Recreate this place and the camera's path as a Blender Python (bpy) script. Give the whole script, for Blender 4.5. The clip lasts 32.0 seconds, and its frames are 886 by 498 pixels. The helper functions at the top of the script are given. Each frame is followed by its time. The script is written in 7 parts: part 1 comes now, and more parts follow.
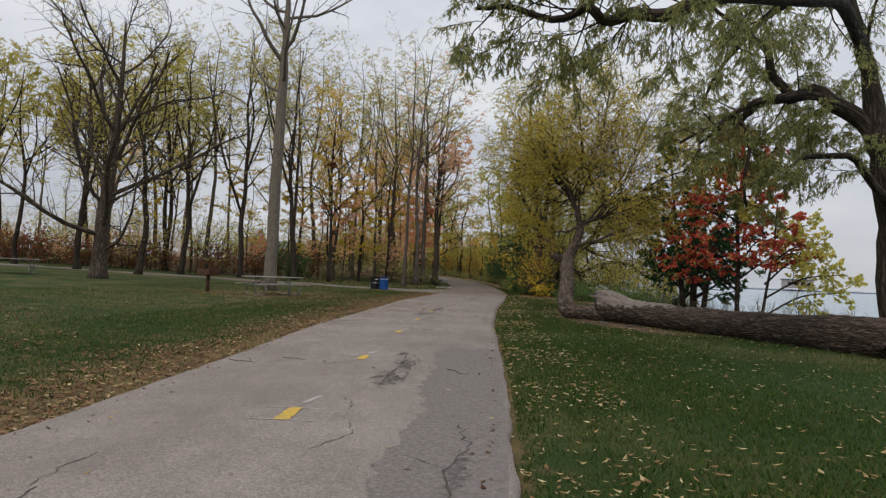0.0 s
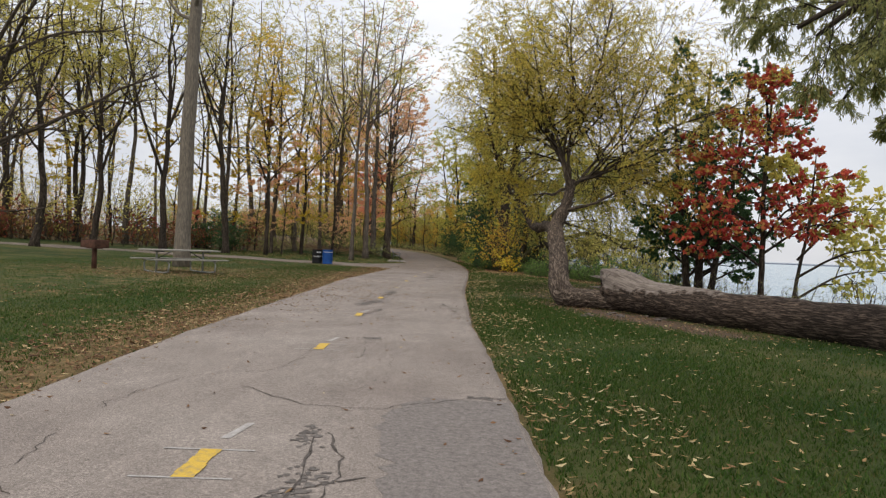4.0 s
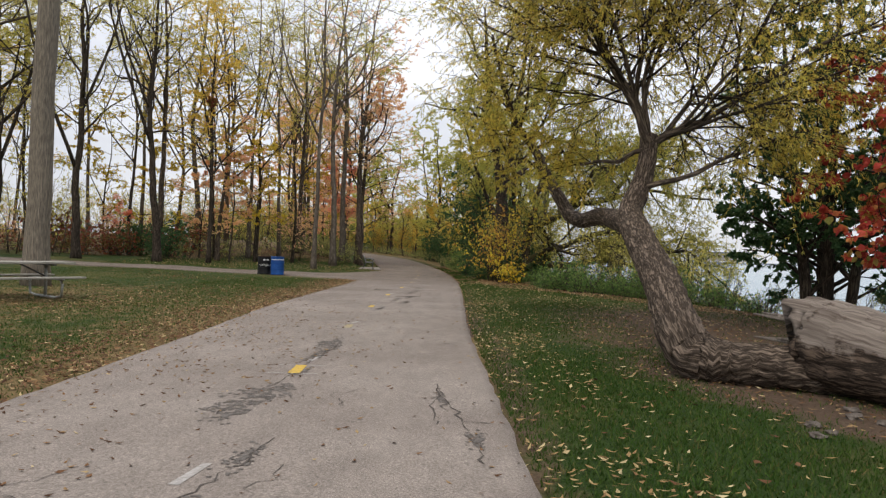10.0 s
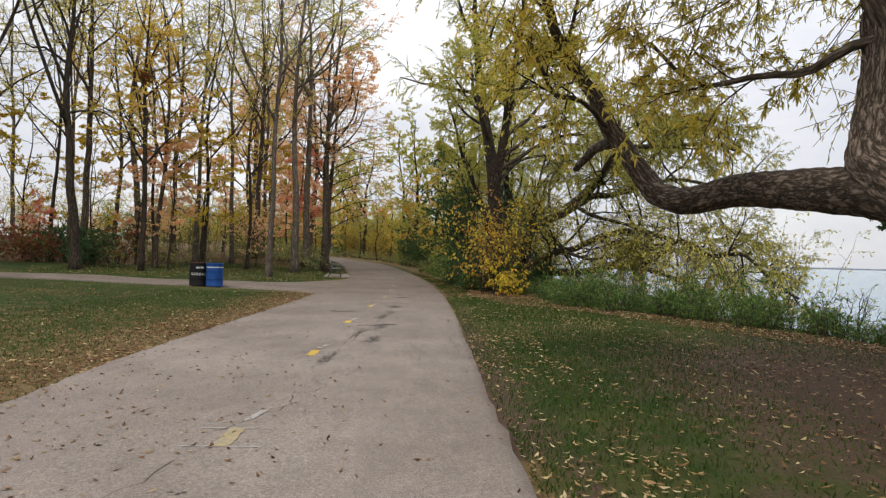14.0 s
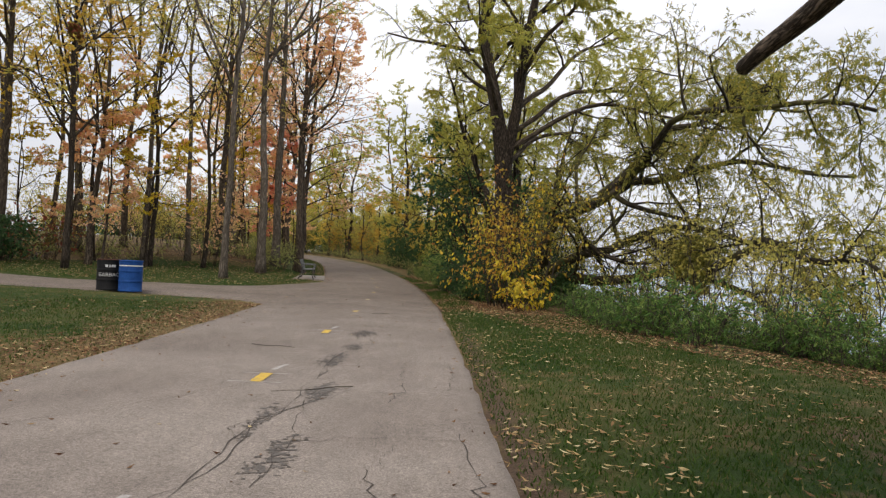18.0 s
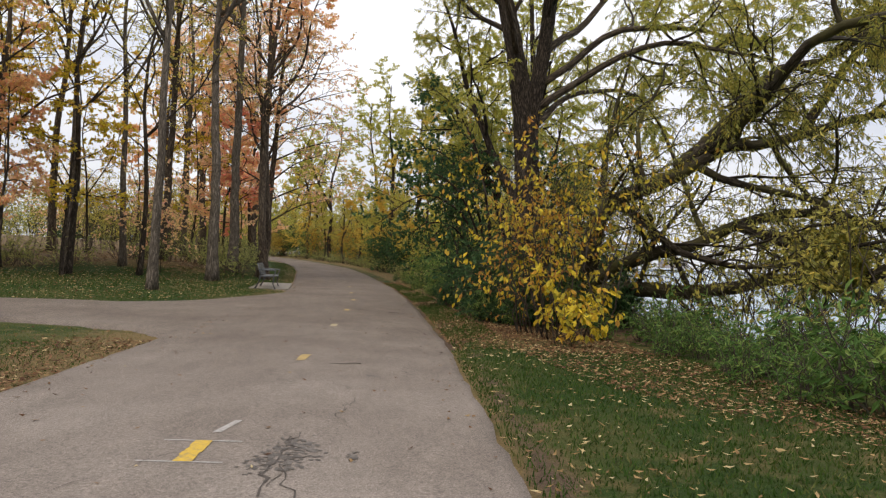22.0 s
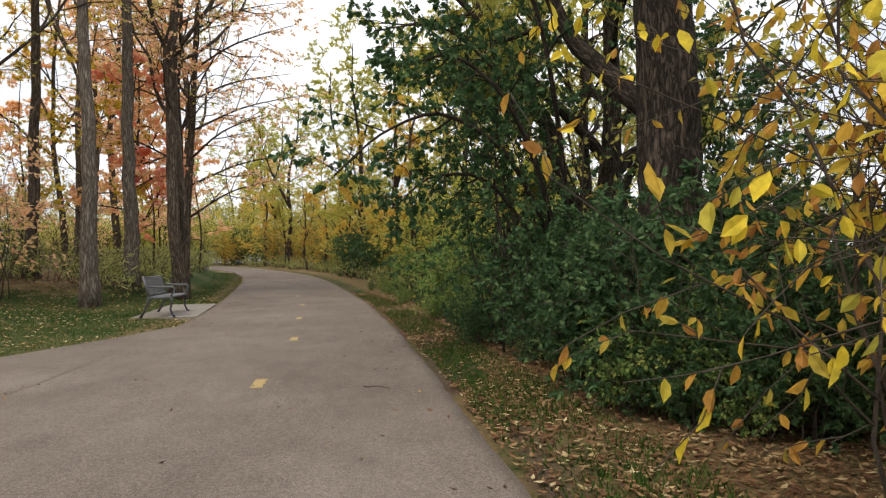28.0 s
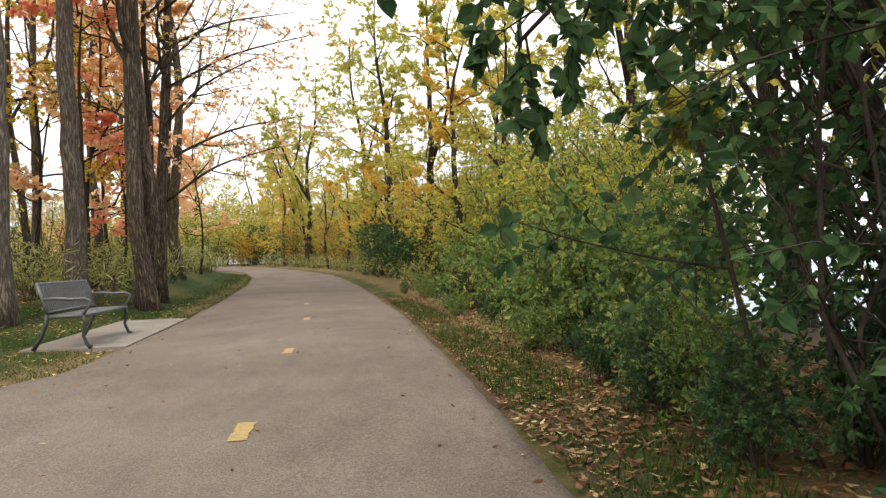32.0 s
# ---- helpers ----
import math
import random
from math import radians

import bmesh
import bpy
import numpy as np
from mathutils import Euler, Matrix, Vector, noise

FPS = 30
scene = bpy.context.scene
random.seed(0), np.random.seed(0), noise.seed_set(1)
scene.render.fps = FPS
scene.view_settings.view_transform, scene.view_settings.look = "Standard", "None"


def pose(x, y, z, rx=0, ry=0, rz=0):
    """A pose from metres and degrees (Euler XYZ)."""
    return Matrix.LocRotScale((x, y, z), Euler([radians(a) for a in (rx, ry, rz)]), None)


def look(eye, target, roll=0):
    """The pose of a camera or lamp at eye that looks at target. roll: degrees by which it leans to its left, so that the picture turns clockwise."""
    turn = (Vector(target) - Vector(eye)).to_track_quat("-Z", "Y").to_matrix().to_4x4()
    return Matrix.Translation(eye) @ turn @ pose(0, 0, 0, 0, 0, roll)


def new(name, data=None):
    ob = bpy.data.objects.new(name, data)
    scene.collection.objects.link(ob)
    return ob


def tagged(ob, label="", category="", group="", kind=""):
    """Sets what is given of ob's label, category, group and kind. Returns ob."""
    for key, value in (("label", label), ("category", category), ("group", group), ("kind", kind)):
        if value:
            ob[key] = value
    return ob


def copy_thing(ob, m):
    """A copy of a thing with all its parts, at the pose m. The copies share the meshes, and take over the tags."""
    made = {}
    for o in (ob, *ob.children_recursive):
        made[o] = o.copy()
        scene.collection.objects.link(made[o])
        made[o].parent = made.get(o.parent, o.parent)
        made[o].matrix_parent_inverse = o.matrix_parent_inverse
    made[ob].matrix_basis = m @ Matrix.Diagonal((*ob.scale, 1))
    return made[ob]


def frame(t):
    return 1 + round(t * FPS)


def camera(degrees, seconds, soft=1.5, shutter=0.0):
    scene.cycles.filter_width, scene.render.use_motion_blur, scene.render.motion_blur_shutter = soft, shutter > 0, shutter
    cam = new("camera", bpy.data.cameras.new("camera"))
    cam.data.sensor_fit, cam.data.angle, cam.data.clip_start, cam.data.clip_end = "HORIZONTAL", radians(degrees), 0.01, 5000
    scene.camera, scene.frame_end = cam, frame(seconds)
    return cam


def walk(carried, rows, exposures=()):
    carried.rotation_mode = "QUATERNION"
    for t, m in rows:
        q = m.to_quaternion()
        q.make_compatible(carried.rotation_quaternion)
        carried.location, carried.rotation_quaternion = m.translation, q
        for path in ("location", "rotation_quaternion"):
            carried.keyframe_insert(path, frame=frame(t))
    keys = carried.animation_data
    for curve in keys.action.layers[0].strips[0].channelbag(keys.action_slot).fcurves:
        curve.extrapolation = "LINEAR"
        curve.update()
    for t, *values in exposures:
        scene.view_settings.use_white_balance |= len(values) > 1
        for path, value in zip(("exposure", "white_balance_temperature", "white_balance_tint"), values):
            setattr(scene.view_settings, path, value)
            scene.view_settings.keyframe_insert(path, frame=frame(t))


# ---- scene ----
# The walk: seconds, eye, target, roll
PATH = [
    (0.0, (3.786, 0.897, 1.160), (3.392, 3.868, 1.272), 2.27),
    (0.5, (3.691, 1.491, 1.166), (3.298, 4.464, 1.247), 2.14),
    (1.0, (3.613, 2.085, 1.176), (3.244, 5.062, 1.238), 2.10),
    (1.5, (3.541, 2.694, 1.187), (3.184, 5.672, 1.247), 2.19),
    (2.0, (3.470, 3.345, 1.190), (3.132, 6.326, 1.248), 2.29),
    (2.5, (3.385, 4.014, 1.188), (3.079, 6.998, 1.233), 2.38),
    (3.0, (3.277, 4.708, 1.186), (3.018, 7.696, 1.212), 2.46),
    (3.5, (3.150, 5.466, 1.184), (2.936, 8.459, 1.193), 2.50),
    (5.5, (2.857, 8.542, 1.212), (2.727, 11.539, 1.196), 1.70),
    (6.0, (2.778, 9.220, 1.203), (2.642, 12.217, 1.190), 1.62),
    (6.5, (2.724, 9.871, 1.197), (2.591, 12.868, 1.189), 1.54),
    (7.0, (2.675, 10.525, 1.197), (2.538, 13.522, 1.190), 1.45),
    (7.5, (2.629, 11.213, 1.205), (2.496, 14.210, 1.197), 1.38),
    (8.0, (2.589, 11.897, 1.218), (2.460, 14.895, 1.214), 1.36),
    (8.5, (2.546, 12.569, 1.229), (2.426, 15.566, 1.226), 1.38),
    (9.0, (2.509, 13.238, 1.233), (2.406, 16.236, 1.233), 1.47),
    (9.5, (2.472, 13.892, 1.236), (2.373, 16.890, 1.242), 1.60),
    (10.0, (2.421, 14.544, 1.238), (2.331, 17.543, 1.254), 1.75),
    (10.5, (2.343, 15.218, 1.239), (2.259, 18.217, 1.262), 1.84),
    (11.0, (2.253, 15.939, 1.248), (2.185, 18.938, 1.279), 1.74),
    (11.5, (2.173, 16.717, 1.262), (2.113, 19.717, 1.286), 1.47),
    (12.0, (2.105, 17.509, 1.271), (2.073, 20.509, 1.285), 1.31),
    (12.5, (2.054, 18.293, 1.278), (2.040, 21.293, 1.298), 1.33),
    (13.0, (2.021, 19.067, 1.282), (2.015, 22.067, 1.309), 1.46),
    (13.5, (2.011, 19.850, 1.283), (2.024, 22.850, 1.316), 1.60),
    (14.0, (2.019, 20.671, 1.275), (2.036, 23.671, 1.309), 1.47),
    (14.5, (2.049, 21.515, 1.255), (2.075, 24.515, 1.279), 0.97),
    (16.5, (2.044, 24.142, 1.269), (2.092, 27.142, 1.297), 1.49),
    (17.0, (2.028, 24.965, 1.256), (2.079, 27.965, 1.291), 1.79),
    (17.5, (1.990, 25.804, 1.250), (2.036, 28.804, 1.295), 2.16),
    (18.0, (1.940, 26.656, 1.246), (1.998, 29.655, 1.287), 2.48),
    (18.5, (1.895, 27.470, 1.243), (1.950, 30.469, 1.286), 2.60),
    (19.0, (1.851, 28.245, 1.245), (1.906, 31.244, 1.288), 2.56),
    (19.5, (1.799, 29.006, 1.251), (1.859, 32.005, 1.299), 2.51),
    (20.0, (1.762, 29.753, 1.264), (1.840, 32.752, 1.315), 2.48),
    (20.5, (1.752, 30.517, 1.274), (1.842, 33.515, 1.328), 2.31),
    (21.0, (1.746, 31.317, 1.276), (1.844, 34.315, 1.323), 2.08),
    (21.5, (1.735, 32.155, 1.269), (1.851, 35.152, 1.321), 2.02),
    (22.0, (1.712, 32.997, 1.256), (1.834, 35.994, 1.307), 2.00),
    (22.5, (1.687, 33.799, 1.246), (1.832, 36.795, 1.295), 1.83),
    (23.0, (1.667, 34.581, 1.236), (1.831, 37.576, 1.284), 1.64),
    (23.5, (1.642, 35.366, 1.219), (1.835, 38.359, 1.262), 1.49),
    (24.0, (1.603, 36.143, 1.195), (1.810, 39.136, 1.235), 1.30),
    (24.5, (1.553, 36.905, 1.167), (1.786, 39.896, 1.205), 1.04),
    (26.5, (1.457, 40.420, 1.133), (1.707, 43.409, 1.181), -0.41),
    (27.0, (1.449, 41.085, 1.148), (1.700, 44.074, 1.196), -0.71),
    (27.5, (1.428, 41.712, 1.156), (1.667, 44.702, 1.205), -0.91),
    (28.0, (1.409, 42.356, 1.156), (1.651, 45.346, 1.209), -1.06),
    (28.5, (1.398, 43.023, 1.157), (1.610, 46.015, 1.211), -1.27),
    (29.0, (1.377, 43.677, 1.162), (1.548, 46.671, 1.217), -1.47),
    (29.5, (1.333, 44.350, 1.162), (1.481, 47.345, 1.214), -1.57),
    (30.0, (1.278, 45.099, 1.147), (1.425, 48.095, 1.202), -1.65),
    (30.5, (1.228, 45.946, 1.115), (1.381, 48.942, 1.174), -1.89),
    (31.0, (1.178, 46.838, 1.079), (1.322, 49.834, 1.123), -2.13),
    (31.5, (1.132, 47.678, 1.054), (1.275, 50.674, 1.104), -2.16),
    (32.0, (1.086, 48.441, 1.041), (1.212, 51.438, 1.084), -2.25),
]
cam = camera(66.0, 32.0, soft=1.3)
walk(cam, [(t, look(eye, target, roll)) for t, eye, target, roll in PATH],
     exposures=[(0, -0.44, 7000, 12), (3, -0.12, 7200, 12), (6, 0.0, 7200, 12), (9, 0.04, 7200, 12), (14, 0.06, 7300, 12), (20, 0.08, 7300, 13), (24.5, 0.20, 7300, 13), (27, 0.33, 7300, 12), (29, 0.48, 7300, 12), (31, 0.67, 7500, 11), (32, 0.80, 7500, 11)])

U = 1.07  # metres in one unit of the plan
RNG = np.random.default_rng(7)

# ---------------------------------------------------------------- light
world = bpy.data.worlds.new("overcast_sky")
scene.world = world
world.use_nodes = True
wn, wl = world.node_tree.nodes, world.node_tree.links
wn.clear()
w_out = wn.new("ShaderNodeOutputWorld")
w_bg = wn.new("ShaderNodeBackground")
w_sky = wn.new("ShaderNodeTexSky")
w_sky.sky_type = "NISHITA"
w_sky.sun_disc = False
w_sky.sun_elevation = radians(56)
w_sky.sun_rotation = radians(207)
w_dim = wn.new("ShaderNodeMix")
w_dim.data_type = "RGBA"
w_dim.blend_type = "MULTIPLY"
w_dim.inputs[0].default_value = 1.0
w_dim.inputs[7].default_value = (0.11, 0.11, 0.11, 1)
w_geo = wn.new("ShaderNodeTexCoord")
w_map = wn.new("ShaderNodeMapping")
w_map.inputs["Scale"].default_value = (1.5, 1.5, 4.0)
w_noise = wn.new("ShaderNodeTexNoise")
w_noise.inputs["Scale"].default_value = 1.6
w_noise.inputs["Detail"].default_value = 6
w_ramp = wn.new("ShaderNodeValToRGB")
w_ramp.color_ramp.elements[0].position = 0.30
w_ramp.color_ramp.elements[0].color = (0.66, 0.75, 0.93, 1)
w_ramp.color_ramp.elements[1].position = 0.66
w_ramp.color_ramp.elements[1].color = (1.10, 1.18, 1.30, 1)
w_mix = wn.new("ShaderNodeMix")
w_mix.data_type = "RGBA"
w_mix.inputs[0].default_value = 0.9
wl.new(w_sky.outputs["Color"], w_dim.inputs[6])
wl.new(w_geo.outputs["Generated"], w_map.inputs["Vector"])
wl.new(w_map.outputs["Vector"], w_noise.inputs["Vector"])
wl.new(w_noise.outputs["Fac"], w_ramp.inputs["Fac"])
wl.new(w_dim.outputs[2], w_mix.inputs[6])
wl.new(w_ramp.outputs["Color"], w_mix.inputs[7])
w_axes = wn.new("ShaderNodeSeparateXYZ")
w_up = wn.new("ShaderNodeMapRange")
w_up.inputs["From Min"].default_value = 0.0
w_up.inputs["From Max"].default_value = 1.0
w_up.inputs["To Min"].default_value = 0.76
w_up.inputs["To Max"].default_value = 1.55
wl.new(w_geo.outputs["Generated"], w_axes.inputs[0])
wl.new(w_axes.outputs["Z"], w_up.inputs["Value"])
wl.new(w_mix.outputs[2], w_bg.inputs["Color"])
wl.new(w_up.outputs[0], w_bg.inputs["Strength"])
wl.new(w_bg.outputs["Background"], w_out.inputs["Surface"])

sun = new("sun", bpy.data.lights.new("sun", "SUN"))
sun.data.energy = 1.5
sun.data.angle = radians(25)
sun.data.color = (1.0, 0.96, 0.9)
sun.matrix_world = look((0, 0, 60), (15, 30, 10))


# ---------------------------------------------------------------- materials
def material(name, build, rough=0.8, metal=0.0):
    m = bpy.data.materials.new(name)
    m.use_nodes = True
    n, l = m.node_tree.nodes, m.node_tree.links
    bsdf = n["Principled BSDF"]
    bsdf.inputs["Roughness"].default_value = rough
    bsdf.inputs["Metallic"].default_value = metal
    bsdf.inputs["Specular IOR Level"].default_value = 0.5 if rough < 0.6 else 0.15
    build(n, l, bsdf)
    return m


def ramp_of(n, stops):
    r = n.new("ShaderNodeValToRGB")
    e = r.color_ramp.elements
    while len(e) > 1:
        e.remove(e[-1])
    e[0].position, e[0].color = stops[0][0], (*stops[0][1], 1)
    for p, c in stops[1:]:
        k = e.new(p)
        k.color = (*c, 1)
    return r


def noise_of(n, l, scale, detail=4, rough=0.6, stretch=None, coords="Object"):
    t = n.new("ShaderNodeTexCoord")
    tex = n.new("ShaderNodeTexNoise")
    tex.inputs["Scale"].default_value = scale
    tex.inputs["Detail"].default_value = detail
    tex.inputs["Roughness"].default_value = rough
    if stretch:
        mp = n.new("ShaderNodeMapping")
        mp.inputs["Scale"].default_value = stretch
        l.new(t.outputs[coords], mp.inputs["Vector"])
        l.new(mp.outputs["Vector"], tex.inputs["Vector"])
    else:
        l.new(t.outputs[coords], tex.inputs["Vector"])
    return tex


def bump_of(n, l, bsdf, source, strength, distance):
    b = n.new("ShaderNodeBump")
    b.inputs["Strength"].default_value = strength
    b.inputs["Distance"].default_value = distance
    l.new(source, b.inputs["Height"])
    l.new(b.outputs["Normal"], bsdf.inputs["Normal"])


def mixed(n, l, fac, a, b):
    m = n.new("ShaderNodeMix")
    m.data_type = "RGBA"
    if isinstance(fac, float):
        m.inputs[0].default_value = fac
    else:
        l.new(fac, m.inputs[0])
    for slot, v in ((6, a), (7, b)):
        if isinstance(v, tuple):
            m.inputs[slot].default_value = (*v, 1)
        else:
            l.new(v, m.inputs[slot])
    return m.outputs[2]


def noisy(name, stops, scale, rough=0.8, metal=0.0, bump=0.3, depth=0.01, stretch=None, fine=None):
    """A surface whose colour wanders between stops, with fine grain and relief."""
    def build(n, l, b):
        t = noise_of(n, l, scale, 6, 0.62, stretch)
        r = ramp_of(n, stops)
        l.new(t.outputs["Fac"], r.inputs["Fac"])
        f = noise_of(n, l, fine or scale * 9, 3, 0.6, stretch)
        g = ramp_of(n, [(0.3, (0.62, 0.62, 0.62)), (0.7, (1.15, 1.15, 1.15))])
        l.new(f.outputs["Fac"], g.inputs["Fac"])
        m = n.new("ShaderNodeMix")
        m.data_type, m.blend_type = "RGBA", "MULTIPLY"
        m.inputs[0].default_value = 0.8
        l.new(r.outputs["Color"], m.inputs[6])
        l.new(g.outputs["Color"], m.inputs[7])
        l.new(m.outputs[2], b.inputs["Base Color"])
        if bump:
            bump_of(n, l, b, f.outputs["Fac"], bump, depth)
    return material(name, build, rough, metal)


def bark(name, dark, light, across=9.0, along=1.6, strength=0.9, moss=None):
    """Furrowed bark: plates stretched along the stem, which the mesh's grain follows."""
    def build(n, l, b):
        at_ = n.new("ShaderNodeAttribute")
        at_.attribute_name = "grain"
        mp = n.new("ShaderNodeMapping")
        mp.inputs["Scale"].default_value = (across, across, along)
        l.new(at_.outputs["Vector"], mp.inputs["Vector"])
        t = n.new("ShaderNodeTexNoise")
        t.inputs["Scale"].default_value = 1.0
        t.inputs["Detail"].default_value = 6
        t.inputs["Roughness"].default_value = 0.65
        t.inputs["Distortion"].default_value = 0.4
        l.new(mp.outputs["Vector"], t.inputs["Vector"])
        off = n.new("ShaderNodeMath")
        off.operation = "SUBTRACT"
        off.inputs[1].default_value = 0.5
        l.new(t.outputs["Fac"], off.inputs[0])
        ridge = n.new("ShaderNodeMath")
        ridge.operation = "ABSOLUTE"
        l.new(off.outputs[0], ridge.inputs[0])
        r = ramp_of(n, [(0.0, dark), (0.03, dark), (0.085, tuple(0.5 * a + 0.5 * c for a, c in zip(dark, light))), (0.19, light)])
        l.new(ridge.outputs[0], r.inputs["Fac"])
        fine = n.new("ShaderNodeTexNoise")
        fine.inputs["Scale"].default_value = 2.6
        fine.inputs["Detail"].default_value = 4
        l.new(mp.outputs["Vector"], fine.inputs["Vector"])
        g = ramp_of(n, [(0.3, (0.5, 0.5, 0.5)), (0.72, (1.25, 1.22, 1.18))])
        l.new(fine.outputs["Fac"], g.inputs["Fac"])
        m = n.new("ShaderNodeMix")
        m.data_type, m.blend_type = "RGBA", "MULTIPLY"
        m.inputs[0].default_value = 1.0
        l.new(r.outputs["Color"], m.inputs[6])
        l.new(g.outputs["Color"], m.inputs[7])
        out = m.outputs[2]
        big = noise_of(n, l, 0.8, 4, 0.6)
        if moss:
            rr = ramp_of(n, [(0.46, (0, 0, 0)), (0.62, (1, 1, 1))])
            l.new(big.outputs["Fac"], rr.inputs["Fac"])
            out = mixed(n, l, rr.outputs["Color"], out, moss)
        l.new(out, b.inputs["Base Color"])
        b.inputs["Specular IOR Level"].default_value = 0.15
        bump_of(n, l, b, r.outputs["Color"], strength, 0.03)
    return material(name, build, 0.9)


def leaf(name, stops, through_light=0.42, rough=0.68):
    """Leaves whose colour varies from leaf to leaf, with light passing through."""
    def build(n, l, b):
        g = n.new("ShaderNodeNewGeometry")
        r = ramp_of(n, stops)
        l.new(g.outputs["Random Per Island"], r.inputs["Fac"])
        t = noise_of(n, l, 26, 2)
        k = ramp_of(n, [(0.3, (0.75, 0.75, 0.75)), (0.7, (1.15, 1.15, 1.15))])
        l.new(t.outputs["Fac"], k.inputs["Fac"])
        m = n.new("ShaderNodeMix")
        m.data_type, m.blend_type = "RGBA", "MULTIPLY"
        m.inputs[0].default_value = 1.0
        l.new(r.outputs["Color"], m.inputs[6])
        l.new(k.outputs["Color"], m.inputs[7])
        l.new(m.outputs[2], b.inputs["Base Color"])
        tr = n.new("ShaderNodeBsdfTranslucent")
        l.new(m.outputs[2], tr.inputs["Color"])
        mx = n.new("ShaderNodeMixShader")
        mx.inputs[0].default_value = through_light
        l.new(b.outputs[0], mx.inputs[1])
        l.new(tr.outputs[0], mx.inputs[2])
        l.new(mx.outputs[0], n["Material Output"].inputs["Surface"])
    return material(name, build, rough)


def worn_bark(name, dark, light, wood_dark, wood_light):
    """Furrowed bark that has come away, where the mesh says so, from pale streaked wood."""
    m = bark(name, dark, light, 24, 3.2, 1.0)
    n, l = m.node_tree.nodes, m.node_tree.links
    b = n["Principled BSDF"]
    covered = b.inputs["Base Color"].links[0].from_socket
    way, worn = n.new("ShaderNodeAttribute"), n.new("ShaderNodeAttribute")
    way.attribute_name, worn.attribute_name = "grain", "worn"
    mp = n.new("ShaderNodeMapping")
    mp.inputs["Scale"].default_value = (34, 34, 1.6)
    l.new(way.outputs["Vector"], mp.inputs["Vector"])
    streak = n.new("ShaderNodeTexNoise")
    streak.inputs["Scale"].default_value = 1.0
    streak.inputs["Detail"].default_value = 6
    streak.inputs["Distortion"].default_value = 0.5
    l.new(mp.outputs["Vector"], streak.inputs["Vector"])
    wood = ramp_of(n, [(0.32, wood_dark), (0.5, tuple(0.5 * (a + c) for a, c in zip(wood_dark, wood_light))), (0.68, wood_light)])
    l.new(streak.outputs["Fac"], wood.inputs["Fac"])
    ragged = noise_of(n, l, 5.0, 5, 0.65)
    total = n.new("ShaderNodeMath")
    total.operation = "ADD"
    l.new(worn.outputs["Fac"], total.inputs[0])
    l.new(ragged.outputs["Fac"], total.inputs[1])
    edge = ramp_of(n, [(0.90, (0, 0, 0)), (1.0, (1, 1, 1))])
    l.new(total.outputs[0], edge.inputs["Fac"])
    l.new(mixed(n, l, edge.outputs["Color"], covered, wood.outputs["Color"]), b.inputs["Base Color"])
    return m


BARK_GREY = bark("bark_grey", (0.165, 0.142, 0.115), (0.235, 0.205, 0.168), 22, 2.0, 0.25)
BARK_ASH = bark("bark_ash", (0.085, 0.07, 0.057), (0.27, 0.23, 0.19), 26, 2.6, 0.5)
BARK_DARK = bark("bark_dark", (0.03, 0.023, 0.018), (0.12, 0.095, 0.072), 22, 2.6, 0.7)
BARK_BROWN = bark("bark_brown", (0.055, 0.042, 0.032), (0.22, 0.175, 0.135), 24, 2.6, 0.6)
BARK_OLD = bark("bark_old_willow", (0.022, 0.017, 0.013), (0.13, 0.10, 0.078), 26, 4.0, 1.0)
BARK_WILLOW = bark("bark_willow", (0.045, 0.034, 0.026), (0.27, 0.212, 0.17), 26, 4.5, 1.0)
BARK_MOSS = bark("bark_mossy", (0.03, 0.024, 0.017), (0.12, 0.10, 0.075), 18, 3.0, 0.9, moss=(0.075, 0.068, 0.026))
BARK_LOG = worn_bark("bark_log", (0.03, 0.022, 0.017), (0.175, 0.13, 0.10), (0.085, 0.066, 0.054), (0.25, 0.212, 0.182))
WOOD_BARE = noisy("bare_weathered_wood", [(0.3, (0.10, 0.08, 0.066)), (0.7, (0.27, 0.235, 0.205))], 3.0, 0.85, bump=0.8, stretch=(9, 9, 1))
LEAF_WILLOW = leaf("willow_leaves", [(0.0, (0.48, 0.46, 0.12)), (0.35, (0.66, 0.57, 0.13)), (0.7, (0.82, 0.67, 0.14)), (1.0, (0.82, 0.56, 0.12))], 0.7)
LEAF_WILLOW_GREEN = leaf("green_willow_leaves", [(0.0, (0.36, 0.40, 0.11)), (0.5, (0.55, 0.53, 0.13)), (0.85, (0.68, 0.60, 0.13)), (1.0, (0.74, 0.58, 0.12))], 0.55)
LEAF_YELLOW = leaf("yellow_leaves", [(0.0, (0.36, 0.34, 0.06)), (0.25, (0.66, 0.52, 0.06)), (0.65, (0.82, 0.62, 0.06)), (0.88, (0.66, 0.38, 0.06)), (1.0, (0.44, 0.22, 0.05))])
LEAF_GOLD = leaf("golden_leaves", [(0.0, (0.70, 0.58, 0.14)), (0.4, (0.86, 0.64, 0.13)), (0.75, (0.88, 0.54, 0.12)), (1.0, (0.66, 0.58, 0.18))], 0.8)
LEAF_AMBER = leaf("amber_leaves", [(0.0, (0.50, 0.40, 0.07)), (0.4, (0.70, 0.48, 0.07)), (0.75, (0.62, 0.32, 0.07)), (1.0, (0.42, 0.19, 0.06))], 0.55)
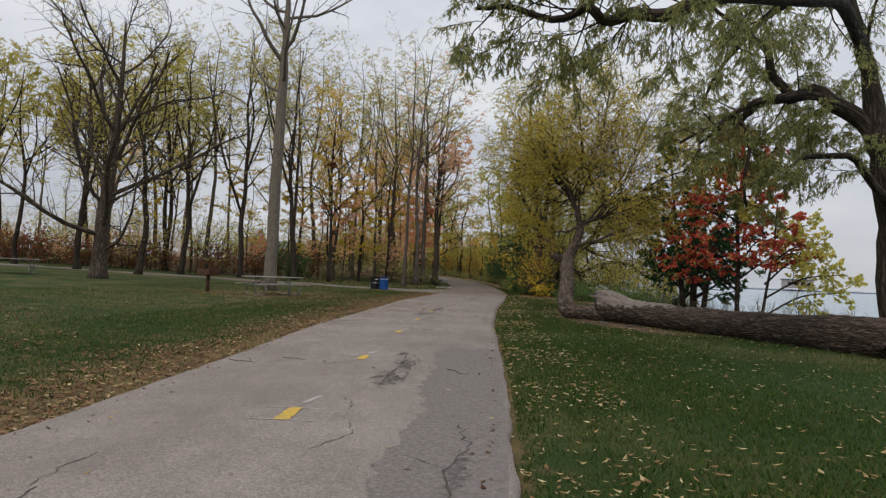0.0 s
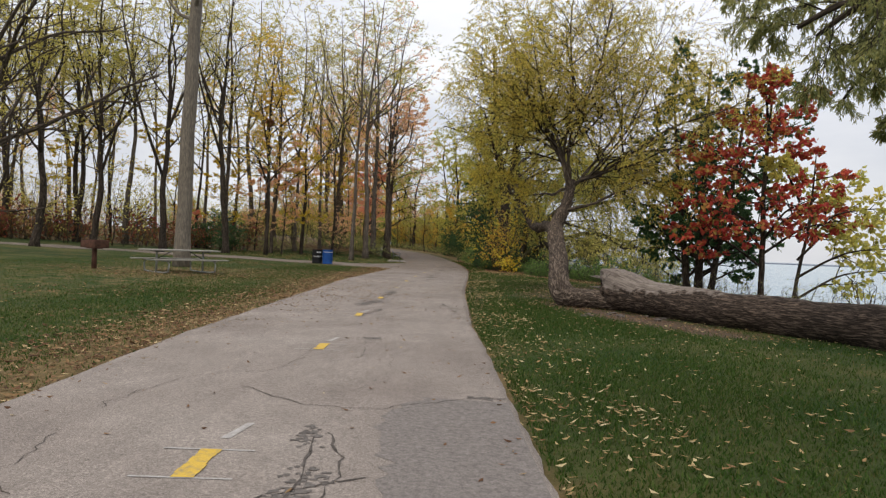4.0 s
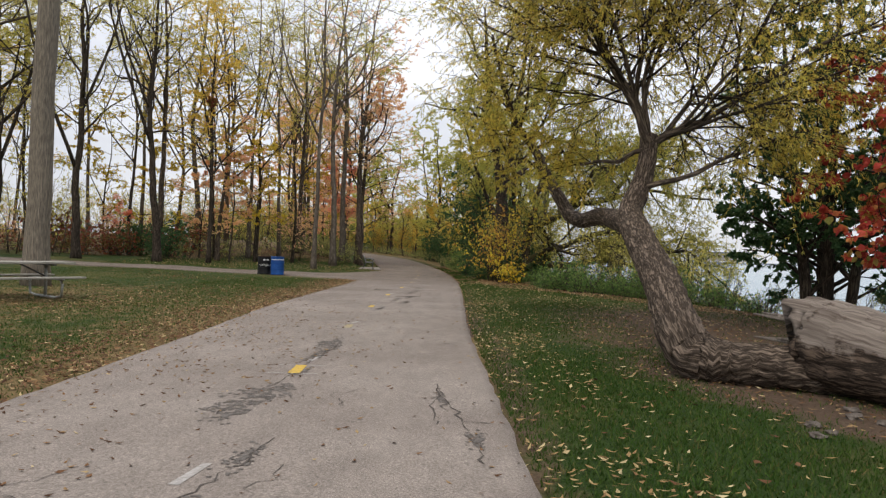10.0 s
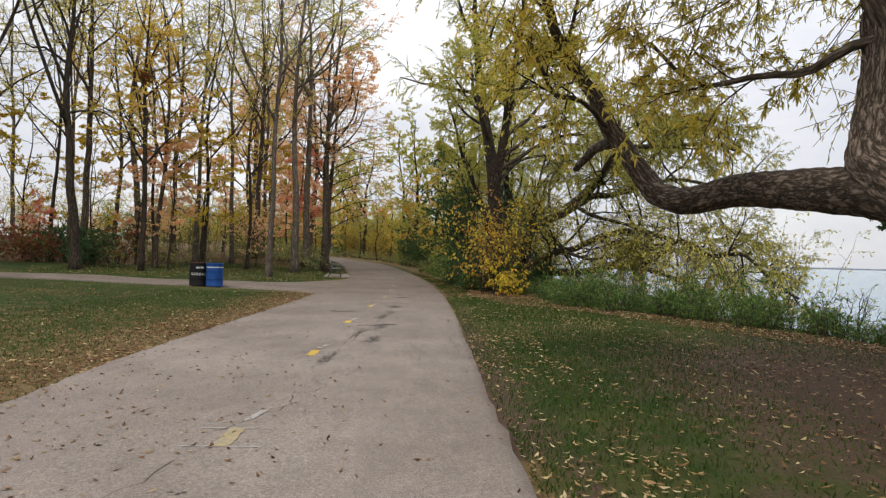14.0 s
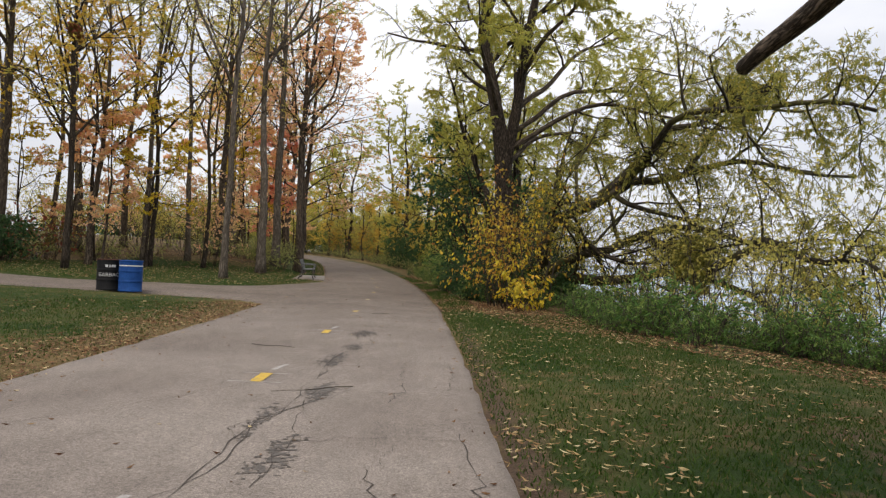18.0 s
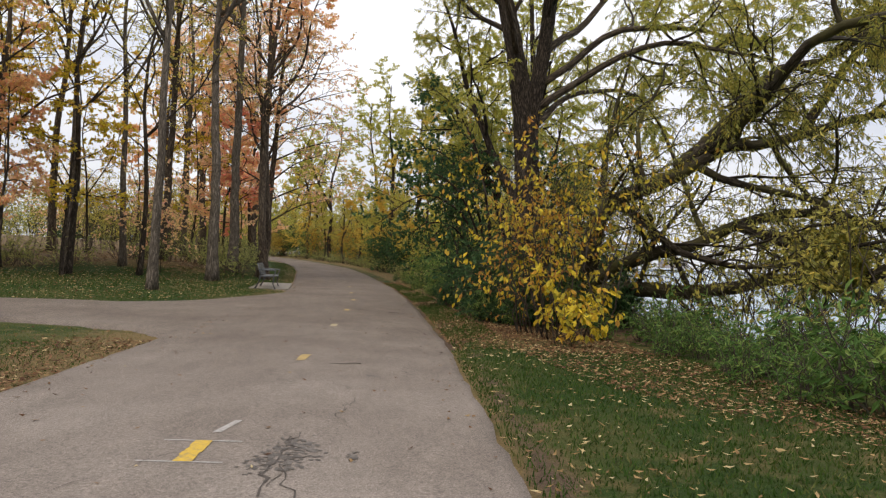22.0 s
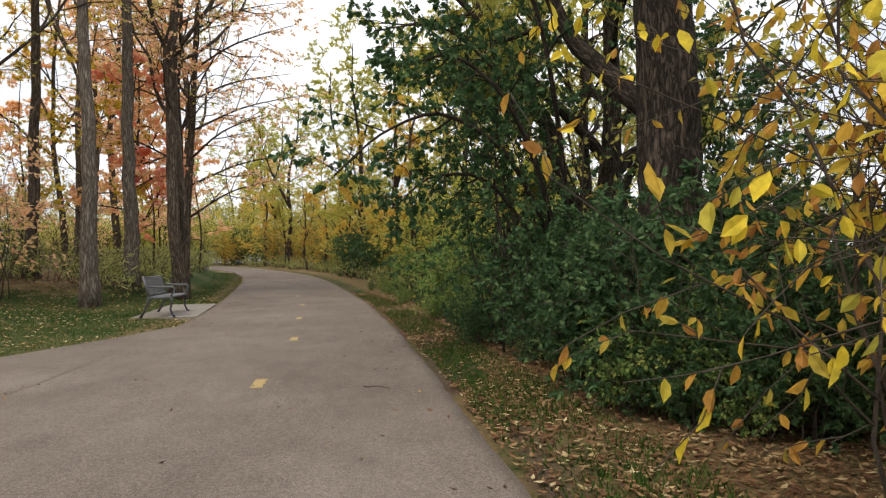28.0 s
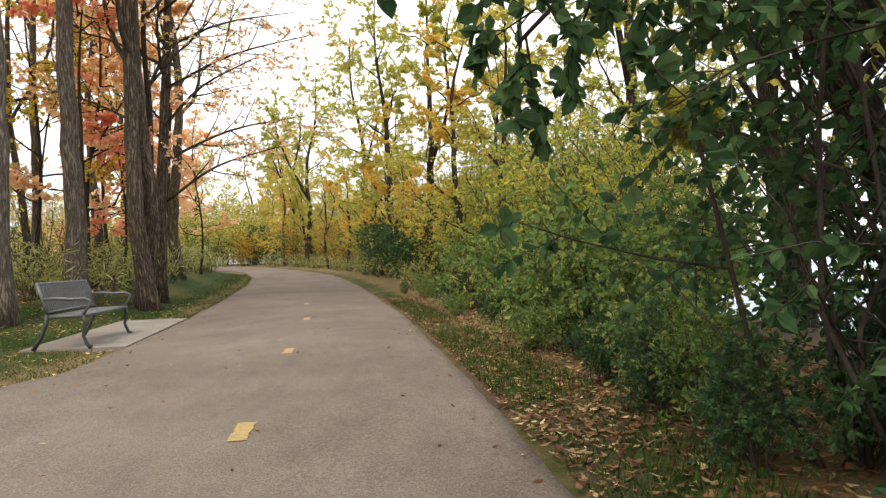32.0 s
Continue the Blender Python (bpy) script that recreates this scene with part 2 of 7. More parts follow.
LEAF_ORANGE = leaf("orange_leaves", [(0.0, (0.94, 0.72, 0.36)), (0.5, (0.95, 0.62, 0.36)), (0.8, (0.94, 0.51, 0.36)), (1.0, (0.91, 0.75, 0.37))], 0.8)
LEAF_RED = leaf("red_leaves", [(0.0, (0.36, 0.055, 0.045)), (0.45, (0.54, 0.08, 0.06)), (0.72, (0.62, 0.16, 0.075)), (0.86, (0.55, 0.32, 0.09)), (1.0, (0.26, 0.30, 0.08))])
LEAF_DARK = leaf("dark_green_leaves", [(0.0, (0.034, 0.078, 0.032)), (0.6, (0.068, 0.14, 0.056)), (1.0, (0.13, 0.21, 0.08))], 0.4, 0.7)
LEAF_CORAL = leaf("coral_maple_leaves", [(0.0, (0.92, 0.44, 0.28)), (0.5, (0.92, 0.36, 0.26)), (0.8, (0.92, 0.50, 0.28)), (1.0, (0.90, 0.58, 0.30))], 0.8)
LEAF_GREYGREEN = leaf("grey_green_willow_leaves", [(0.0, (0.17, 0.20, 0.08)), (0.5, (0.30, 0.31, 0.12)), (1.0, (0.44, 0.40, 0.14))], 0.45)
LEAF_SHORE = leaf("olive_willow_leaves", [(0.0, (0.20, 0.22, 0.06)), (0.5, (0.34, 0.33, 0.08)), (0.85, (0.52, 0.44, 0.09)), (1.0, (0.66, 0.48, 0.09))], 0.5)
LEAF_LIME = leaf("yellow_green_leaves", [(0.0, (0.24, 0.32, 0.07)), (0.5, (0.42, 0.46, 0.10)), (0.85, (0.62, 0.56, 0.10)), (1.0, (0.72, 0.56, 0.08))], 0.5)
LEAF_GREEN = leaf("green_leaves", [(0.0, (0.09, 0.18, 0.05)), (0.6, (0.19, 0.30, 0.085)), (1.0, (0.42, 0.44, 0.12))], 0.5)
LEAF_OLIVE = leaf("thinning_olive_leaves", [(0.0, (0.42, 0.41, 0.13)), (0.5, (0.62, 0.55, 0.14)), (1.0, (0.78, 0.64, 0.16))], 0.65)
LEAF_RUST = leaf("rust_undergrowth_leaves", [(0.0, (0.12, 0.11, 0.035)), (0.35, (0.22, 0.15, 0.05)), (0.7, (0.28, 0.09, 0.05)), (1.0, (0.36, 0.08, 0.07))])
LEAF_WEED = leaf("bank_weed_leaves", [(0.0, (0.055, 0.12, 0.03)), (0.6, (0.12, 0.22, 0.055)), (1.0, (0.26, 0.34, 0.09))], 0.4)
LEAF_SEDGE = leaf("grassy_undergrowth_leaves", [(0.0, (0.20, 0.25, 0.07)), (0.5, (0.38, 0.40, 0.13)), (1.0, (0.54, 0.48, 0.20))])
LEAF_FALLEN = leaf("fallen_leaves", [(0.0, (0.06, 0.027, 0.014)), (0.35, (0.125, 0.060, 0.029)), (0.65, (0.20, 0.105, 0.050)), (0.88, (0.29, 0.19, 0.09)), (1.0, (0.50, 0.39, 0.21))], 0.1, 0.7)
LEAF_PALE = leaf("pale_fallen_leaves", [(0.0, (0.16, 0.085, 0.04)), (0.35, (0.32, 0.20, 0.09)), (0.7, (0.42, 0.31, 0.15)), (1.0, (0.56, 0.46, 0.27))], 0.15, 0.7)
GRASS_DRY = leaf("yellowing_grass_blades", [(0.0, (0.085, 0.115, 0.025)), (0.5, (0.135, 0.14, 0.04)), (0.85, (0.19, 0.165, 0.065)), (1.0, (0.24, 0.19, 0.09))], 0.25, 0.75)
GRASS = leaf("grass_blades", [(0.0, (0.022, 0.056, 0.009)), (0.5, (0.041, 0.087, 0.014)), (0.85, (0.074, 0.113, 0.023)), (1.0, (0.15, 0.125, 0.05))], 0.25, 0.75)


def ground_build(n, l, b):
    a = n.new("ShaderNodeAttribute")
    a.attribute_name = "litter"
    w = n.new("ShaderNodeAttribute")
    w.attribute_name = "bare"
    fine = noise_of(n, l, 38, 5, 0.7)
    mid = noise_of(n, l, 2.2, 5, 0.6)
    big = noise_of(n, l, 0.35, 3, 0.6)
    # lawn green darkened to stand in for the shade between blades
    green = ramp_of(n, [(0.25, (0.010, 0.024, 0.005)), (0.5, (0.023, 0.046, 0.009)), (0.75, (0.046, 0.072, 0.016))])
    l.new(fine.outputs["Fac"], green.inputs["Fac"])
    tan = ramp_of(n, [(0.3, (0.09, 0.065, 0.03)), (0.55, (0.17, 0.12, 0.055)), (0.75, (0.26, 0.18, 0.09))])
    l.new(fine.outputs["Fac"], tan.inputs["Fac"])
    soil = ramp_of(n, [(0.3, (0.055, 0.036, 0.024)), (0.6, (0.11, 0.075, 0.052)), (0.8, (0.17, 0.12, 0.085))])
    l.new(fine.outputs["Fac"], soil.inputs["Fac"])
    patch = ramp_of(n, [(0.44, (0, 0, 0)), (0.70, (0.55, 0.55, 0.55))])
    l.new(big.outputs["Fac"], patch.inputs["Fac"])
    lawn = mixed(n, l, patch.outputs["Color"], green.outputs["Color"], (0.135, 0.11, 0.042))
    add = n.new("ShaderNodeMath")
    add.operation = "ADD"
    l.new(a.outputs["Fac"], add.inputs[0])
    l.new(mid.outputs["Fac"], add.inputs[1])
    edge = ramp_of(n, [(0.72, (0, 0, 0)), (1.15, (1, 1, 1))])
    edge.color_ramp.elements[1].position = 1.0
    l.new(add.outputs[0], edge.inputs["Fac"])
    col = mixed(n, l, edge.outputs["Color"], lawn, tan.outputs["Color"])
    add2 = n.new("ShaderNodeMath")
    add2.operation = "ADD"
    l.new(w.outputs["Fac"], add2.inputs[0])
    l.new(mid.outputs["Fac"], add2.inputs[1])
    edge2 = ramp_of(n, [(0.75, (0, 0, 0)), (1.0, (1, 1, 1))])
    l.new(add2.outputs[0], edge2.inputs["Fac"])
    col = mixed(n, l, edge2.outputs["Color"], col, soil.outputs["Color"])
    l.new(col, b.inputs["Base Color"])
    bump_of(n, l, b, fine.outputs["Fac"], 0.8, 0.03)


GROUND = material("lawn_and_soil", ground_build, 0.95)


def asphalt_build(n, l, b):
    grit = noise_of(n, l, 210, 2, 0.8)
    stone = noise_of(n, l, 75, 4, 0.8)
    coarse = noise_of(n, l, 26, 5, 0.8)
    mid = noise_of(n, l, 3.2, 6, 0.75, (1.0, 0.45, 1.0))
    big = noise_of(n, l, 0.55, 4, 0.55)
    tone = ramp_of(n, [(0.3, (0.190, 0.160, 0.140)), (0.5, (0.228, 0.195, 0.171)), (0.7, (0.262, 0.227, 0.200))])
    l.new(big.outputs["Fac"], tone.inputs["Fac"])
    # the colour turns browner and darker from y 30 to 46, and stays so
    spot = n.new("ShaderNodeTexCoord")
    axes = n.new("ShaderNodeSeparateXYZ")
    l.new(spot.outputs["Object"], axes.inputs[0])
    span = n.new("ShaderNodeMapRange")
    span.inputs["From Min"].default_value = 30.0
    span.inputs["From Max"].default_value = 46.0
    l.new(axes.outputs["Y"], span.inputs["Value"])
    old = ramp_of(n, [(0.3, (0.130, 0.104, 0.086)), (0.5, (0.156, 0.127, 0.106)), (0.7, (0.179, 0.148, 0.125))])
    l.new(big.outputs["Fac"], old.inputs["Fac"])
    out = mixed(n, l, span.outputs[0], tone.outputs["Color"], old.outputs["Color"])
    for tex, lo, hi, c0, c1 in ((stone, 0.36, 0.64, 0.60, 1.36), (grit, 0.34, 0.66, 0.62, 1.38), (coarse, 0.36, 0.66, 0.86, 1.12), (mid, 0.3, 0.7, 0.84, 1.11)):
        r = ramp_of(n, [(lo, (c0, c0, c0)), (hi, (c1, c1, c1))])
        l.new(tex.outputs["Fac"], r.inputs["Fac"])
        m = n.new("ShaderNodeMix")
        m.data_type, m.blend_type = "RGBA", "MULTIPLY"
        m.inputs[0].default_value = 1.0
        l.new(out, m.inputs[6])
        l.new(r.outputs["Color"], m.inputs[7])
        out = m.outputs[2]
    l.new(out, b.inputs["Base Color"])
    bump_of(n, l, b, stone.outputs["Fac"], 0.25, 0.004)


ASPHALT = material("weathered_asphalt", asphalt_build, 0.92)
ASPHALT_DARK = noisy("broken_dark_asphalt", [(0.3, (0.085, 0.075, 0.068)), (0.7, (0.20, 0.178, 0.162))], 14, 0.95, bump=0.9, fine=120)
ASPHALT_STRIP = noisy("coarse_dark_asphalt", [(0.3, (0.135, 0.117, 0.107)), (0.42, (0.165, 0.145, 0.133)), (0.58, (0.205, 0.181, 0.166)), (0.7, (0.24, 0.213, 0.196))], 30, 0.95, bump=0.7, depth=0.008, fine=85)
CRACK = noisy("crack_filled_with_dirt", [(0.3, (0.055, 0.047, 0.042)), (0.7, (0.13, 0.112, 0.10))], 20, 0.95, bump=0.5)
PAINT_YELLOW = noisy("worn_yellow_paint", [(0.35, (0.33, 0.25, 0.12)), (0.48, (0.56, 0.37, 0.07)), (0.8, (0.68, 0.44, 0.06))], 16, 0.7, bump=0.3, fine=140)
PAINT_FADED = noisy("faded_yellow_paint", [(0.35, (0.27, 0.25, 0.21)), (0.6, (0.42, 0.33, 0.16))], 16, 0.8, bump=0.3, fine=140)
PAINT_DULL = noisy("dull_yellow_paint", [(0.35, (0.26, 0.21, 0.14)), (0.52, (0.42, 0.30, 0.12)), (0.8, (0.52, 0.35, 0.10))], 16, 0.8, bump=0.3, fine=140)
PAINT_WHITE = noisy("thin_white_paint", [(0.35, (0.28, 0.26, 0.24)), (0.65, (0.44, 0.42, 0.40))], 22, 0.8, bump=0.2, fine=140)
CONCRETE = noisy("pale_concrete", [(0.3, (0.195, 0.175, 0.15)), (0.7, (0.275, 0.25, 0.22))], 2.5, 0.9, bump=0.3, fine=90)
STEEL_GREY = noisy("grey_painted_steel", [(0.3, (0.085, 0.09, 0.10)), (0.7, (0.12, 0.125, 0.135))], 6, 0.45, bump=0.05)
IRON_BLACK = noisy("black_cast_iron", [(0.3, (0.03, 0.03, 0.034)), (0.7, (0.055, 0.055, 0.06))], 8, 0.5, bump=0.1)
GALVANISED = noisy("galvanised_pipe", [(0.3, (0.26, 0.27, 0.26)), (0.7, (0.4, 0.41, 0.39))], 6, 0.5, 0.5, bump=0.05)
TABLE_WOOD = noisy("grey_weathered_boards", [(0.3, (0.20, 0.19, 0.16)), (0.7, (0.36, 0.34, 0.30))], 2.0, 0.85, bump=0.4, stretch=(8, 1, 8))
RUST = noisy("rusty_steel", [(0.3, (0.05, 0.028, 0.02)), (0.7, (0.13, 0.06, 0.04))], 7, 0.85, bump=0.4)
DRUM_BLUE = noisy("blue_drum_paint", [(0.3, (0.008, 0.05, 0.20)), (0.7, (0.016, 0.085, 0.30))], 5, 0.62, bump=0.1)
DRUM_BLACK = noisy("black_drum_paint", [(0.3, (0.008, 0.008, 0.009)), (0.7, (0.02, 0.02, 0.021))], 5, 0.65, bump=0.1)
LETTER_WHITE = noisy("white_stencil_paint", [(0.3, (0.5, 0.5, 0.5)), (0.7, (0.75, 0.75, 0.74))], 20, 0.7, bump=0.1)
STONE = noisy("pale_shore_stone", [(0.3, (0.06, 0.05, 0.043)), (0.7, (0.17, 0.145, 0.125))], 9, 0.9, bump=0.6)
TWIG = noisy("twig_bark", [(0.3, (0.045, 0.036, 0.028)), (0.7, (0.11, 0.09, 0.07))], 9, 0.9, bump=0.3)
FAR_LAND = noisy("distant_breakwater_stone", [(0.3, (0.16, 0.19, 0.24)), (0.7, (0.2, 0.23, 0.28))], 0.05, 0.95, bump=0)
FAR_WALL = noisy("distant_pale_wall", [(0.3, (0.40, 0.33, 0.32)), (0.7, (0.52, 0.47, 0.46))], 0.1, 0.9, bump=0)


def water_build(n, l, b):
    b.inputs["Base Color"].default_value = (0.16, 0.27, 0.33, 1)
    b.inputs["IOR"].default_value = 1.33
    t = noise_of(n, l, 1.4, 4, 0.6, (1, 2.2, 1))
    bump_of(n, l, b, t.outputs["Fac"], 0.5, 0.12)


WATER = material("pale_lake_water", water_build, 0.12)


# ---------------------------------------------------------------- mesh tools
class Build:
    """Vertices and faces gathered piece by piece, for one mesh."""

    def __init__(self):
        self.v, self.f, self.n, self.grain = [], [], 0, []

    def add(self, v, f, grain=None):
        self.v.append(np.asarray(v, float))
        self.grain.append(np.asarray(v if grain is None else grain, float))
        self.f.extend((np.asarray(f) + self.n).tolist())
        self.n += len(v)

    def tube(self, pts, rad, sides=6, cap=True):
        pts = np.asarray(pts, float)
        rad = np.broadcast_to(np.asarray(rad, float), (len(pts),))
        tan = np.gradient(pts, axis=0)
        tan /= np.linalg.norm(tan, axis=1)[:, None] + 1e-9
        mean = np.abs(tan.mean(0))
        ref = np.eye(3)[int(np.argmin(mean))]
        u = np.cross(tan, ref)
        u /= np.linalg.norm(u, axis=1)[:, None] + 1e-9
        w = np.cross(tan, u)
        a = np.linspace(0, 2 * np.pi, sides, endpoint=False)
        ring = (u[:, None] * np.cos(a)[None, :, None] + w[:, None] * np.sin(a)[None, :, None]) * rad[:, None, None]
        v = (pts[:, None] + ring).reshape(-1, 3)
        n = len(pts)
        i = np.arange(n - 1)[:, None] * sides + np.arange(sides)[None]
        j = np.arange(n - 1)[:, None] * sides + (np.arange(sides) + 1)[None] % sides
        f = np.stack([i, j, j + sides, i + sides], -1).reshape(-1, 4)
        base = self.n
        run = np.r_[0, np.cumsum(np.linalg.norm(np.diff(pts, axis=0), axis=1))]
        r_mean = float(rad.mean())
        grain = np.stack([np.broadcast_to(np.cos(a) * r_mean, (n, sides)), np.broadcast_to(np.sin(a) * r_mean, (n, sides)), np.repeat(run[:, None], sides, 1)], -1).reshape(-1, 3)
        self.add(v, f, grain + np.array([3.1, 1.7, 0.9]) * (pts[0].sum() % 5))
        if cap:
            self.f.append([base + k for k in range(sides)][::-1])
            self.f.append([base + (n - 1) * sides + k for k in range(sides)])

    def furrows(self, rows, sides, depth, rng):
        """Raises interlacing bark ridges, burls and hollows on the tube just made."""
        v = self.v[-1].reshape(rows, sides, 3)
        mid = v.mean(1, keepdims=True)
        out = v - mid
        size = np.linalg.norm(out, axis=2, keepdims=True) + 1e-9
        a = np.linspace(0, 2 * np.pi, sides, endpoint=False)[None]
        z = np.r_[0, np.cumsum(np.linalg.norm(np.diff(mid[:, 0], axis=0), axis=1))][:, None]
        ph = rng.uniform(0, 6.28, 6)
        warp = 0.8 * np.sin(2 * a + 3.1 * z + ph[0]) + 0.6 * np.sin(3 * a - 5.3 * z + ph[1]) + 0.4 * np.sin(a + 9.7 * z + ph[2])
        n = max(5, int(sides / 6))
        one, two = np.abs(np.sin(n / 2 * a + 5.5 * z + warp)), np.abs(np.sin(n / 2 * a - 6.5 * z + 1.3 * warp + ph[3]))
        ridge = np.minimum(one, two) ** 0.6 - 0.55
        lump = 0.5 * np.sin(2 * a + 2.2 * z + ph[4]) * np.sin(1.7 * z + ph[5]) + 0.35 * np.sin(3 * a - 3.9 * z + ph[2])
        v += out / size * (depth * (ridge + 0.05 * rng.normal(size=ridge.shape)) + 0.07 * lump * size[..., 0])[..., None]
        self.v[-1] = v.reshape(-1, 3)

    def tubes(self, pts, rad, sides):
        """Many open tapered tubes at once: places (stems, points, 3) and radii (stems, points)."""
        tan = np.gradient(pts, axis=1)
        tan /= np.linalg.norm(tan, axis=2, keepdims=True) + 1e-9
        ref = np.eye(3)[np.argmin(np.abs(tan.mean(1)), axis=1)][:, None]
        u = np.cross(tan, np.broadcast_to(ref, tan.shape))
        u /= np.linalg.norm(u, axis=2, keepdims=True) + 1e-9
        w = np.cross(tan, u)
        a = np.linspace(0, 2 * np.pi, sides, endpoint=False)
        c, s = np.cos(a)[None, None, :, None], np.sin(a)[None, None, :, None]
        v = pts[:, :, None] + (u[:, :, None] * c + w[:, :, None] * s) * rad[:, :, None, None]
        n, m = pts.shape[:2]
        i = np.arange(m - 1)[:, None] * sides + np.arange(sides)[None]
        j = np.arange(m - 1)[:, None] * sides + (np.arange(sides) + 1)[None] % sides
        f = np.stack([i, j, j + sides, i + sides], -1).reshape(1, -1, 4) + (np.arange(n) * m * sides)[:, None, None]
        run = np.concatenate([np.zeros((n, 1)), np.cumsum(np.linalg.norm(np.diff(pts, axis=1), axis=2), 1)], 1)
        mean = rad.mean(1)[:, None, None]
        grain = np.stack(np.broadcast_arrays(np.cos(a)[None, None] * mean, np.sin(a)[None, None] * mean, run[:, :, None]), -1)
        self.add(v.reshape(-1, 3), f.reshape(-1, 4), grain.reshape(-1, 3))

    def leaves(self, at, along, size, wide=0.45, rng=RNG, fine=False):
        """Folded leaf blades that start at the given places and run along the given ways."""
        at, along = np.asarray(at, float), np.asarray(along, float)
        n = len(at)
        if not n:
            return
        along = along / (np.linalg.norm(along, axis=1)[:, None] + 1e-9)
        side = np.cross(along, rng.normal(size=(n, 3)))
        side /= np.linalg.norm(side, axis=1)[:, None] + 1e-9
        up = np.cross(side, along)
        s = np.broadcast_to(np.asarray(size, float), (n,))[:, None] * rng.uniform(0.7, 1.3, (n, 1))
        if fine:
            w = side * s * wide / 2
            rows = [at, at + along * s * 0.28 + w * 0.85 + up * s * 0.07, at + along * s * 0.62 + w + up * s * 0.08, at + along * s - up * s * 0.06, at + along * s * 0.62 - w + up * s * 0.08, at + along * s * 0.28 - w * 0.85 + up * s * 0.07]
            v = np.stack(rows, 1).reshape(-1, 3)
            k = np.arange(n)[:, None] * 6
            self.add(v, np.concatenate([k + np.array([[0, 1, 2, 3]]), k + np.array([[0, 3, 4, 5]])]))
            return
        mid = at + along * s * 0.45 + up * s * 0.10
        v = np.stack([at, mid + side * s * wide / 2, at + along * s, mid - side * s * wide / 2], 1).reshape(-1, 3)
        self.add(v, np.arange(4 * n).reshape(-1, 4))

    def box(self, lo, hi, m=None):
        x0, y0, z0 = lo
        x1, y1, z1 = hi
        v = np.array([(x, y, z) for x in (x0, x1) for y in (y0, y1) for z in (z0, z1)], float)
        if m is not None:
            v = np.array([m @ Vector(p) for p in v])
        self.add(v, [(0, 1, 3, 2), (4, 6, 7, 5), (0, 4, 5, 1), (2, 3, 7, 6), (0, 2, 6, 4), (1, 5, 7, 3)])

    def mesh(self, name, mat, smooth=True):
        me = bpy.data.meshes.new(name)
        v = np.concatenate(self.v) if self.v else np.zeros((0, 3))
        me.from_pydata(v.tolist(), [], self.f)
        me.materials.append(mat)
        if "bark" in mat.name:
            way = me.attributes.new("grain", "FLOAT_VECTOR", "POINT")
            way.data.foreach_set("vector", np.concatenate(self.grain).astype(np.float32).ravel())
        if smooth:
            me.polygons.foreach_set("use_smooth", np.ones(len(me.polygons), bool))
        me.update()
        return me


def part(name, build, mat, parent=None, label="", smooth=True, m=None):
    me = build.mesh(name, mat, smooth) if isinstance(build, Build) else build
    ob = new(name, me)
    if parent is not None:
        ob.parent = parent
    if m is not None:
        ob.matrix_basis = m
    if label:
        ob["label"] = label
    return ob


def thing(name, m, label, category, group="", kind=""):
    ob = new(name)
    ob.empty_display_size = 0.2
    ob.matrix_basis = m
    return tagged(ob, label, category, group, kind)


def bevelled(lo, hi, width, segments=2):
    """A box with rounded edges."""
    bm = bmesh.new()
    bmesh.ops.create_cube(bm, size=1.0)
    for v in bm.verts:
        v.co = Vector([lo[k] + (v.co[k] + 0.5) * (hi[k] - lo[k]) for k in range(3)])
    bmesh.ops.bevel(bm, geom=bm.edges[:], offset=width, segments=segments, affect="EDGES", profile=0.6)
    out = Build()
    bm.verts.index_update()
    out.add([v.co[:] for v in bm.verts], np.zeros((0, 4), int))
    out.f = [[v.index for v in f.verts] for f in bm.faces]
    bm.free()
    return out


# ---------------------------------------------------------------- plan (in plan units)
LEFT = np.array([(0.7, -12), (0.5, 0), (0.4, 4.7), (0.2, 6.5), (-0.1, 9.4), (-0.6, 13.5), (-0.95, 18.5), (-1.25, 23), (-1.55, 27), (-1.6, 32), (-1.65, 36), (-1.75, 40)])
LEFT_FAR = np.array([(-2.4, 52.3), (-2.65, 54.2), (-3.15, 57.8), (-4.0, 63.2), (-5.3, 71.3), (-6.6, 77.6), (-8.7, 85.1), (-10.8, 90), (-15, 95), (-23, 99.5), (-50, 105), (-80, 108)])
RIGHT = np.array([(3.75, -12), (3.6, 0), (3.5, 4.6), (3.35, 7.5), (3.0, 12.5), (2.72, 16), (2.47, 21.5), (2.36, 25), (2.3, 31), (2.2, 36), (2.1, 40), (1.93, 43), (1.7, 47), (1.3, 52), (0.75, 57.4), (0.0, 62.5), (-0.8, 67.5), (-1.75, 72.5), (-3.0, 78.1), (-5.7, 85.6), (-9.6, 95), (-13.4, 101), (-22, 105), (-50, 109.5)])
SHORE = np.array([(15, -40), (13.8, 0), (12.6, 12), (11.3, 20), (10.3, 25), (9.4, 28), (9.3, 34), (7.9, 38), (6.9, 42), (6.4, 50), (5.8, 60), (1.5, 76), (-3, 100), (-9, 130), (-18, 170)])


def left_edge(y):
    return np.interp(y, np.r_[LEFT[:, 1], LEFT_FAR[:, 1]], np.r_[LEFT[:, 0], LEFT_FAR[:, 0]])


def right_edge(y):
    return np.interp(y, RIGHT[:, 1], RIGHT[:, 0])


def shore_at(y):
    return np.interp(y, SHORE[:, 1], SHORE[:, 0])


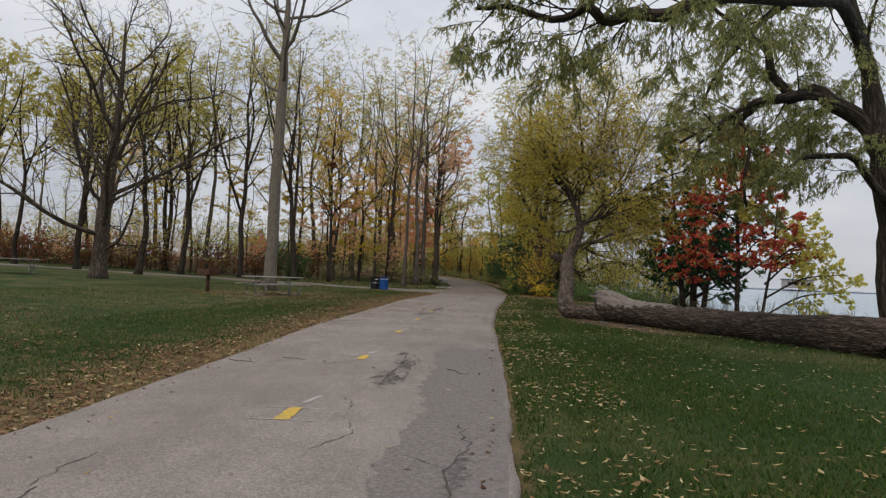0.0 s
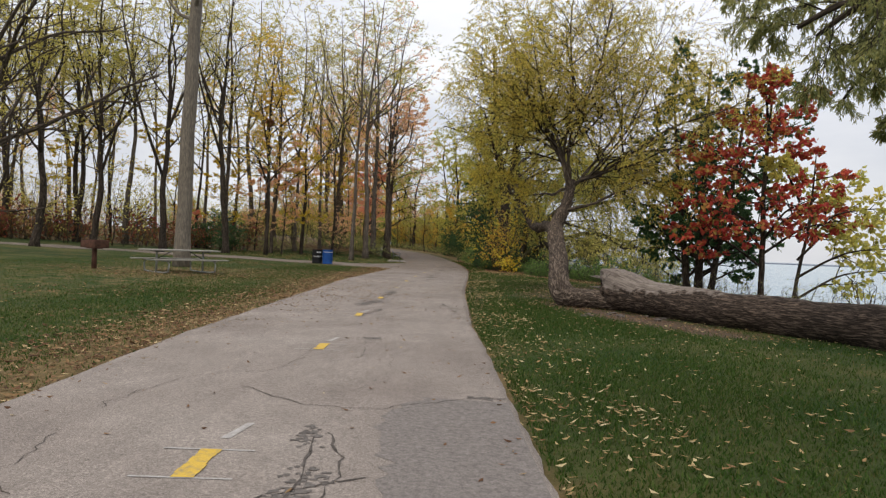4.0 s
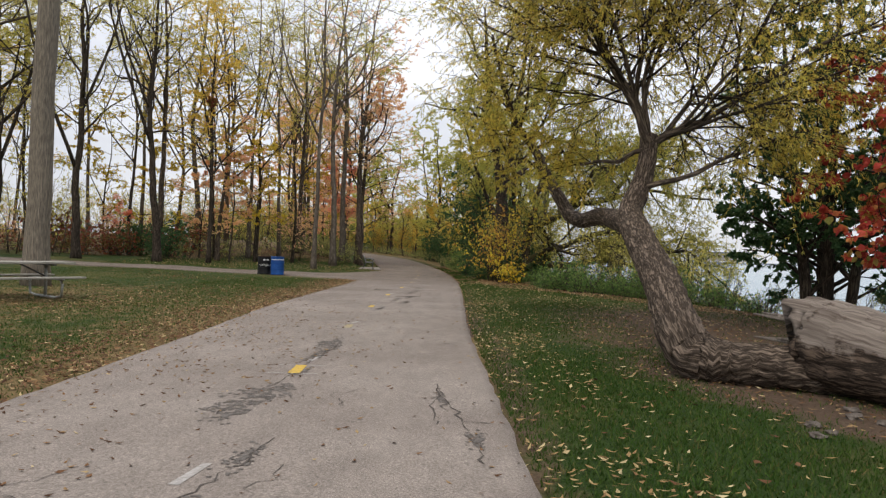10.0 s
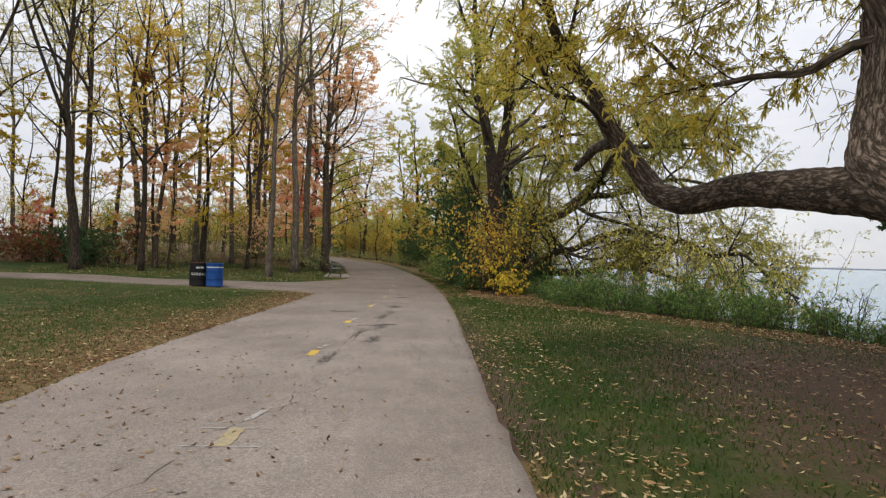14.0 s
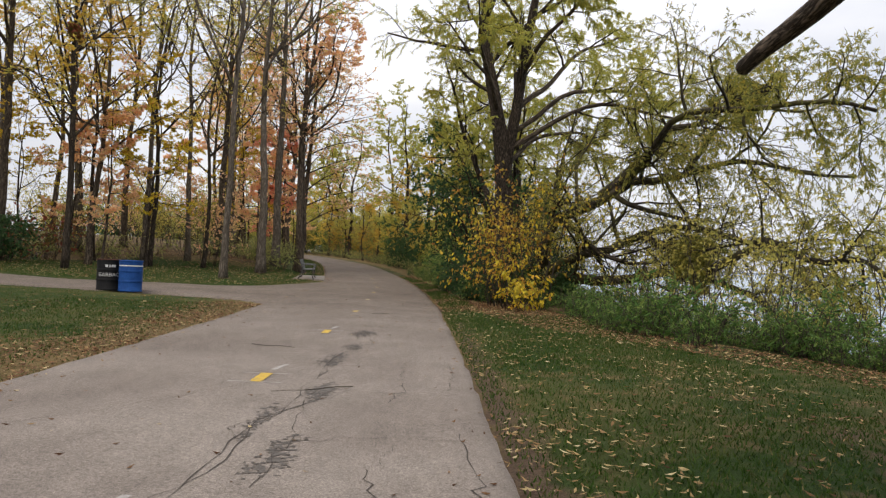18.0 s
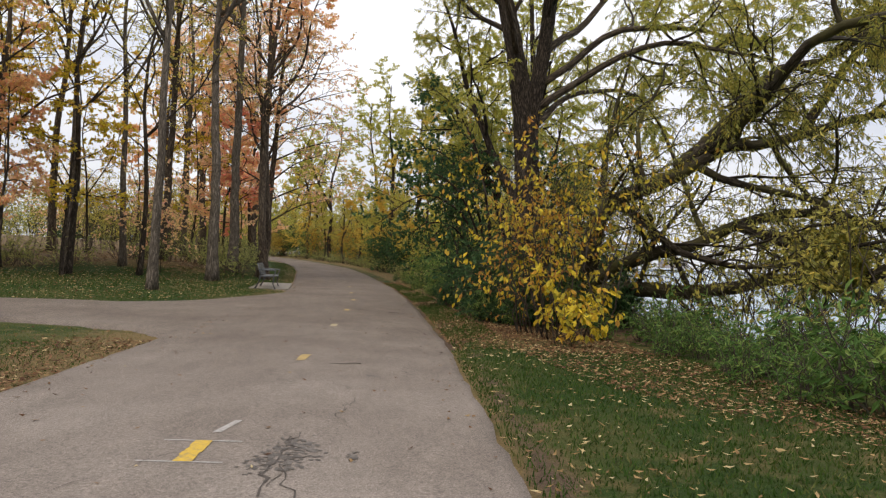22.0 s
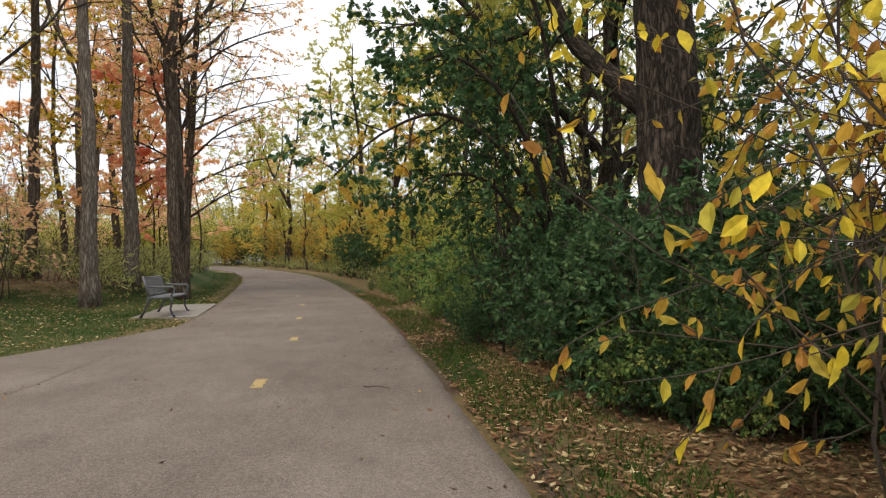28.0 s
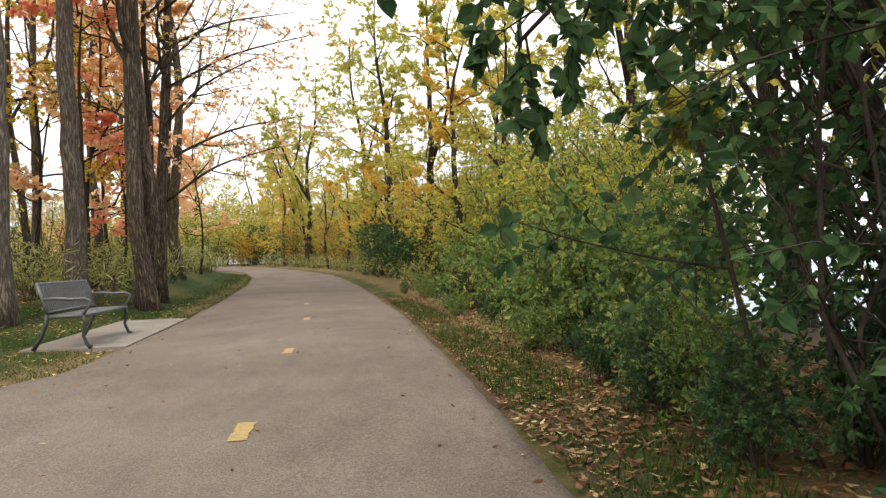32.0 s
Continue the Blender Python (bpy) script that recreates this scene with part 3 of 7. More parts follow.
def lift(x, y):
    """Height of the ground, in plan units, at a place of the plan."""
    x, y = np.asarray(x, float), np.asarray(y, float)
    far = np.log1p(np.exp(np.clip((y - 60) / 4.0, -50, 50))) * 4.0 * 0.024
    far = np.minimum(far, 1.12)
    left = np.clip(left_edge(y) - x - 3.0, 0, 40)
    rise = 0.022 * left + 0.012 * np.clip(y - 44, 0, 40) * np.clip(left / 3, 0, 1)
    rise = np.minimum(rise, 1.1)
    berm = np.clip((left_edge(y) - x - 1.1) / 1.6, 0, 1) * np.clip((y - 56.2) / 4.0, 0, 1)
    rise = rise + 0.45 * berm * berm * (3 - 2 * berm)
    s = x - shore_at(y)
    bank = -1.75 / (1 + np.exp(np.clip(-(s - 0.9) / 0.35, -50, 50))) - 0.08 * np.clip(s, 0, 60) ** 0.7
    bumps = 0.03 * np.sin(x * 0.9 + 1.3 * np.sin(y * 0.37)) * np.cos(y * 0.61 + x * 0.2)
    off = np.clip(np.maximum(left_edge(y) - x, x - right_edge(y)), 0, 3) / 3
    return far / (1 + np.exp(np.clip((s - 2) / 2, -50, 50))) + rise + bank + bumps * off


def at(x, y, dz=0.0):
    """A place of the plan, on the ground, in metres."""
    return np.array([x * U, y * U, float(lift(x, y)) * U + dz])


def placed(x, y, turn=0.0, dz=0.0, scale=1.0):
    p = at(x, y, dz)
    return Matrix.LocRotScale(Vector(p), Euler((0, 0, radians(turn))), (scale, scale, scale))


# ---------------------------------------------------------------- ground, path, lake
def near_side(x):
    """Near edge of the side path, as y over x."""
    return np.interp(-np.asarray(x, float), [1.7, 1.9, 2.3, 3.0, 4.3, 8, 60], [39.9, 40.6, 41.05, 41.5, 41.85, 42.0, 41.0])


def far_side(x):
    return np.interp(-np.asarray(x, float), [2.3, 2.45, 2.8, 3.6, 5.0, 9, 16, 60], [53.0, 52.0, 50.1, 47.9, 46.5, 45.0, 44.8, 43.5])


def on_path(x, y):
    main = (x > left_edge(y) - 0.02) & (x < right_edge(y) + 0.02) & (y > -12)
    side = (x < -1.7) & (x > -60) & (y > near_side(x)) & (y < far_side(x))
    return main | side


def away(x, y):
    """Distance, in plan units, from the nearest edge of the paths; nothing on them."""
    main = np.maximum(np.maximum(left_edge(y) - x, x - right_edge(y)), 0)
    side = np.maximum(np.maximum(near_side(x) - y, y - far_side(x)), 0) + np.where(x < -1.7, 0, 50)
    return np.minimum(main, side)


def soil(x, y):
    """Height of the lawn, in plan units: a little lower along the worn edges of the paths."""
    return lift(x, y) - 0.034 * np.clip(1.9 - away(x, y) / 0.35, 0, 1) - np.where(on_path(x, y), 0.03, 0)


def trodden(x, y):
    """Bare earth along the near side of the fallen log and round the willow's foot."""
    k = np.clip((20.9 - y) / 5.4, 0, 1)
    return np.exp(-(((x - (4.5 + 2.2 * k)) / 0.62) ** 2)) * np.clip(np.minimum(y - 15.0, 21.8 - y), 0, 1)


def spaced(*spans):
    return np.unique(np.round(np.concatenate([np.arange(a, b, s) for a, b, s in spans]), 4))


gx = spaced((-1500, -100, 100), (-100, -40, 6), (-40, -12, 0.8), (-12, 13, 0.3), (13, 22, 0.8), (22, 100, 8), (100, 1600, 150))
gy = spaced((-300, -40, 40), (-40, -6, 2), (-6, 64, 0.35), (64, 132, 1.2), (132, 300, 14), (300, 2400, 150))
X, Y = np.meshgrid(gx, gy)
Z = soil(X, Y)
to_path = np.maximum(np.maximum(left_edge(Y) - X, X - right_edge(Y)), 0)
right_side = X > right_edge(Y)
litter = 0.56 * np.exp(-((to_path / 0.95) ** 2)) * (~right_side) + 0.34 * np.exp(-((to_path / 0.3) ** 2)) * right_side
litter += 0.20 * (X < left_edge(Y) - 0.3) * (Y < 46) + 0.12 * right_side * np.clip((Y - 27) / 6, 0, 1) * (Y < 46)
litter += 0.24 * np.exp(-(((X + 6) / 4.0) ** 2 + ((Y - 26) / 5.0) ** 2))
litter += 0.20 * np.exp(-(((X - 4.6) / 2.6) ** 2 + ((Y - 29) / 8.0) ** 2))
wood = np.clip((Y - np.interp(X, [-30, -16, -12], [50.5, 52.5, 57.0])) / 2.5, 0, 1) * (X < left_edge(Y) - 3.2)
litter += 0.6 * wood
bank_zone = np.clip(1.0 - (shore_at(Y) - X) / 3.4, 0, 1) * (X > right_edge(Y) + 0.2)
bare = 0.85 * np.exp(-(((X - 6.0) / 2.3) ** 2 + ((Y - 25.0) / 5.0) ** 2)) + 0.5 * bank_zone + 0.35 * wood
bare += 0.6 * trodden(X, Y)
bare += 0.6 * np.exp(-((to_path / 0.36) ** 2)) * right_side * np.clip((Y - 12) / 8, 0.2, 1)
late = np.clip((Y - 40) / 3, 0, 1) * right_side * np.clip((X - right_edge(Y) - 0.35) / 0.4, 0, 1)
bare += 0.12 * late
litter += 0.55 * late
g = Build()
rows_n, cols_n = X.shape
idx = np.arange(rows_n * cols_n).reshape(rows_n, cols_n)
g.add(np.stack([X * U, Y * U, Z * U], -1).reshape(-1, 3), np.stack([idx[:-1, :-1], idx[:-1, 1:], idx[1:, 1:], idx[1:, :-1]], -1).reshape(-1, 4))
ground_mesh = g.mesh("ground", GROUND)
for name, values in (("litter", litter), ("bare", bare)):
    attr = ground_mesh.attributes.new(name, "FLOAT", "POINT")
    attr.data.foreach_set("value", np.clip(values, 0, 1).astype(np.float32).ravel())
tagged(new("ground", ground_mesh), "mown park lawn with fallen leaves, bare soil under trees", "ground", kind="structure")

# the asphalt path, with a ragged edge
path_b = Build()
py = spaced((-12, 64, 0.25), (64, 109.0, 0.8))
jag = lambda s, seed: np.random.default_rng(int(seed * 10)).normal(0, 0.010, len(s)) + 0.006 * np.sin(s * 0.9 + seed)
lx, rx = left_edge(py) + jag(py, 1.0) * np.where((py > 39.6) & (py < 52.8), 0, 1), right_edge(py) + jag(py, 2.3)
cross = np.r_[0, 0.005, np.linspace(0.03, 0.97, 11), 0.995, 1]
PX = lx[:, None] + (rx - lx)[:, None] * cross[None]
PY = np.repeat(py[:, None], len(cross), 1)
PZ = lift(PX, PY) + 0.012 + 0.02 * np.sin(np.pi * cross)[None]
PZ[:, 0] -= np.where((py > 39.6) & (py < 52.8), 0.0, 0.08)
PZ[:, -1] -= 0.09
idx = np.arange(PX.size).reshape(PX.shape)
path_b.add(np.stack([PX, PY, PZ], -1).reshape(-1, 3) * U, np.stack([idx[:-1, :-1], idx[:-1, 1:], idx[1:, 1:], idx[1:, :-1]], -1).reshape(-1, 4))
sx = -np.concatenate([[2.0], np.linspace(2.5, 6, 15), np.linspace(6.5, 16, 20), np.linspace(18, 60, 22)])
s01 = np.r_[0, 0.01, np.linspace(0.06, 0.94, 9), 0.99, 1]
SX = np.repeat(sx[:, None], len(s01), 1)
SY = near_side(sx)[:, None] + (far_side(sx) - near_side(sx))[:, None] * s01[None] + jag(sx, 0.4)[:, None] * 0.6
SY[0] = 40.1 + 12.2 * s01
SX[0] = left_edge(SY[0]) + 0.15
SZ = lift(SX, SY) + 0.012 + 0.01 * np.sin(np.pi * s01)[None]
SZ[:, 0] -= 0.08
SZ[:, -1] -= 0.08
SZ[0] -= 0.004
idx = np.arange(SX.size).reshape(SX.shape)
path_b.add(np.stack([SX, SY, SZ], -1).reshape(-1, 3) * U, np.stack([idx[:-1, :-1], idx[1:, :-1], idx[1:, 1:], idx[:-1, 1:]], -1).reshape(-1, 4))
path_ob = part("path", path_b, ASPHALT)
tagged(path_ob, "weathered grey asphalt path with cracks and ragged edges", "path", kind="structure")


def on_top(x, y):
    """Height of the path's surface, in metres."""
    c = (x - left_edge(y)) / (right_edge(y) - left_edge(y))
    return float(lift(x, y) + 0.012 + 0.02 * np.sin(np.pi * np.clip(c, 0, 1))) * U


def dash_at(x, y, turn, mat, length=0.46, width=0.11, ticks=True):
    b = Build()
    n = 7
    for i in range(n):
        s = -length / 2 + length * np.array([i, i + 1]) / n
        w = width / 2 * (1 + 0.12 * RNG.uniform(-1, 1, 2))
        b.add([(-w[0], s[0], 0), (w[1], s[0], 0), (w[1], s[1], 0), (-w[0], s[1], 0)], [(0, 1, 2, 3)])
    m = Matrix.Translation((x * U, y * U, on_top(x, y) + 0.005)) @ Matrix.Rotation(radians(turn), 4, "Z")
    d = part("dash", b, mat, path_ob, "short yellow centre line dash", m=m)
    if ticks:
        t = Build()
        for s in (-length / 2, length / 2):
            t.add([(-0.26, s - 0.008, 0), (0.24, s - 0.012, 0), (0.24, s + 0.008, 0), (-0.26, s + 0.012, 0)], [(0, 1, 2, 3)])
        t.add([(-0.02, 0.45, 0), (0.04, 0.45, 0), (0.10, 0.8, 0), (0.05, 0.8, 0)], [(0, 1, 2, 3)])
        part("tick_marks", t, PAINT_WHITE, path_ob, "thin white setting-out marks", m=Matrix.Translation((0, 0, -0.002)) @ m)
    return d


for x, y, turn, worn in ((1.82, 5.65, 5, 0), (1.52, 9.05, 5, 0), (1.2, 12.9, 4, 0), (0.96, 16.33, 4, 0), (0.76, 19.9, 3, 0), (0.61, 23.6, 3, 1),
                         (0.45, 27.29, 2, 0), (0.36, 31.05, 0, 0), (0.37, 34.83, 0, 0), (0.39, 38.58, 0, 0), (0.29, 42.3, 2, 1), (0.17, 45.7, 3, 0),
                         (0.0, 49.2, 5, 0), (-0.38, 52.7, 6, 0), (-0.81, 56.7, 7, 0), (-1.4, 60.4, 10, 1)):
    dash_at(x, y, turn, PAINT_FADED if worn else PAINT_YELLOW if y < 37 else PAINT_DULL, ticks=y < 37)


def crack_at(points, width, name="crack"):
    """A wandering crack: a thin dark strip of changing width."""
    p = np.array(points, float)
    k = np.linspace(0, len(p) - 1, (len(p) - 1) * 7 + 1)
    q = np.stack([np.interp(k, np.arange(len(p)), p[:, i]) for i in (0, 1)], 1)
    q[1:-1] += RNG.normal(0, 0.02, (len(q) - 2, 2))
    t = np.gradient(q, axis=0)
    t /= np.linalg.norm(t, axis=1)[:, None] + 1e-9
    nrm = np.stack([-t[:, 1], t[:, 0]], 1)
    w = 0.3 * width * RNG.uniform(0.2, 1.6, len(q))[:, None]
    w[0] = w[-1] = width * 0.2
    a, c = q + nrm * w, q - nrm * w
    v = np.concatenate([a, c])
    z = np.array([on_top(x, y) + 0.004 for x, y in v])
    n = len(q)
    f = [(i, i + 1, n + i + 1, n + i) for i in range(n - 1)]
    b = Build()
    b.add(np.column_stack([v * U, z]), f)
    part(name, b, CRACK, path_ob, "dark crack in the asphalt")


def patch_at(x, y, rx, ry, turn):
    """A crumbling dark patch: small ragged plates that run together, with gaps between."""
    step = 0.024
    u, w = np.meshgrid(np.arange(-1.5 * rx, 1.5 * rx + step, step), np.arange(-1.5 * ry, 1.5 * ry + step, step))
    ph = RNG.uniform(0, 6.28, 8)
    f = sum(np.sin(u * k * np.cos(p) + w * k * 0.6 * np.sin(p) + p * 3) / (1 + 0.03 * k) for k, p in zip((9, 14, 21, 30, 43, 60, 85, 110), ph)) / 3.4
    f = f + 0.52 * RNG.normal(size=u.shape) + 0.75 - 1.5 * ((u / rx) ** 2 + (w / ry) ** 2)
    c, s = np.cos(radians(turn)), np.sin(radians(turn))
    ju, jw = u + RNG.uniform(-0.4, 0.4, u.shape) * step, w + RNG.uniform(-0.4, 0.4, u.shape) * step
    gx_, gy_ = x + c * ju - s * jw, y + s * ju + c * jw
    idx = np.arange(u.size).reshape(u.shape)
    keep = f[:-1, :-1] > 0.46
    quads = np.stack([idx[:-1, :-1], idx[:-1, 1:], idx[1:, 1:], idx[1:, :-1]], -1)[keep]
    used, inv = np.unique(quads, return_inverse=True)
    xs, ys = gx_.ravel()[used], gy_.ravel()[used]
    z = np.array([on_top(i_, j_) + 0.0035 for i_, j_ in zip(xs, ys)])
    b = Build()
    b.add(np.column_stack([xs * U, ys * U, z]), inv.reshape(-1, 4))
    p = part("broken_patch", b, ASPHALT_DARK, path_ob, "dark crumbling patch of asphalt")
    p["kind"] = "stuff"


for pts, w in (([(2.15, 7.4), (2.1, 8.0), (2.12, 8.6), (1.95, 9.6)], 0.025), ([(2.3, 7.6), (2.2, 8.4), (2.2, 9.2), (2.0, 9.7)], 0.02), ([(1.9, 8.6), (2.1, 8.8), (2.35, 9.0)], 0.02), ([(1.1, 10.8), (1.68, 10.35), (2.2, 10.3), (2.6, 10.7), (3.12, 10.98)], 0.012),
               ([(3.2, 4.0), (3.12, 4.6), (3.2, 5.2), (3.05, 5.7)], 0.03), ([(3.12, 4.6), (2.85, 4.8)], 0.015), ([(0.2, 7.6), (0.9, 8.0), (1.5, 7.7)], 0.007),
               ([(2.75, 12.4), (2.0, 12.6), (1.6, 12.3)], 0.006), ([(1.9, 10.8), (2.1, 11.6), (2.0, 12.5), (2.2, 13.6)], 0.006), ([(1.02, 14.6), (1.1, 14.9), (1.25, 15.1)], 0.01), ([(2.1, 15.1), (2.5, 15.15)], 0.008),
               ([(1.02, 15.9), (1.03, 16.6), (1.15, 17.2), (1.18, 17.6)], 0.02), ([(2.11, 19.3), (2.2, 18.6), (2.37, 17.9), (2.41, 17.3)], 0.022), ([(2.3, 18.2), (2.48, 18.2)], 0.02), ([(2.07, 19.5), (2.07, 18.6), (2.12, 18.1)], 0.02),
               ([(0.65, 18.1), (0.7, 18.9), (0.79, 19.7), (0.74, 20.6), (0.8, 21.2)], 0.018), ([(1.69, 20.7), (1.75, 21.0), (1.62, 21.2)], 0.008), ([(-0.2, 21.5), (0.4, 22.6), (0.6, 23.6)], 0.007), ([(2.0, 22.0), (2.15, 22.25)], 0.02),
               ([(0.2, 27.0), (0.7, 28.2), (0.69, 29.5), (1.19, 30.64), (1.79, 30.56), (2.1, 30.7)], 0.012), ([(-1.2, 28.8), (-0.4, 29.6), (0.3, 30.7), (0.8, 31.8)], 0.007), ([(1.0, 28.2), (1.01, 29.0), (0.9, 30.2)], 0.012), ([(1.0, 29.0), (1.5, 29.2), (2.06, 29.22)], 0.008),
               ([(0.72, 26.6), (0.69, 28.0), (0.75, 29.5), (0.85, 31.0), (0.84, 32.6)], 0.012), ([(2.17, 27.4), (2.12, 28.4), (2.06, 29.4)], 0.012), ([(0.84, 31.2), (0.83, 32.2), (0.9, 33.2), (1.15, 33.8), (0.9, 34.6)], 0.014), ([(-1.5, 31.4), (-0.7, 31.9), (-0.2, 31.6)], 0.006),
               ([(0.9, 34.1), (0.87, 34.7), (0.9, 35.3)], 0.03), ([(0.75, 34.5), (1.05, 34.8)], 0.02), ([(-0.6, 33.4), (0.1, 34.4), (0.5, 35.2)], 0.006), ([(2.0, 30.8), (2.1, 31.4), (2.05, 32.4)], 0.01)):
    crack_at(pts, w)
cr = np.random.default_rng(12)
for i in range(24):
    y0 = 3.5 + 36 * ((i * 0.618) % 1)
    x0 = float(left_edge(y0) + (right_edge(y0) - left_edge(y0)) * cr.uniform(0.12, 0.92))
    way = cr.normal(0.4, 0.5) if i % 4 else cr.normal(1.6, 0.2)
    line = [(x0, y0)]
    for _ in range(int(cr.integers(2, 5))):
        way += cr.normal(0, 0.5)
        line.append((line[-1][0] + 0.34 * np.sin(way) * cr.choice([-1, 1]) * 0.7, line[-1][1] + 0.5 * abs(np.cos(way)) + 0.05))
    if all(left_edge(b) + 0.1 < a < right_edge(b) - 0.1 for a, b in line):
        crack_at(line, 0.010)
for x, y, a, b_, turn in ((2.12, 7.6, 0.2, 0.55, 4), (2.06, 8.7, 0.16, 0.6, 4), (1.92, 9.5, 0.1, 0.3, 8), (3.16, 4.5, 0.07, 0.55, 0), (2.93, 10.87, 0.2, 0.06, 0), (1.6, 13.7, 0.14, 0.1, 0),
                          (1.04, 16.3, 0.07, 0.45, -4), (1.1, 17.2, 0.11, 0.45, -6), (0.74, 18.9, 0.3, 0.42, 0), (0.66, 18.25, 0.22, 0.4, 0), (0.78, 19.7, 0.08, 0.35, -6), (0.76, 21.0, 0.12, 0.8, -6),
                          (2.36, 17.8, 0.10, 0.35, 0), (2.11, 18.9, 0.06, 0.5, 6), (2.08, 22.1, 0.12, 0.13, 0), (0.69, 21.8, 0.16, 0.8, 0), (0.65, 26.9, 0.1, 0.7, 0), (0.70, 29.5, 0.1, 0.6, 0),
                          (0.83, 32.2, 0.15, 0.7, 0), (0.9, 33.3, 0.14, 0.4, 0), (0.89, 34.75, 0.22, 0.45, 0), (1.26, 34.8, 0.06, 0.12, 0), (1.22, 37.5, 0.13, 0.08, 0), (0.95, 30.5, 0.14, 0.6, 0), (1.0, 28.8, 0.14, 0.5, 0), (-1.0, 28.6, 0.14, 0.1, 0)):
    patch_at(x, y, a, b_, turn)

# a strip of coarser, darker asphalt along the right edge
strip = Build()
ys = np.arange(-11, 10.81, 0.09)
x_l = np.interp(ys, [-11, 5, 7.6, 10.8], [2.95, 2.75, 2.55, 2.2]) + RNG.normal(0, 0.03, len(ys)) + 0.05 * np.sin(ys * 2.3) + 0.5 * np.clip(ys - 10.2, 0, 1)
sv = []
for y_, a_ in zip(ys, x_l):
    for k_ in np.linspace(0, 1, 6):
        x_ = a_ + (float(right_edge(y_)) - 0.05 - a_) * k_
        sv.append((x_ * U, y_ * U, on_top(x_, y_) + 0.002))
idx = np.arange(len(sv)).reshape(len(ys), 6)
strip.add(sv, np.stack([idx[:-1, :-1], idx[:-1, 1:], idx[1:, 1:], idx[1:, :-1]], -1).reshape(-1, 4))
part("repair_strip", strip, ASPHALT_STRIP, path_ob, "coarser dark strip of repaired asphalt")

# the lake and what lies along its far side
wb = Build()
wb.add([(-800 * U, -300 * U, -1.35), (1600 * U, -300 * U, -1.35), (3000 * U, 3500, -1.35), (-800 * U, 3500, -1.35)], [(0, 1, 2, 3)])
tagged(part("water", wb, WATER, smooth=False), "calm pale blue lake water under a grey sky", "lake", kind="structure")
bw = Build()
k = np.linspace(0, 1, 40)
line = np.stack([150 + 700 * k, 720 - 40 * k, np.full(40, -1.2)], 1)
bw.tube(line, 1.3 + 0.2 * np.sin(k * 90), 6)
tagged(part("breakwater", bw, FAR_LAND), "long low dark stone breakwater far across the lake", "breakwater", kind="structure")
house = thing("harbour_building", Matrix.Translation((262, 712, 1.4)), "small pale flat-roofed building on the distant breakwater", "building")
part("wall", bevelled((-13, -6, 0), (13, 6, 8), 0.3), FAR_WALL, house)
part("roof", bevelled((-14, -7, 8), (14, 7, 9), 0.3), FAR_LAND, house)
for i in range(4):
    part("window", bevelled((-11 + 6 * i, -6.3, 3), (-7.5 + 6 * i, -5.9, 6), 0.05), DRUM_BLACK, house)


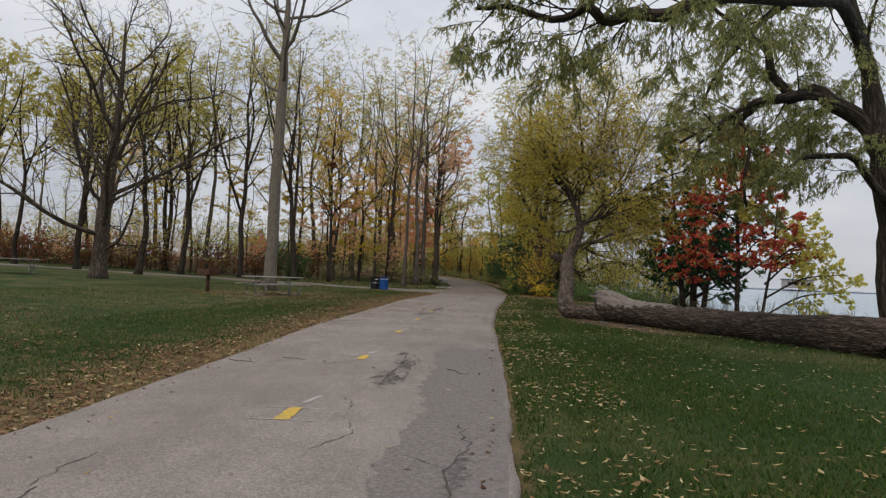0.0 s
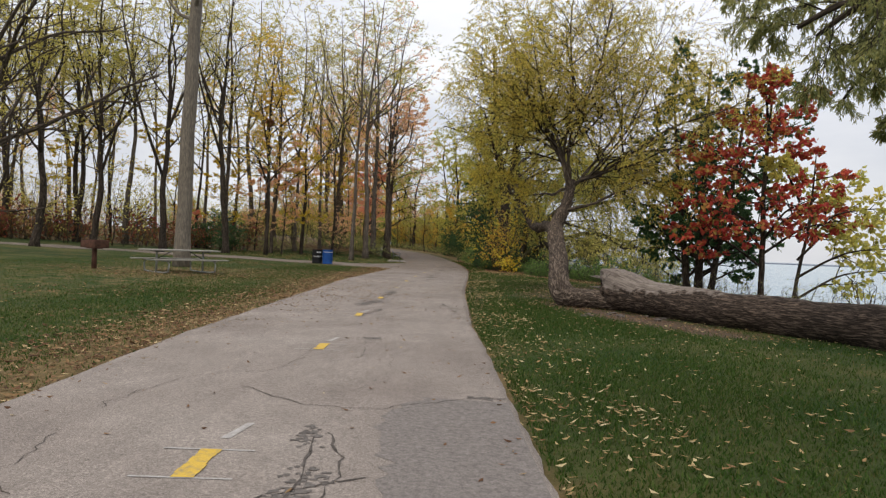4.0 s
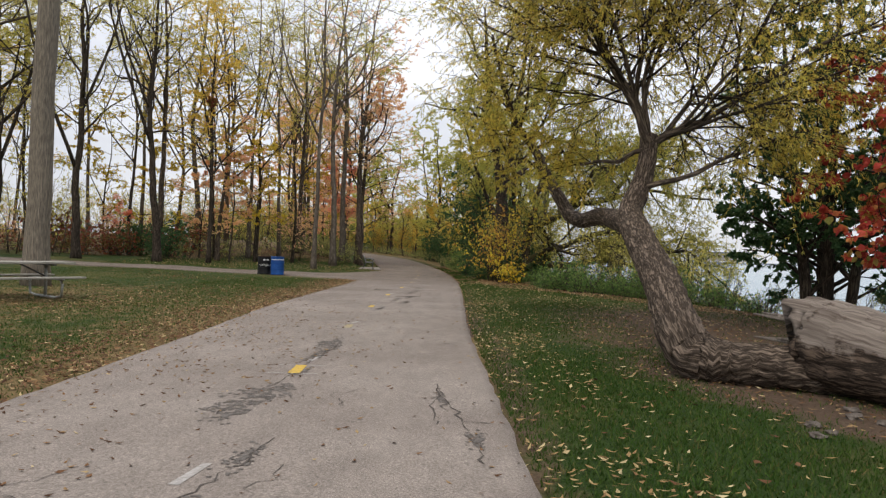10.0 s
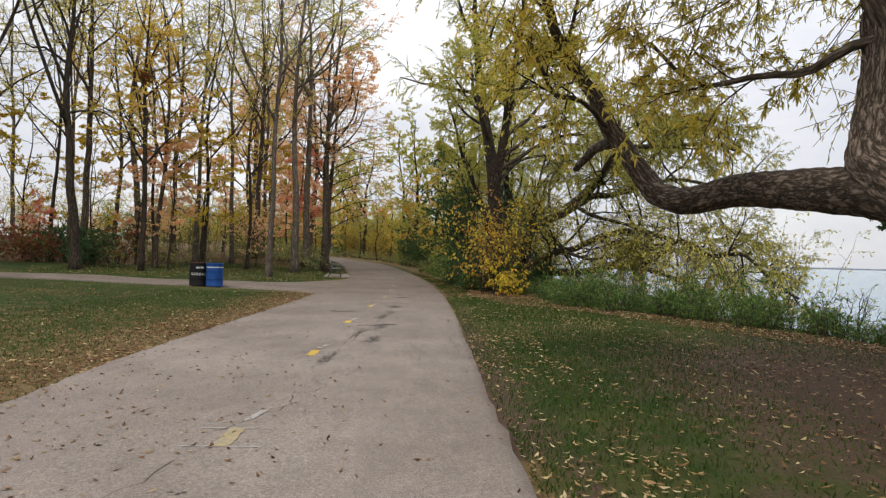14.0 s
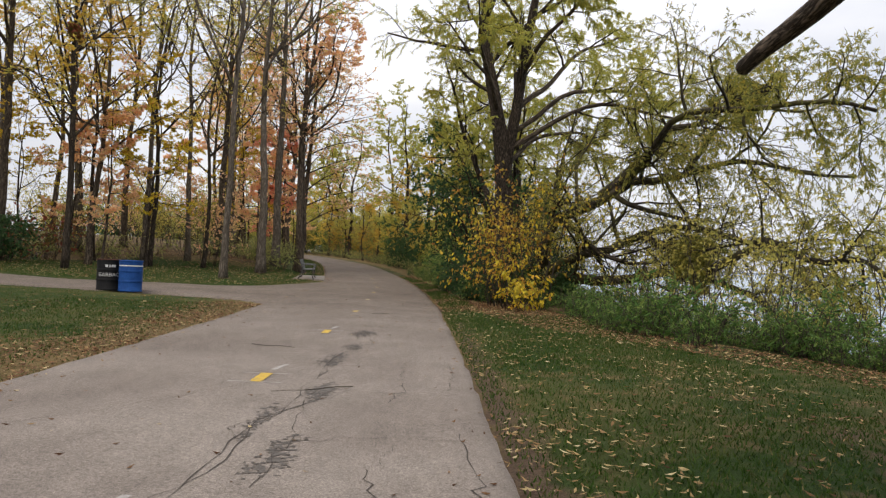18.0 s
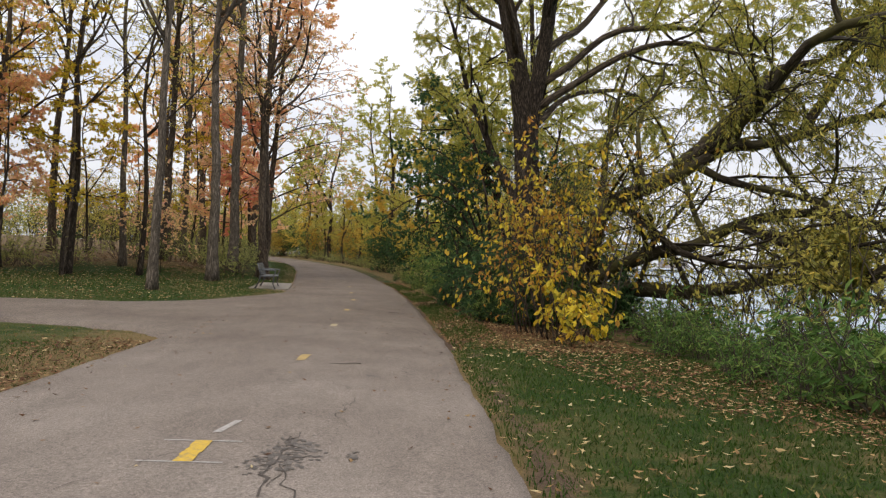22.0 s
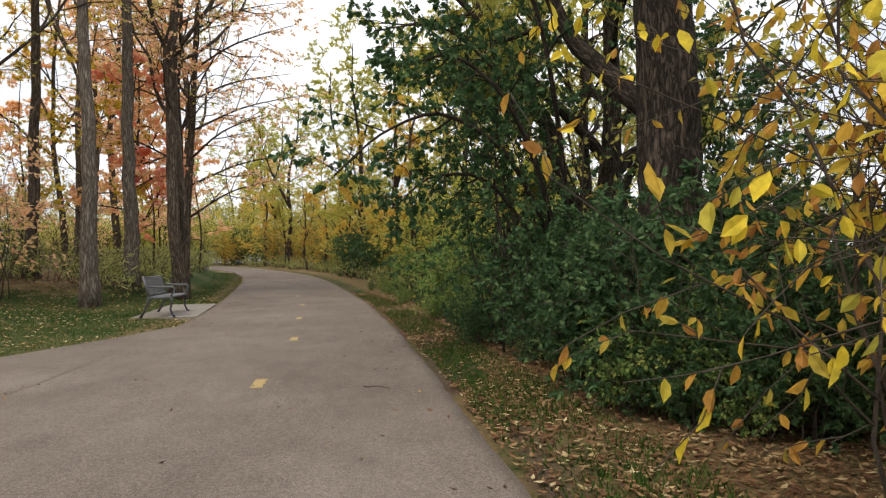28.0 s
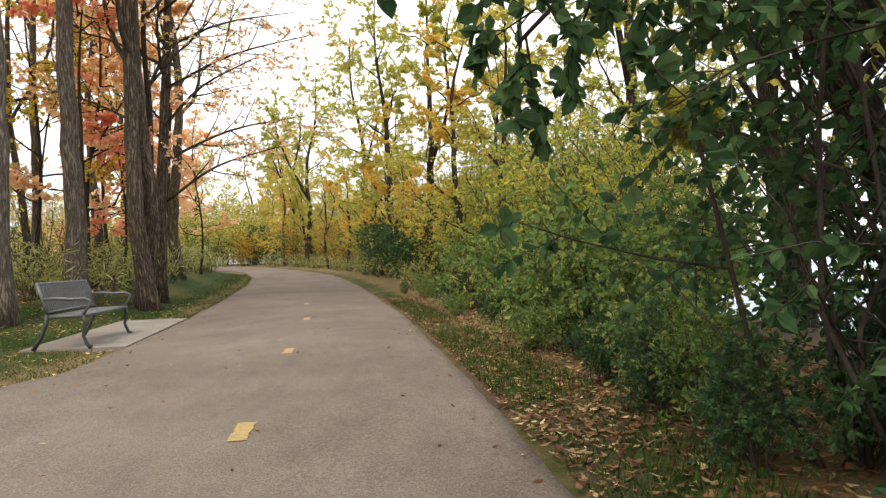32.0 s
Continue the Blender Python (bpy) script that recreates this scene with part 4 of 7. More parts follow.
# ---------------------------------------------------------------- trees
class Tree:
    """A trunk, its limbs and its leaves, grown from a seed."""

    def __init__(self, seed):
        self.rng = np.random.default_rng(seed)
        self.boles, self.limbs = [], Build()
        self.spots, self.ways, self.batch = [], [], []

    def stems(self, p, d, length, n, wander, rise):
        """Wandering lines, many at once, from places p along ways d."""
        out = [p]
        for _ in range(n):
            d = d + self.rng.normal(0, wander, d.shape)
            d[:, 2] += rise
            d /= np.linalg.norm(d, axis=1, keepdims=True) + 1e-9
            p = p + d * (length / n)[:, None]
            out.append(p)
        return np.stack(out, 1)

    def fork(self, pts, rad, level, s):
        """Children of one stem; s holds, level by level: count, start, angle, length ratio, segments, wander, rise."""
        rng, pts, rad = self.rng, np.asarray(pts), np.asarray(rad)
        count, start, angle, ratio, seg, wander, rise = s["levels"][level]
        total = np.linalg.norm(np.diff(pts, axis=0), axis=1).sum()
        last = len(pts) - 1
        k = (start + (1 - start) * ((np.arange(count) + rng.uniform(0.2, 0.9, count)) / count)) * last
        a = np.minimum(k.astype(int), last - 1)
        f = (k - a)[:, None]
        p = pts[a] * (1 - f) + pts[a + 1] * f
        r = rad[a] * (1 - f[:, 0]) + rad[a + 1] * f[:, 0]
        t = pts[a + 1] - pts[a]
        t /= np.linalg.norm(t, axis=1, keepdims=True) + 1e-9
        ref = np.where(np.abs(t[:, 2:]) < 0.9, np.array([[0.0, 0, 1]]), np.array([[1.0, 0, 0]]))
        u = np.cross(t, ref)
        u /= np.linalg.norm(u, axis=1, keepdims=True) + 1e-9
        w = np.cross(t, u)
        turn = (rng.uniform(0, 6.28) + np.cumsum(2.4 + rng.normal(0, 0.5, count)))[:, None]
        ang = (radians(angle) * rng.uniform(0.75, 1.25, count))[:, None]
        d = t * np.cos(ang) + (u * np.cos(turn) + w * np.sin(turn)) * np.sin(ang)
        length = total * ratio * rng.uniform(0.65, 1.2, count) * (1.1 - 0.42 * k / last)
        r0 = np.maximum(np.minimum(r * 0.62, length * (s.get("thick", 0.022) if level == 0 else 0.015)), 0.0035)
        if level:
            d[:, 2] *= s.get("flat", 1.0)
        if level == len(s["levels"]) - 1:
            self.batch.append((p, d, length, r0))
        else:
            q = self.stems(p, d, length, seg, wander, rise)
            qr = np.maximum(np.linspace(1, 0.3, seg + 1)[None] * r0[:, None], 0.003)
            self.limbs.tubes(q, qr, s.get("sides", (6, 4, 3))[level])
            for i in range(count):
                self.fork(q[i], qr[i], level + 1, s)
        if level == 0:
            self.flush(s)

    def flush(self, s):
        """The last and finest twigs, with their leaves."""
        if not self.batch:
            return
        rng = self.rng
        p, d, length, r0 = (np.concatenate(x) for x in zip(*self.batch))
        self.batch = []
        *_, seg, wander, rise = s["levels"][-1]
        q = self.stems(p, d, length, seg, wander, rise)
        self.limbs.tubes(q, np.maximum(np.linspace(1, 0.3, seg + 1)[None] * r0[:, None], 0.003), 3)
        n = s["leaves"]
        if n:
            k = rng.uniform(0.1, 0.999, (len(q), n)) * seg
            a = k.astype(int)
            f = (k - a)[..., None]
            rows = np.arange(len(q))[:, None]
            spot = q[rows, a] * (1 - f) + q[rows, a + 1] * f
            way = q[:, -1] - q[:, 0]
            way /= np.linalg.norm(way, axis=1, keepdims=True) + 1e-9
            self.spots.append(spot.reshape(-1, 3))
            self.ways.append((way[:, None] * 0.5 + rng.normal(0, 0.55, (len(q), n, 3)) + np.array([0, 0, s["hang"]])).reshape(-1, 3))

    def bole(self, pts, rad, sides=12, flare=1.5, gnarl=0.0, furrow=0.0, rings=4):
        """A trunk or great limb along given places, smoothed, with a root flare at its foot."""
        pts, rad = np.array(pts, float), np.array(rad, float)
        k = np.linspace(0, len(pts) - 1, (len(pts) - 1) * rings + 1)
        q = np.stack([np.interp(k, np.arange(len(pts)), pts[:, i]) for i in range(3)], 1)
        r = np.interp(k, np.arange(len(pts)), rad)
        for _ in range(2 if rings < 8 else rings):
            q[1:-1] = 0.25 * q[:-2] + 0.5 * q[1:-1] + 0.25 * q[2:]
        q[1:-1] += self.rng.normal(0, 0.05, (len(q) - 2, 3)) * r[1:-1, None] * (2 if rings < 8 else 0.2)
        run = np.linspace(0, 1, len(q))[:, None] * len(pts)
        q += gnarl * np.sin(run * np.array([2.1, 2.7, 3.1]) + self.rng.uniform(0, 6, 3)) * np.minimum(run, 1) 
        if rings < 8:
            r = r * self.rng.uniform(0.975, 1.025, len(r))
        if flare > 1:
            r[0] *= flare
            if len(r) > 6:
                r[1] *= 1 + (flare - 1) * 0.35
        b = Build()
        b.tube(q, r, sides)
        if furrow:
            b.furrows(len(q), sides, furrow, self.rng)
        self.boles.append(b)
        return (q, r) if rings < 8 else (q[::rings // 4], r[::rings // 4])

    def leaves(self, size, wide, fine=False):
        b = Build()
        if self.spots:
            b.leaves(np.concatenate(self.spots), np.concatenate(self.ways), size, wide, self.rng, fine)
        return b


def plant(tree, m, name, label, bark_mat, leaf_mat, size, wide, group="", stems=1, fine=False, twig_mat=None):
    ob = thing(name, m, label, "tree", group)
    for i, b in enumerate(tree.boles):
        part("limb" if i >= stems else "trunk", b, BARK_BROWN if twig_mat and i > 2 else bark_mat, ob)
    if tree.limbs.n:
        part("branchwork", tree.limbs, twig_mat or bark_mat, ob)["kind"] = "stuff"
    crown = tree.leaves(size, wide, fine)
    if crown.n:
        c = part("crown", crown, leaf_mat, ob, smooth=False)
        c["kind"] = "stuff"
    return ob


def forest_tree(seed, height, r, crown_from, leaves, lean=0.03, limbs=11, leaders=2, flat=0.55, angle=42, fork_low=0.28):
    """A tall crooked tree whose trunk parts into ascending leaders with layered sprays."""
    t = Tree(seed)
    n = 9
    pts = np.zeros((n + 1, 3))
    drift = np.cumsum(t.rng.normal(0, 1.5 * lean * height / n, (n + 1, 2)), 0)
    k = np.linspace(0, 1, n + 1)
    pts[:, :2] = drift - drift[0] + 0.028 * height * np.sin(k[:, None] * np.array([5.2, 6.4]) + t.rng.uniform(0, 6, 2)) * k[:, None]
    pts[:, 2] = np.linspace(-0.15, height, n + 1)
    q, rr = t.bole(pts, r * (1 - 0.88 * k ** 0.85), 9, 1.4)
    s = {"levels": [(limbs, crown_from, angle, 0.25, 6, 0.22, 0.06), (6, 0.2, 46, 0.48, 4, 0.22, 0.02), (5, 0.15, 45, 0.55, 2, 0.18, 0.0)], "leaves": leaves, "hang": -0.25, "sides": (5, 3, 3), "flat": flat, "thick": 0.016}
    t.fork(q, rr, 0, s)
    for i in range(leaders):
        k = int(len(q) * t.rng.uniform(fork_low, 0.55))
        a = t.rng.uniform(0, 6.28)
        top = height * t.rng.uniform(0.7, 0.95)
        out = height * t.rng.uniform(0.12, 0.22)
        e = np.array([q[k, 0] + np.cos(a) * out, q[k, 1] + np.sin(a) * out, top])
        mid = 0.6 * q[k] + 0.4 * e + np.array([np.cos(a + 0.5), np.sin(a + 0.5), 0]) * out * 0.25
        mid2 = 0.25 * q[k] + 0.75 * e + np.array([np.cos(a - 0.8), np.sin(a - 0.8), 0]) * out * 0.15
        q1, r1 = t.bole([q[k], mid, mid2, e], [rr[k] * 0.62, rr[k] * 0.48, rr[k] * 0.28, 0.012], 7, 1.0)
        t.fork(q1, r1, 0, {**s, "levels": [(max(3, limbs // 2), 0.25, angle, 0.32, 6, 0.22, 0.06)] + s["levels"][1:]})
    return t


def copies(ob, places, turn0=0):
    for i, (x, y, s) in enumerate(places):
        copy_thing(ob, placed(x, y, (turn0 + 137 * i) % 360) @ Matrix.Scale(s, 4))

# tall woodland trees beside the lawn, seven kinds of growth
KINDS = [
    (forest_tree(11, 20, 0.21, 0.36, 10, 0.03, 9), BARK_BROWN, LEAF_OLIVE, "tall dark-barked woodland tree with thinning olive-yellow leaves"),
    (forest_tree(12, 21, 0.17, 0.40, 6, 0.03, 8), BARK_ASH, LEAF_OLIVE, "tall slender nearly bare woodland tree with grey bark"),
    (forest_tree(13, 16, 0.15, 0.26, 17, 0.03, 9), BARK_BROWN, LEAF_GOLD, "woodland tree with golden autumn leaves and dark bark"),
    (forest_tree(14, 17, 0.2, 0.30, 13, 0.03, 11, 2, 0.3, 58, 0.4), BARK_BROWN, LEAF_ORANGE, "woodland maple with orange autumn leaves"),
    (forest_tree(15, 20, 0.23, 0.42, 10, 0.025, 9, 2, 0.5, 48, 0.48), BARK_ASH, LEAF_WILLOW_GREEN, "tall grey-barked tree with sparse green-yellow leaves"),
    (forest_tree(16, 17, 0.13, 0.3, 6, 0.04, 9, 2), BARK_DARK, LEAF_OLIVE, "bare thin dark woodland tree"),
    (forest_tree(17, 8.5, 0.07, 0.2, 11, 0.03, 11, 1, 0.2, 66), BARK_DARK, LEAF_YELLOW, "young woodland tree with layered yellow autumn leaves"),
    (forest_tree(18, 7.5, 0.06, 0.18, 9, 0.03, 11, 1, 0.2, 66), BARK_DARK, LEAF_ORANGE, "young maple with layered orange autumn leaves"),
    (forest_tree(19, 6.0, 0.05, 0.35, 8, 0.03, 10, 1, 0.2, 66), BARK_DARK, LEAF_CORAL, "young maple with coral-red autumn leaves"),
]
NEAR = {0: [(-15.3, 52.2, 1.0), (-9.4, 61.0, 1.0), (-14.9, 62.5, 1.0), (-30, 58, 1.1), (-38, 62, 1.0)],
        1: [(-5.96, 50.9, 0.95), (-11.7, 57.5, 1.0), (-9.9, 58.2, 0.95), (-10.2, 66, 1.0), (-19, 58, 1.0), (-26, 64, 1.05)],
        2: [(-12.2, 53.2, 1.0), (-17.5, 60, 1.1), (-11.5, 68, 1.0), (-33, 66, 1.0)],
        3: [(-4.8, 60.5, 1.1), (-5.15, 60.9, 1.0), (-7.6, 70.5, 1.1), (-11, 72, 0.95), (-14.5, 82, 1.0), (-13.5, 76, 1.0)],
        4: [(-6.15, 57.35, 1.05), (-6.0, 59.7, 1.0), (-22.4, 52.5, 0.95), (-15.8, 59.3, 1.0)],
        5: [(-10.6, 55.4, 1.0), (-13.4, 56.1, 0.9), (-8.6, 56.6, 0.9), (-18.3, 55.0, 1.0), (-25.5, 56, 1.0), (-5.4, 61.8, 0.9), (-8.2, 72, 1.0)],
        6: [(-16.8, 56.4, 1.0), (-10.4, 54.6, 1.1), (-28.6, 54.5, 1.0), (-9.2, 64, 1.1), (-20.6, 56.4, 1.2)],
        7: [(-11.0, 51.9, 1.1), (-7.4, 63.5, 1.2), (-8.5, 76, 1.0), (-8.9, 68, 1.2), (-14, 55.2, 1.0), (-12.6, 79, 1.2), (-14.4, 90, 1.3)],
        8: [(-7.0, 64.5, 1.0), (-9.5, 73, 1.1), (-18.6, 54.2, 0.6)]}
mix_rng = np.random.default_rng(5)
for i, (t, bm_, lm, label) in enumerate(KINDS):
    places = list(NEAR[i])
    first = places.pop(0)
    ob = plant(t, placed(*first[:2]) @ Matrix.Scale(first[2], 4), "woodland_tree", label, bm_, lm, (0.11, 0.11, 0.11, 0.095, 0.11, 0.11, 0.11, 0.11, 0.11)[i], (0.55, 0.55, 0.55, 0.75, 0.4, 0.5, 0.6, 0.75, 0.75)[i], "woodland trees")
    for _try in range(20):
        x, y = mix_rng.uniform(-60, -7), mix_rng.uniform(60, 100)
        if x < left_edge(y) - 4:
            break
    if i < 8:
        places.append((x, y, mix_rng.uniform(0.8, 1.15)))
    copies(ob, places, 40 * i)

# the woods along the far bend of the path, on the lake side
FAR_KINDS = [
    (forest_tree(21, 10, 0.16, 0.12, 30, 0.06, 10, 1), BARK_DARK, LEAF_GOLD, "golden autumn tree leaning over the path"),
    (forest_tree(22, 11, 0.18, 0.12, 30, 0.06, 10, 1), BARK_DARK, LEAF_WILLOW_GREEN, "willow with thinning green-yellow leaves"),
    (forest_tree(23, 9, 0.14, 0.12, 30, 0.05, 10, 1), BARK_DARK, LEAF_OLIVE, "shoreline tree with olive-yellow leaves"),
]
FAR_PLACES = [[(1.6, 62.5, 0.8), (-1.0, 74, 0.9), (-5.6, 84, 0.9), (-9, 98, 1.1), (-12.4, 113, 1.2), (-15.5, 126, 1.3), (-23, 134, 1.3), (-33, 139, 1.3), (-24, 112, 1.1), (-31, 124, 1.2), (-2.6, 77, 0.9), (-10, 104, 1.0)],
              [(5.2, 58.0, 1.05), (1.2, 68, 1.0), (-3.0, 80, 1.1), (-7.2, 92, 1.2), (-10.6, 106, 1.2), (4.6, 66, 1.0), (-13.2, 121, 1.3), (-19, 131, 1.3), (-28, 138, 1.3), (-19.5, 110, 1.1), (-0.6, 74.6, 1.1), (-8.4, 100, 1.2)],
              [(3.0, 60.5, 0.8), (-0.8, 70.5, 0.8), (-5.8, 88, 1.0), (-13.8, 117, 1.1), (-20.5, 137, 1.3), (-37, 140, 1.3), (-26.5, 120, 1.1), (-29, 131, 1.0), (-4.0, 79, 0.9), (-7.6, 94, 1.0), (-17, 129, 1.2)]]
for i, (t, bm_, lm, label) in enumerate(FAR_KINDS):
    places = [(max(x, right_edge(y) + 2.4) if y < 102 else x, y, s) for x, y, s in FAR_PLACES[i]]
    first = places.pop(0)
    ob = plant(t, placed(*first[:2]) @ Matrix.Scale(first[2], 4), "shoreline_tree", label, bm_, lm, 0.115, 0.45, "shoreline trees")
    copies(ob, places, 70 * i)

# the tall smooth grey tree behind the picnic table
t = Tree(31)
q, r = t.bole([(0, 0, -0.2), (0.02, 0, 3), (0.08, 0.05, 7), (0.15, 0, 9.6), (0.2, 0.1, 12.5), (0.1, 0.2, 16)], [0.29, 0.27, 0.25, 0.22, 0.15, 0.05], 14, 1.25)
t.fork(q, r, 0, {"levels": [(13, 0.55, 62, 0.36, 7, 0.13, 0.10), (5, 0.25, 42, 0.42, 4, 0.15, 0.03), (4, 0.2, 45, 0.5, 3, 0.17, 0.0)], "leaves": 0, "hang": 0})
plant(t, placed(-7.8, 29.4), "tall_grey_tree", "tall bare tree with a straight smooth grey trunk", BARK_GREY, LEAF_OLIVE, 0.1, 0.5)

# the wide bare tree on the lawn
t = Tree(33)
q, r = t.bole([(0, 0, -0.2), (0.05, 0, 1.6), (0.1, 0, 3.4), (0.3, 0.2, 6.5), (0.5, 0.3, 10), (0.4, 0.5, 13.5)], [0.42, 0.36, 0.34, 0.24, 0.14, 0.04], 14, 1.4)
t.fork(q, r, 0, {"thick": 0.016, "levels": [(18, 0.14, 55, 0.62, 9, 0.12, 0.07), (11, 0.15, 42, 0.42, 5, 0.15, 0.04), (9, 0.15, 45, 0.5, 4, 0.17, 0.02)], "leaves": 1, "hang": 0})
plant(t, placed(-17.0, 31.0), "wide_bare_tree", "wide spreading bare tree with dark ascending limbs", BARK_BROWN, LEAF_OLIVE, 0.1, 0.5)
for x, y, seed, h in ((-20.5, 40, 35, 13), (-26, 42, 36, 14), (-29, 37, 37, 13), (-21.5, 47, 38, 15), (-17.0, 47, 39, 16), (-13.6, 48.5, 40, 15), (-25, 51, 42, 14)):
    t = forest_tree(seed, h * 1.2, 0.24, 0.3, 15 if x < -22 else 7, 0.05, 12, 3, 0.5, 40, 0.22)
    edge_tree = plant(t, placed(x, y), "lawn_edge_tree", "half-bare tree with olive-yellow leaves at the lawn's edge", BARK_DARK, LEAF_OLIVE, 0.13, 0.45, "trees at the lawn's edge")
for x, y, s in ((-33, 45, 0.9), (-38, 49, 1.0), (-31, 52, 1.1), (-44, 52, 1.0), (-36, 57, 1.1), (-25, 51, 1.0), (-48, 46, 1.0)):
    copy_thing(edge_tree, placed(x, y, 50 * x) @ Matrix.Scale(s, 4))

WEEP = {"levels": [(8, 0.12, 52, 0.52, 7, 0.12, 0.05), (7, 0.12, 42, 0.48, 5, 0.13, -0.03), (6, 0.12, 38, 0.65, 4, 0.12, -0.16)], "leaves": 34, "hang": -0.8, "sides": (5, 3, 3)}


def rel(base, pts):
    """Plan places with heights, as metres from a tree's foot."""
    return [((x - base[0]) * U, (y - base[1]) * U, z * U) for x, y, z in pts]


# the leaning willow that grows out of the fallen log
base = (4.6, 20.4)
AIRY = {"levels": [(12, 0.10, 52, 0.55, 7, 0.17, 0.03), (7, 0.10, 46, 0.6, 5, 0.17, -0.02), (6, 0.10, 44, 0.66, 4, 0.14, -0.10)], "leaves": 14, "hang": -0.7, "sides": (5, 3, 3), "thick": 0.014}
t = Tree(41)
q, r = t.bole(rel(base, [(5.8, 19.72, 0.2), (5.2, 20.06, 0.19), (4.85, 20.26, 0.18), (4.6, 20.42, 0.2), (4.5, 20.62, 0.4), (4.52, 21.0, 0.63), (4.57, 21.6, 0.92), (4.6, 22.3, 1.22), (4.62, 23.0, 1.52), (4.68, 23.7, 1.82), (4.95, 24.1, 2.3), (5.06, 24.2, 2.7), (5.1, 24.3, 3.08)]), [0.2, 0.21, 0.23, 0.26, 0.25, 0.235, 0.225, 0.215, 0.21, 0.185, 0.15, 0.135, 0.14], 72, 1.0, 0, 0.03, 12)
q1, r1 = t.bole(rel(base, [(4.64, 23.2, 1.60), (4.66, 24.3, 1.79), (4.6, 25.6, 1.87), (4.46, 26.5, 1.86), (4.30, 26.95, 1.95), (4.15, 27.2, 2.3), (3.98, 27.45, 2.68), (3.8, 27.6, 3.05), (3.6, 27.7, 3.44), (3.2, 27.4, 3.9), (2.9, 27.0, 4.6), (2.7, 26.8, 5.4)]), [0.18, 0.165, 0.155, 0.145, 0.144, 0.128, 0.113, 0.098, 0.08, 0.06, 0.04, 0.018], 48, 1.0, 0.02, 0.02, 12)
t.bole(rel(base, [(3.98, 27.45, 2.64), (3.95, 28.5, 2.72), (3.92, 29.57, 2.58)]), [0.085, 0.072, 0.058], 10, 1.0)
t.fork(q1[30:], r1[30:], 0, {**AIRY, "levels": [(6, 0.1, 52, 0.8, 7, 0.14, 0.03)] + AIRY["levels"][1:], "leaves": 9})
for pts, rr in (([(3.95, 27.5, 2.75), (3.5, 27.2, 3.0), (3.07, 26.8, 3.11), (2.5, 26.4, 3.7)], 0.04), ([(5.07, 24.2, 2.9), (4.85, 24.4, 3.76), (4.2, 24.6, 4.8), (3.6, 25.2, 6.3), (3.4, 25.6, 7.3)], 0.08),
                ([(4.9, 24.4, 3.6), (5.05, 24.2, 5.0), (4.9, 24.0, 6.6), (5.0, 24.2, 8.0)], 0.055), ([(5.07, 24.2, 2.95), (5.77, 24.4, 3.25), (7.3, 24.5, 4.3), (8.6, 24.6, 5.0), (10, 24.8, 5.5)], 0.08),
                ([(5.5, 24.35, 3.15), (6.4, 25.2, 4.6), (7.2, 25.8, 6.2), (7.6, 26.2, 7.4)], 0.055), ([(4.9, 24.4, 3.7), (3.9, 25.6, 4.6), (2.6, 26.4, 5.4)], 0.05), ([(4.5, 24.5, 4.3), (3.4, 24.0, 5.4), (2.6, 23.6, 6.0)], 0.045), ([(5.0, 24.3, 4.2), (5.6, 23.6, 5.8), (5.9, 23.2, 7.4)], 0.045), ([(5.7, 24.35, 3.2), (6.4, 23.8, 4.4), (7.1, 23.4, 5.8)], 0.045), ([(4.98, 23.95, 2.25), (6.0, 24.2, 2.6), (6.65, 24.4, 2.95), (7.8, 24.6, 3.3)], 0.05),
                ([(5.0, 24.2, 2.85), (4.6, 24.6, 2.72), (4.2, 25.2, 2.7), (3.8, 25.6, 3.2)], 0.045), ([(5.0, 24.35, 3.4), (4.6, 25.4, 4.8), (4.3, 26.6, 6.6)], 0.05), ([(5.0, 24.2, 3.7), (5.6, 25.2, 5.4), (5.8, 26.2, 7.4)], 0.05), ([(4.8, 24.4, 3.8), (4.3, 23.6, 5.0), (3.9, 23.2, 6.2)], 0.055)):
    pts = [(5.1, 24.3, 3.0)] + pts if pts[0][2] > 2.9 else pts
    q2, r2 = t.bole(rel(base, pts), np.linspace(rr ** 0.5, 0.016 ** 0.5, len(pts)) ** 2, 9, 1.0, 0.05)
    reach = np.linalg.norm(np.diff(q2, axis=0), axis=1).sum()
    t.fork(q2[3:], r2[3:], 0, {**AIRY, "levels": [(int(3 + 2.6 * reach), 0.10, 52, min(0.55, 0.2 + 1.5 / reach), 7, 0.14, 0.03)] + AIRY["levels"][1:], "leaves": 14})
plant(t, placed(*base), "leaning_willow", "leaning old willow with furrowed bark and yellowing narrow leaves", BARK_WILLOW, LEAF_WILLOW, 0.082, 0.2, twig_mat=BARK_DARK)

# the fallen log
base = (6.6, 18.0)
t = Tree(43)
q, r = t.bole(rel(base, [(5.5, 20.1, 0.40), (5.7, 19.7, 0.36), (6.1, 18.95, 0.31), (6.6, 18.0, 0.27), (7.4, 16.7, 0.25), (8.3, 15.2, 0.24), (9.2, 13.8, 0.25), (9.8, 12.9, 0.25)]), [0.33, 0.37, 0.35, 0.335, 0.325, 0.335, 0.40, 0.44], 64, 1.0, 0, 0.035, 12)
v = np.concatenate(t.boles[0].v)
near_end = np.clip(1 - np.linalg.norm(v - v[:64].mean(0), axis=1) / 1.2, 0, 1)
v[:, 2] += near_end * 0.16 * np.clip(v[:, 2] - 0.30, -0.1, 0.4) / 0.3
ragged = np.repeat(RNG.uniform(-0.20, 0.16, 16), 4)[:, None]
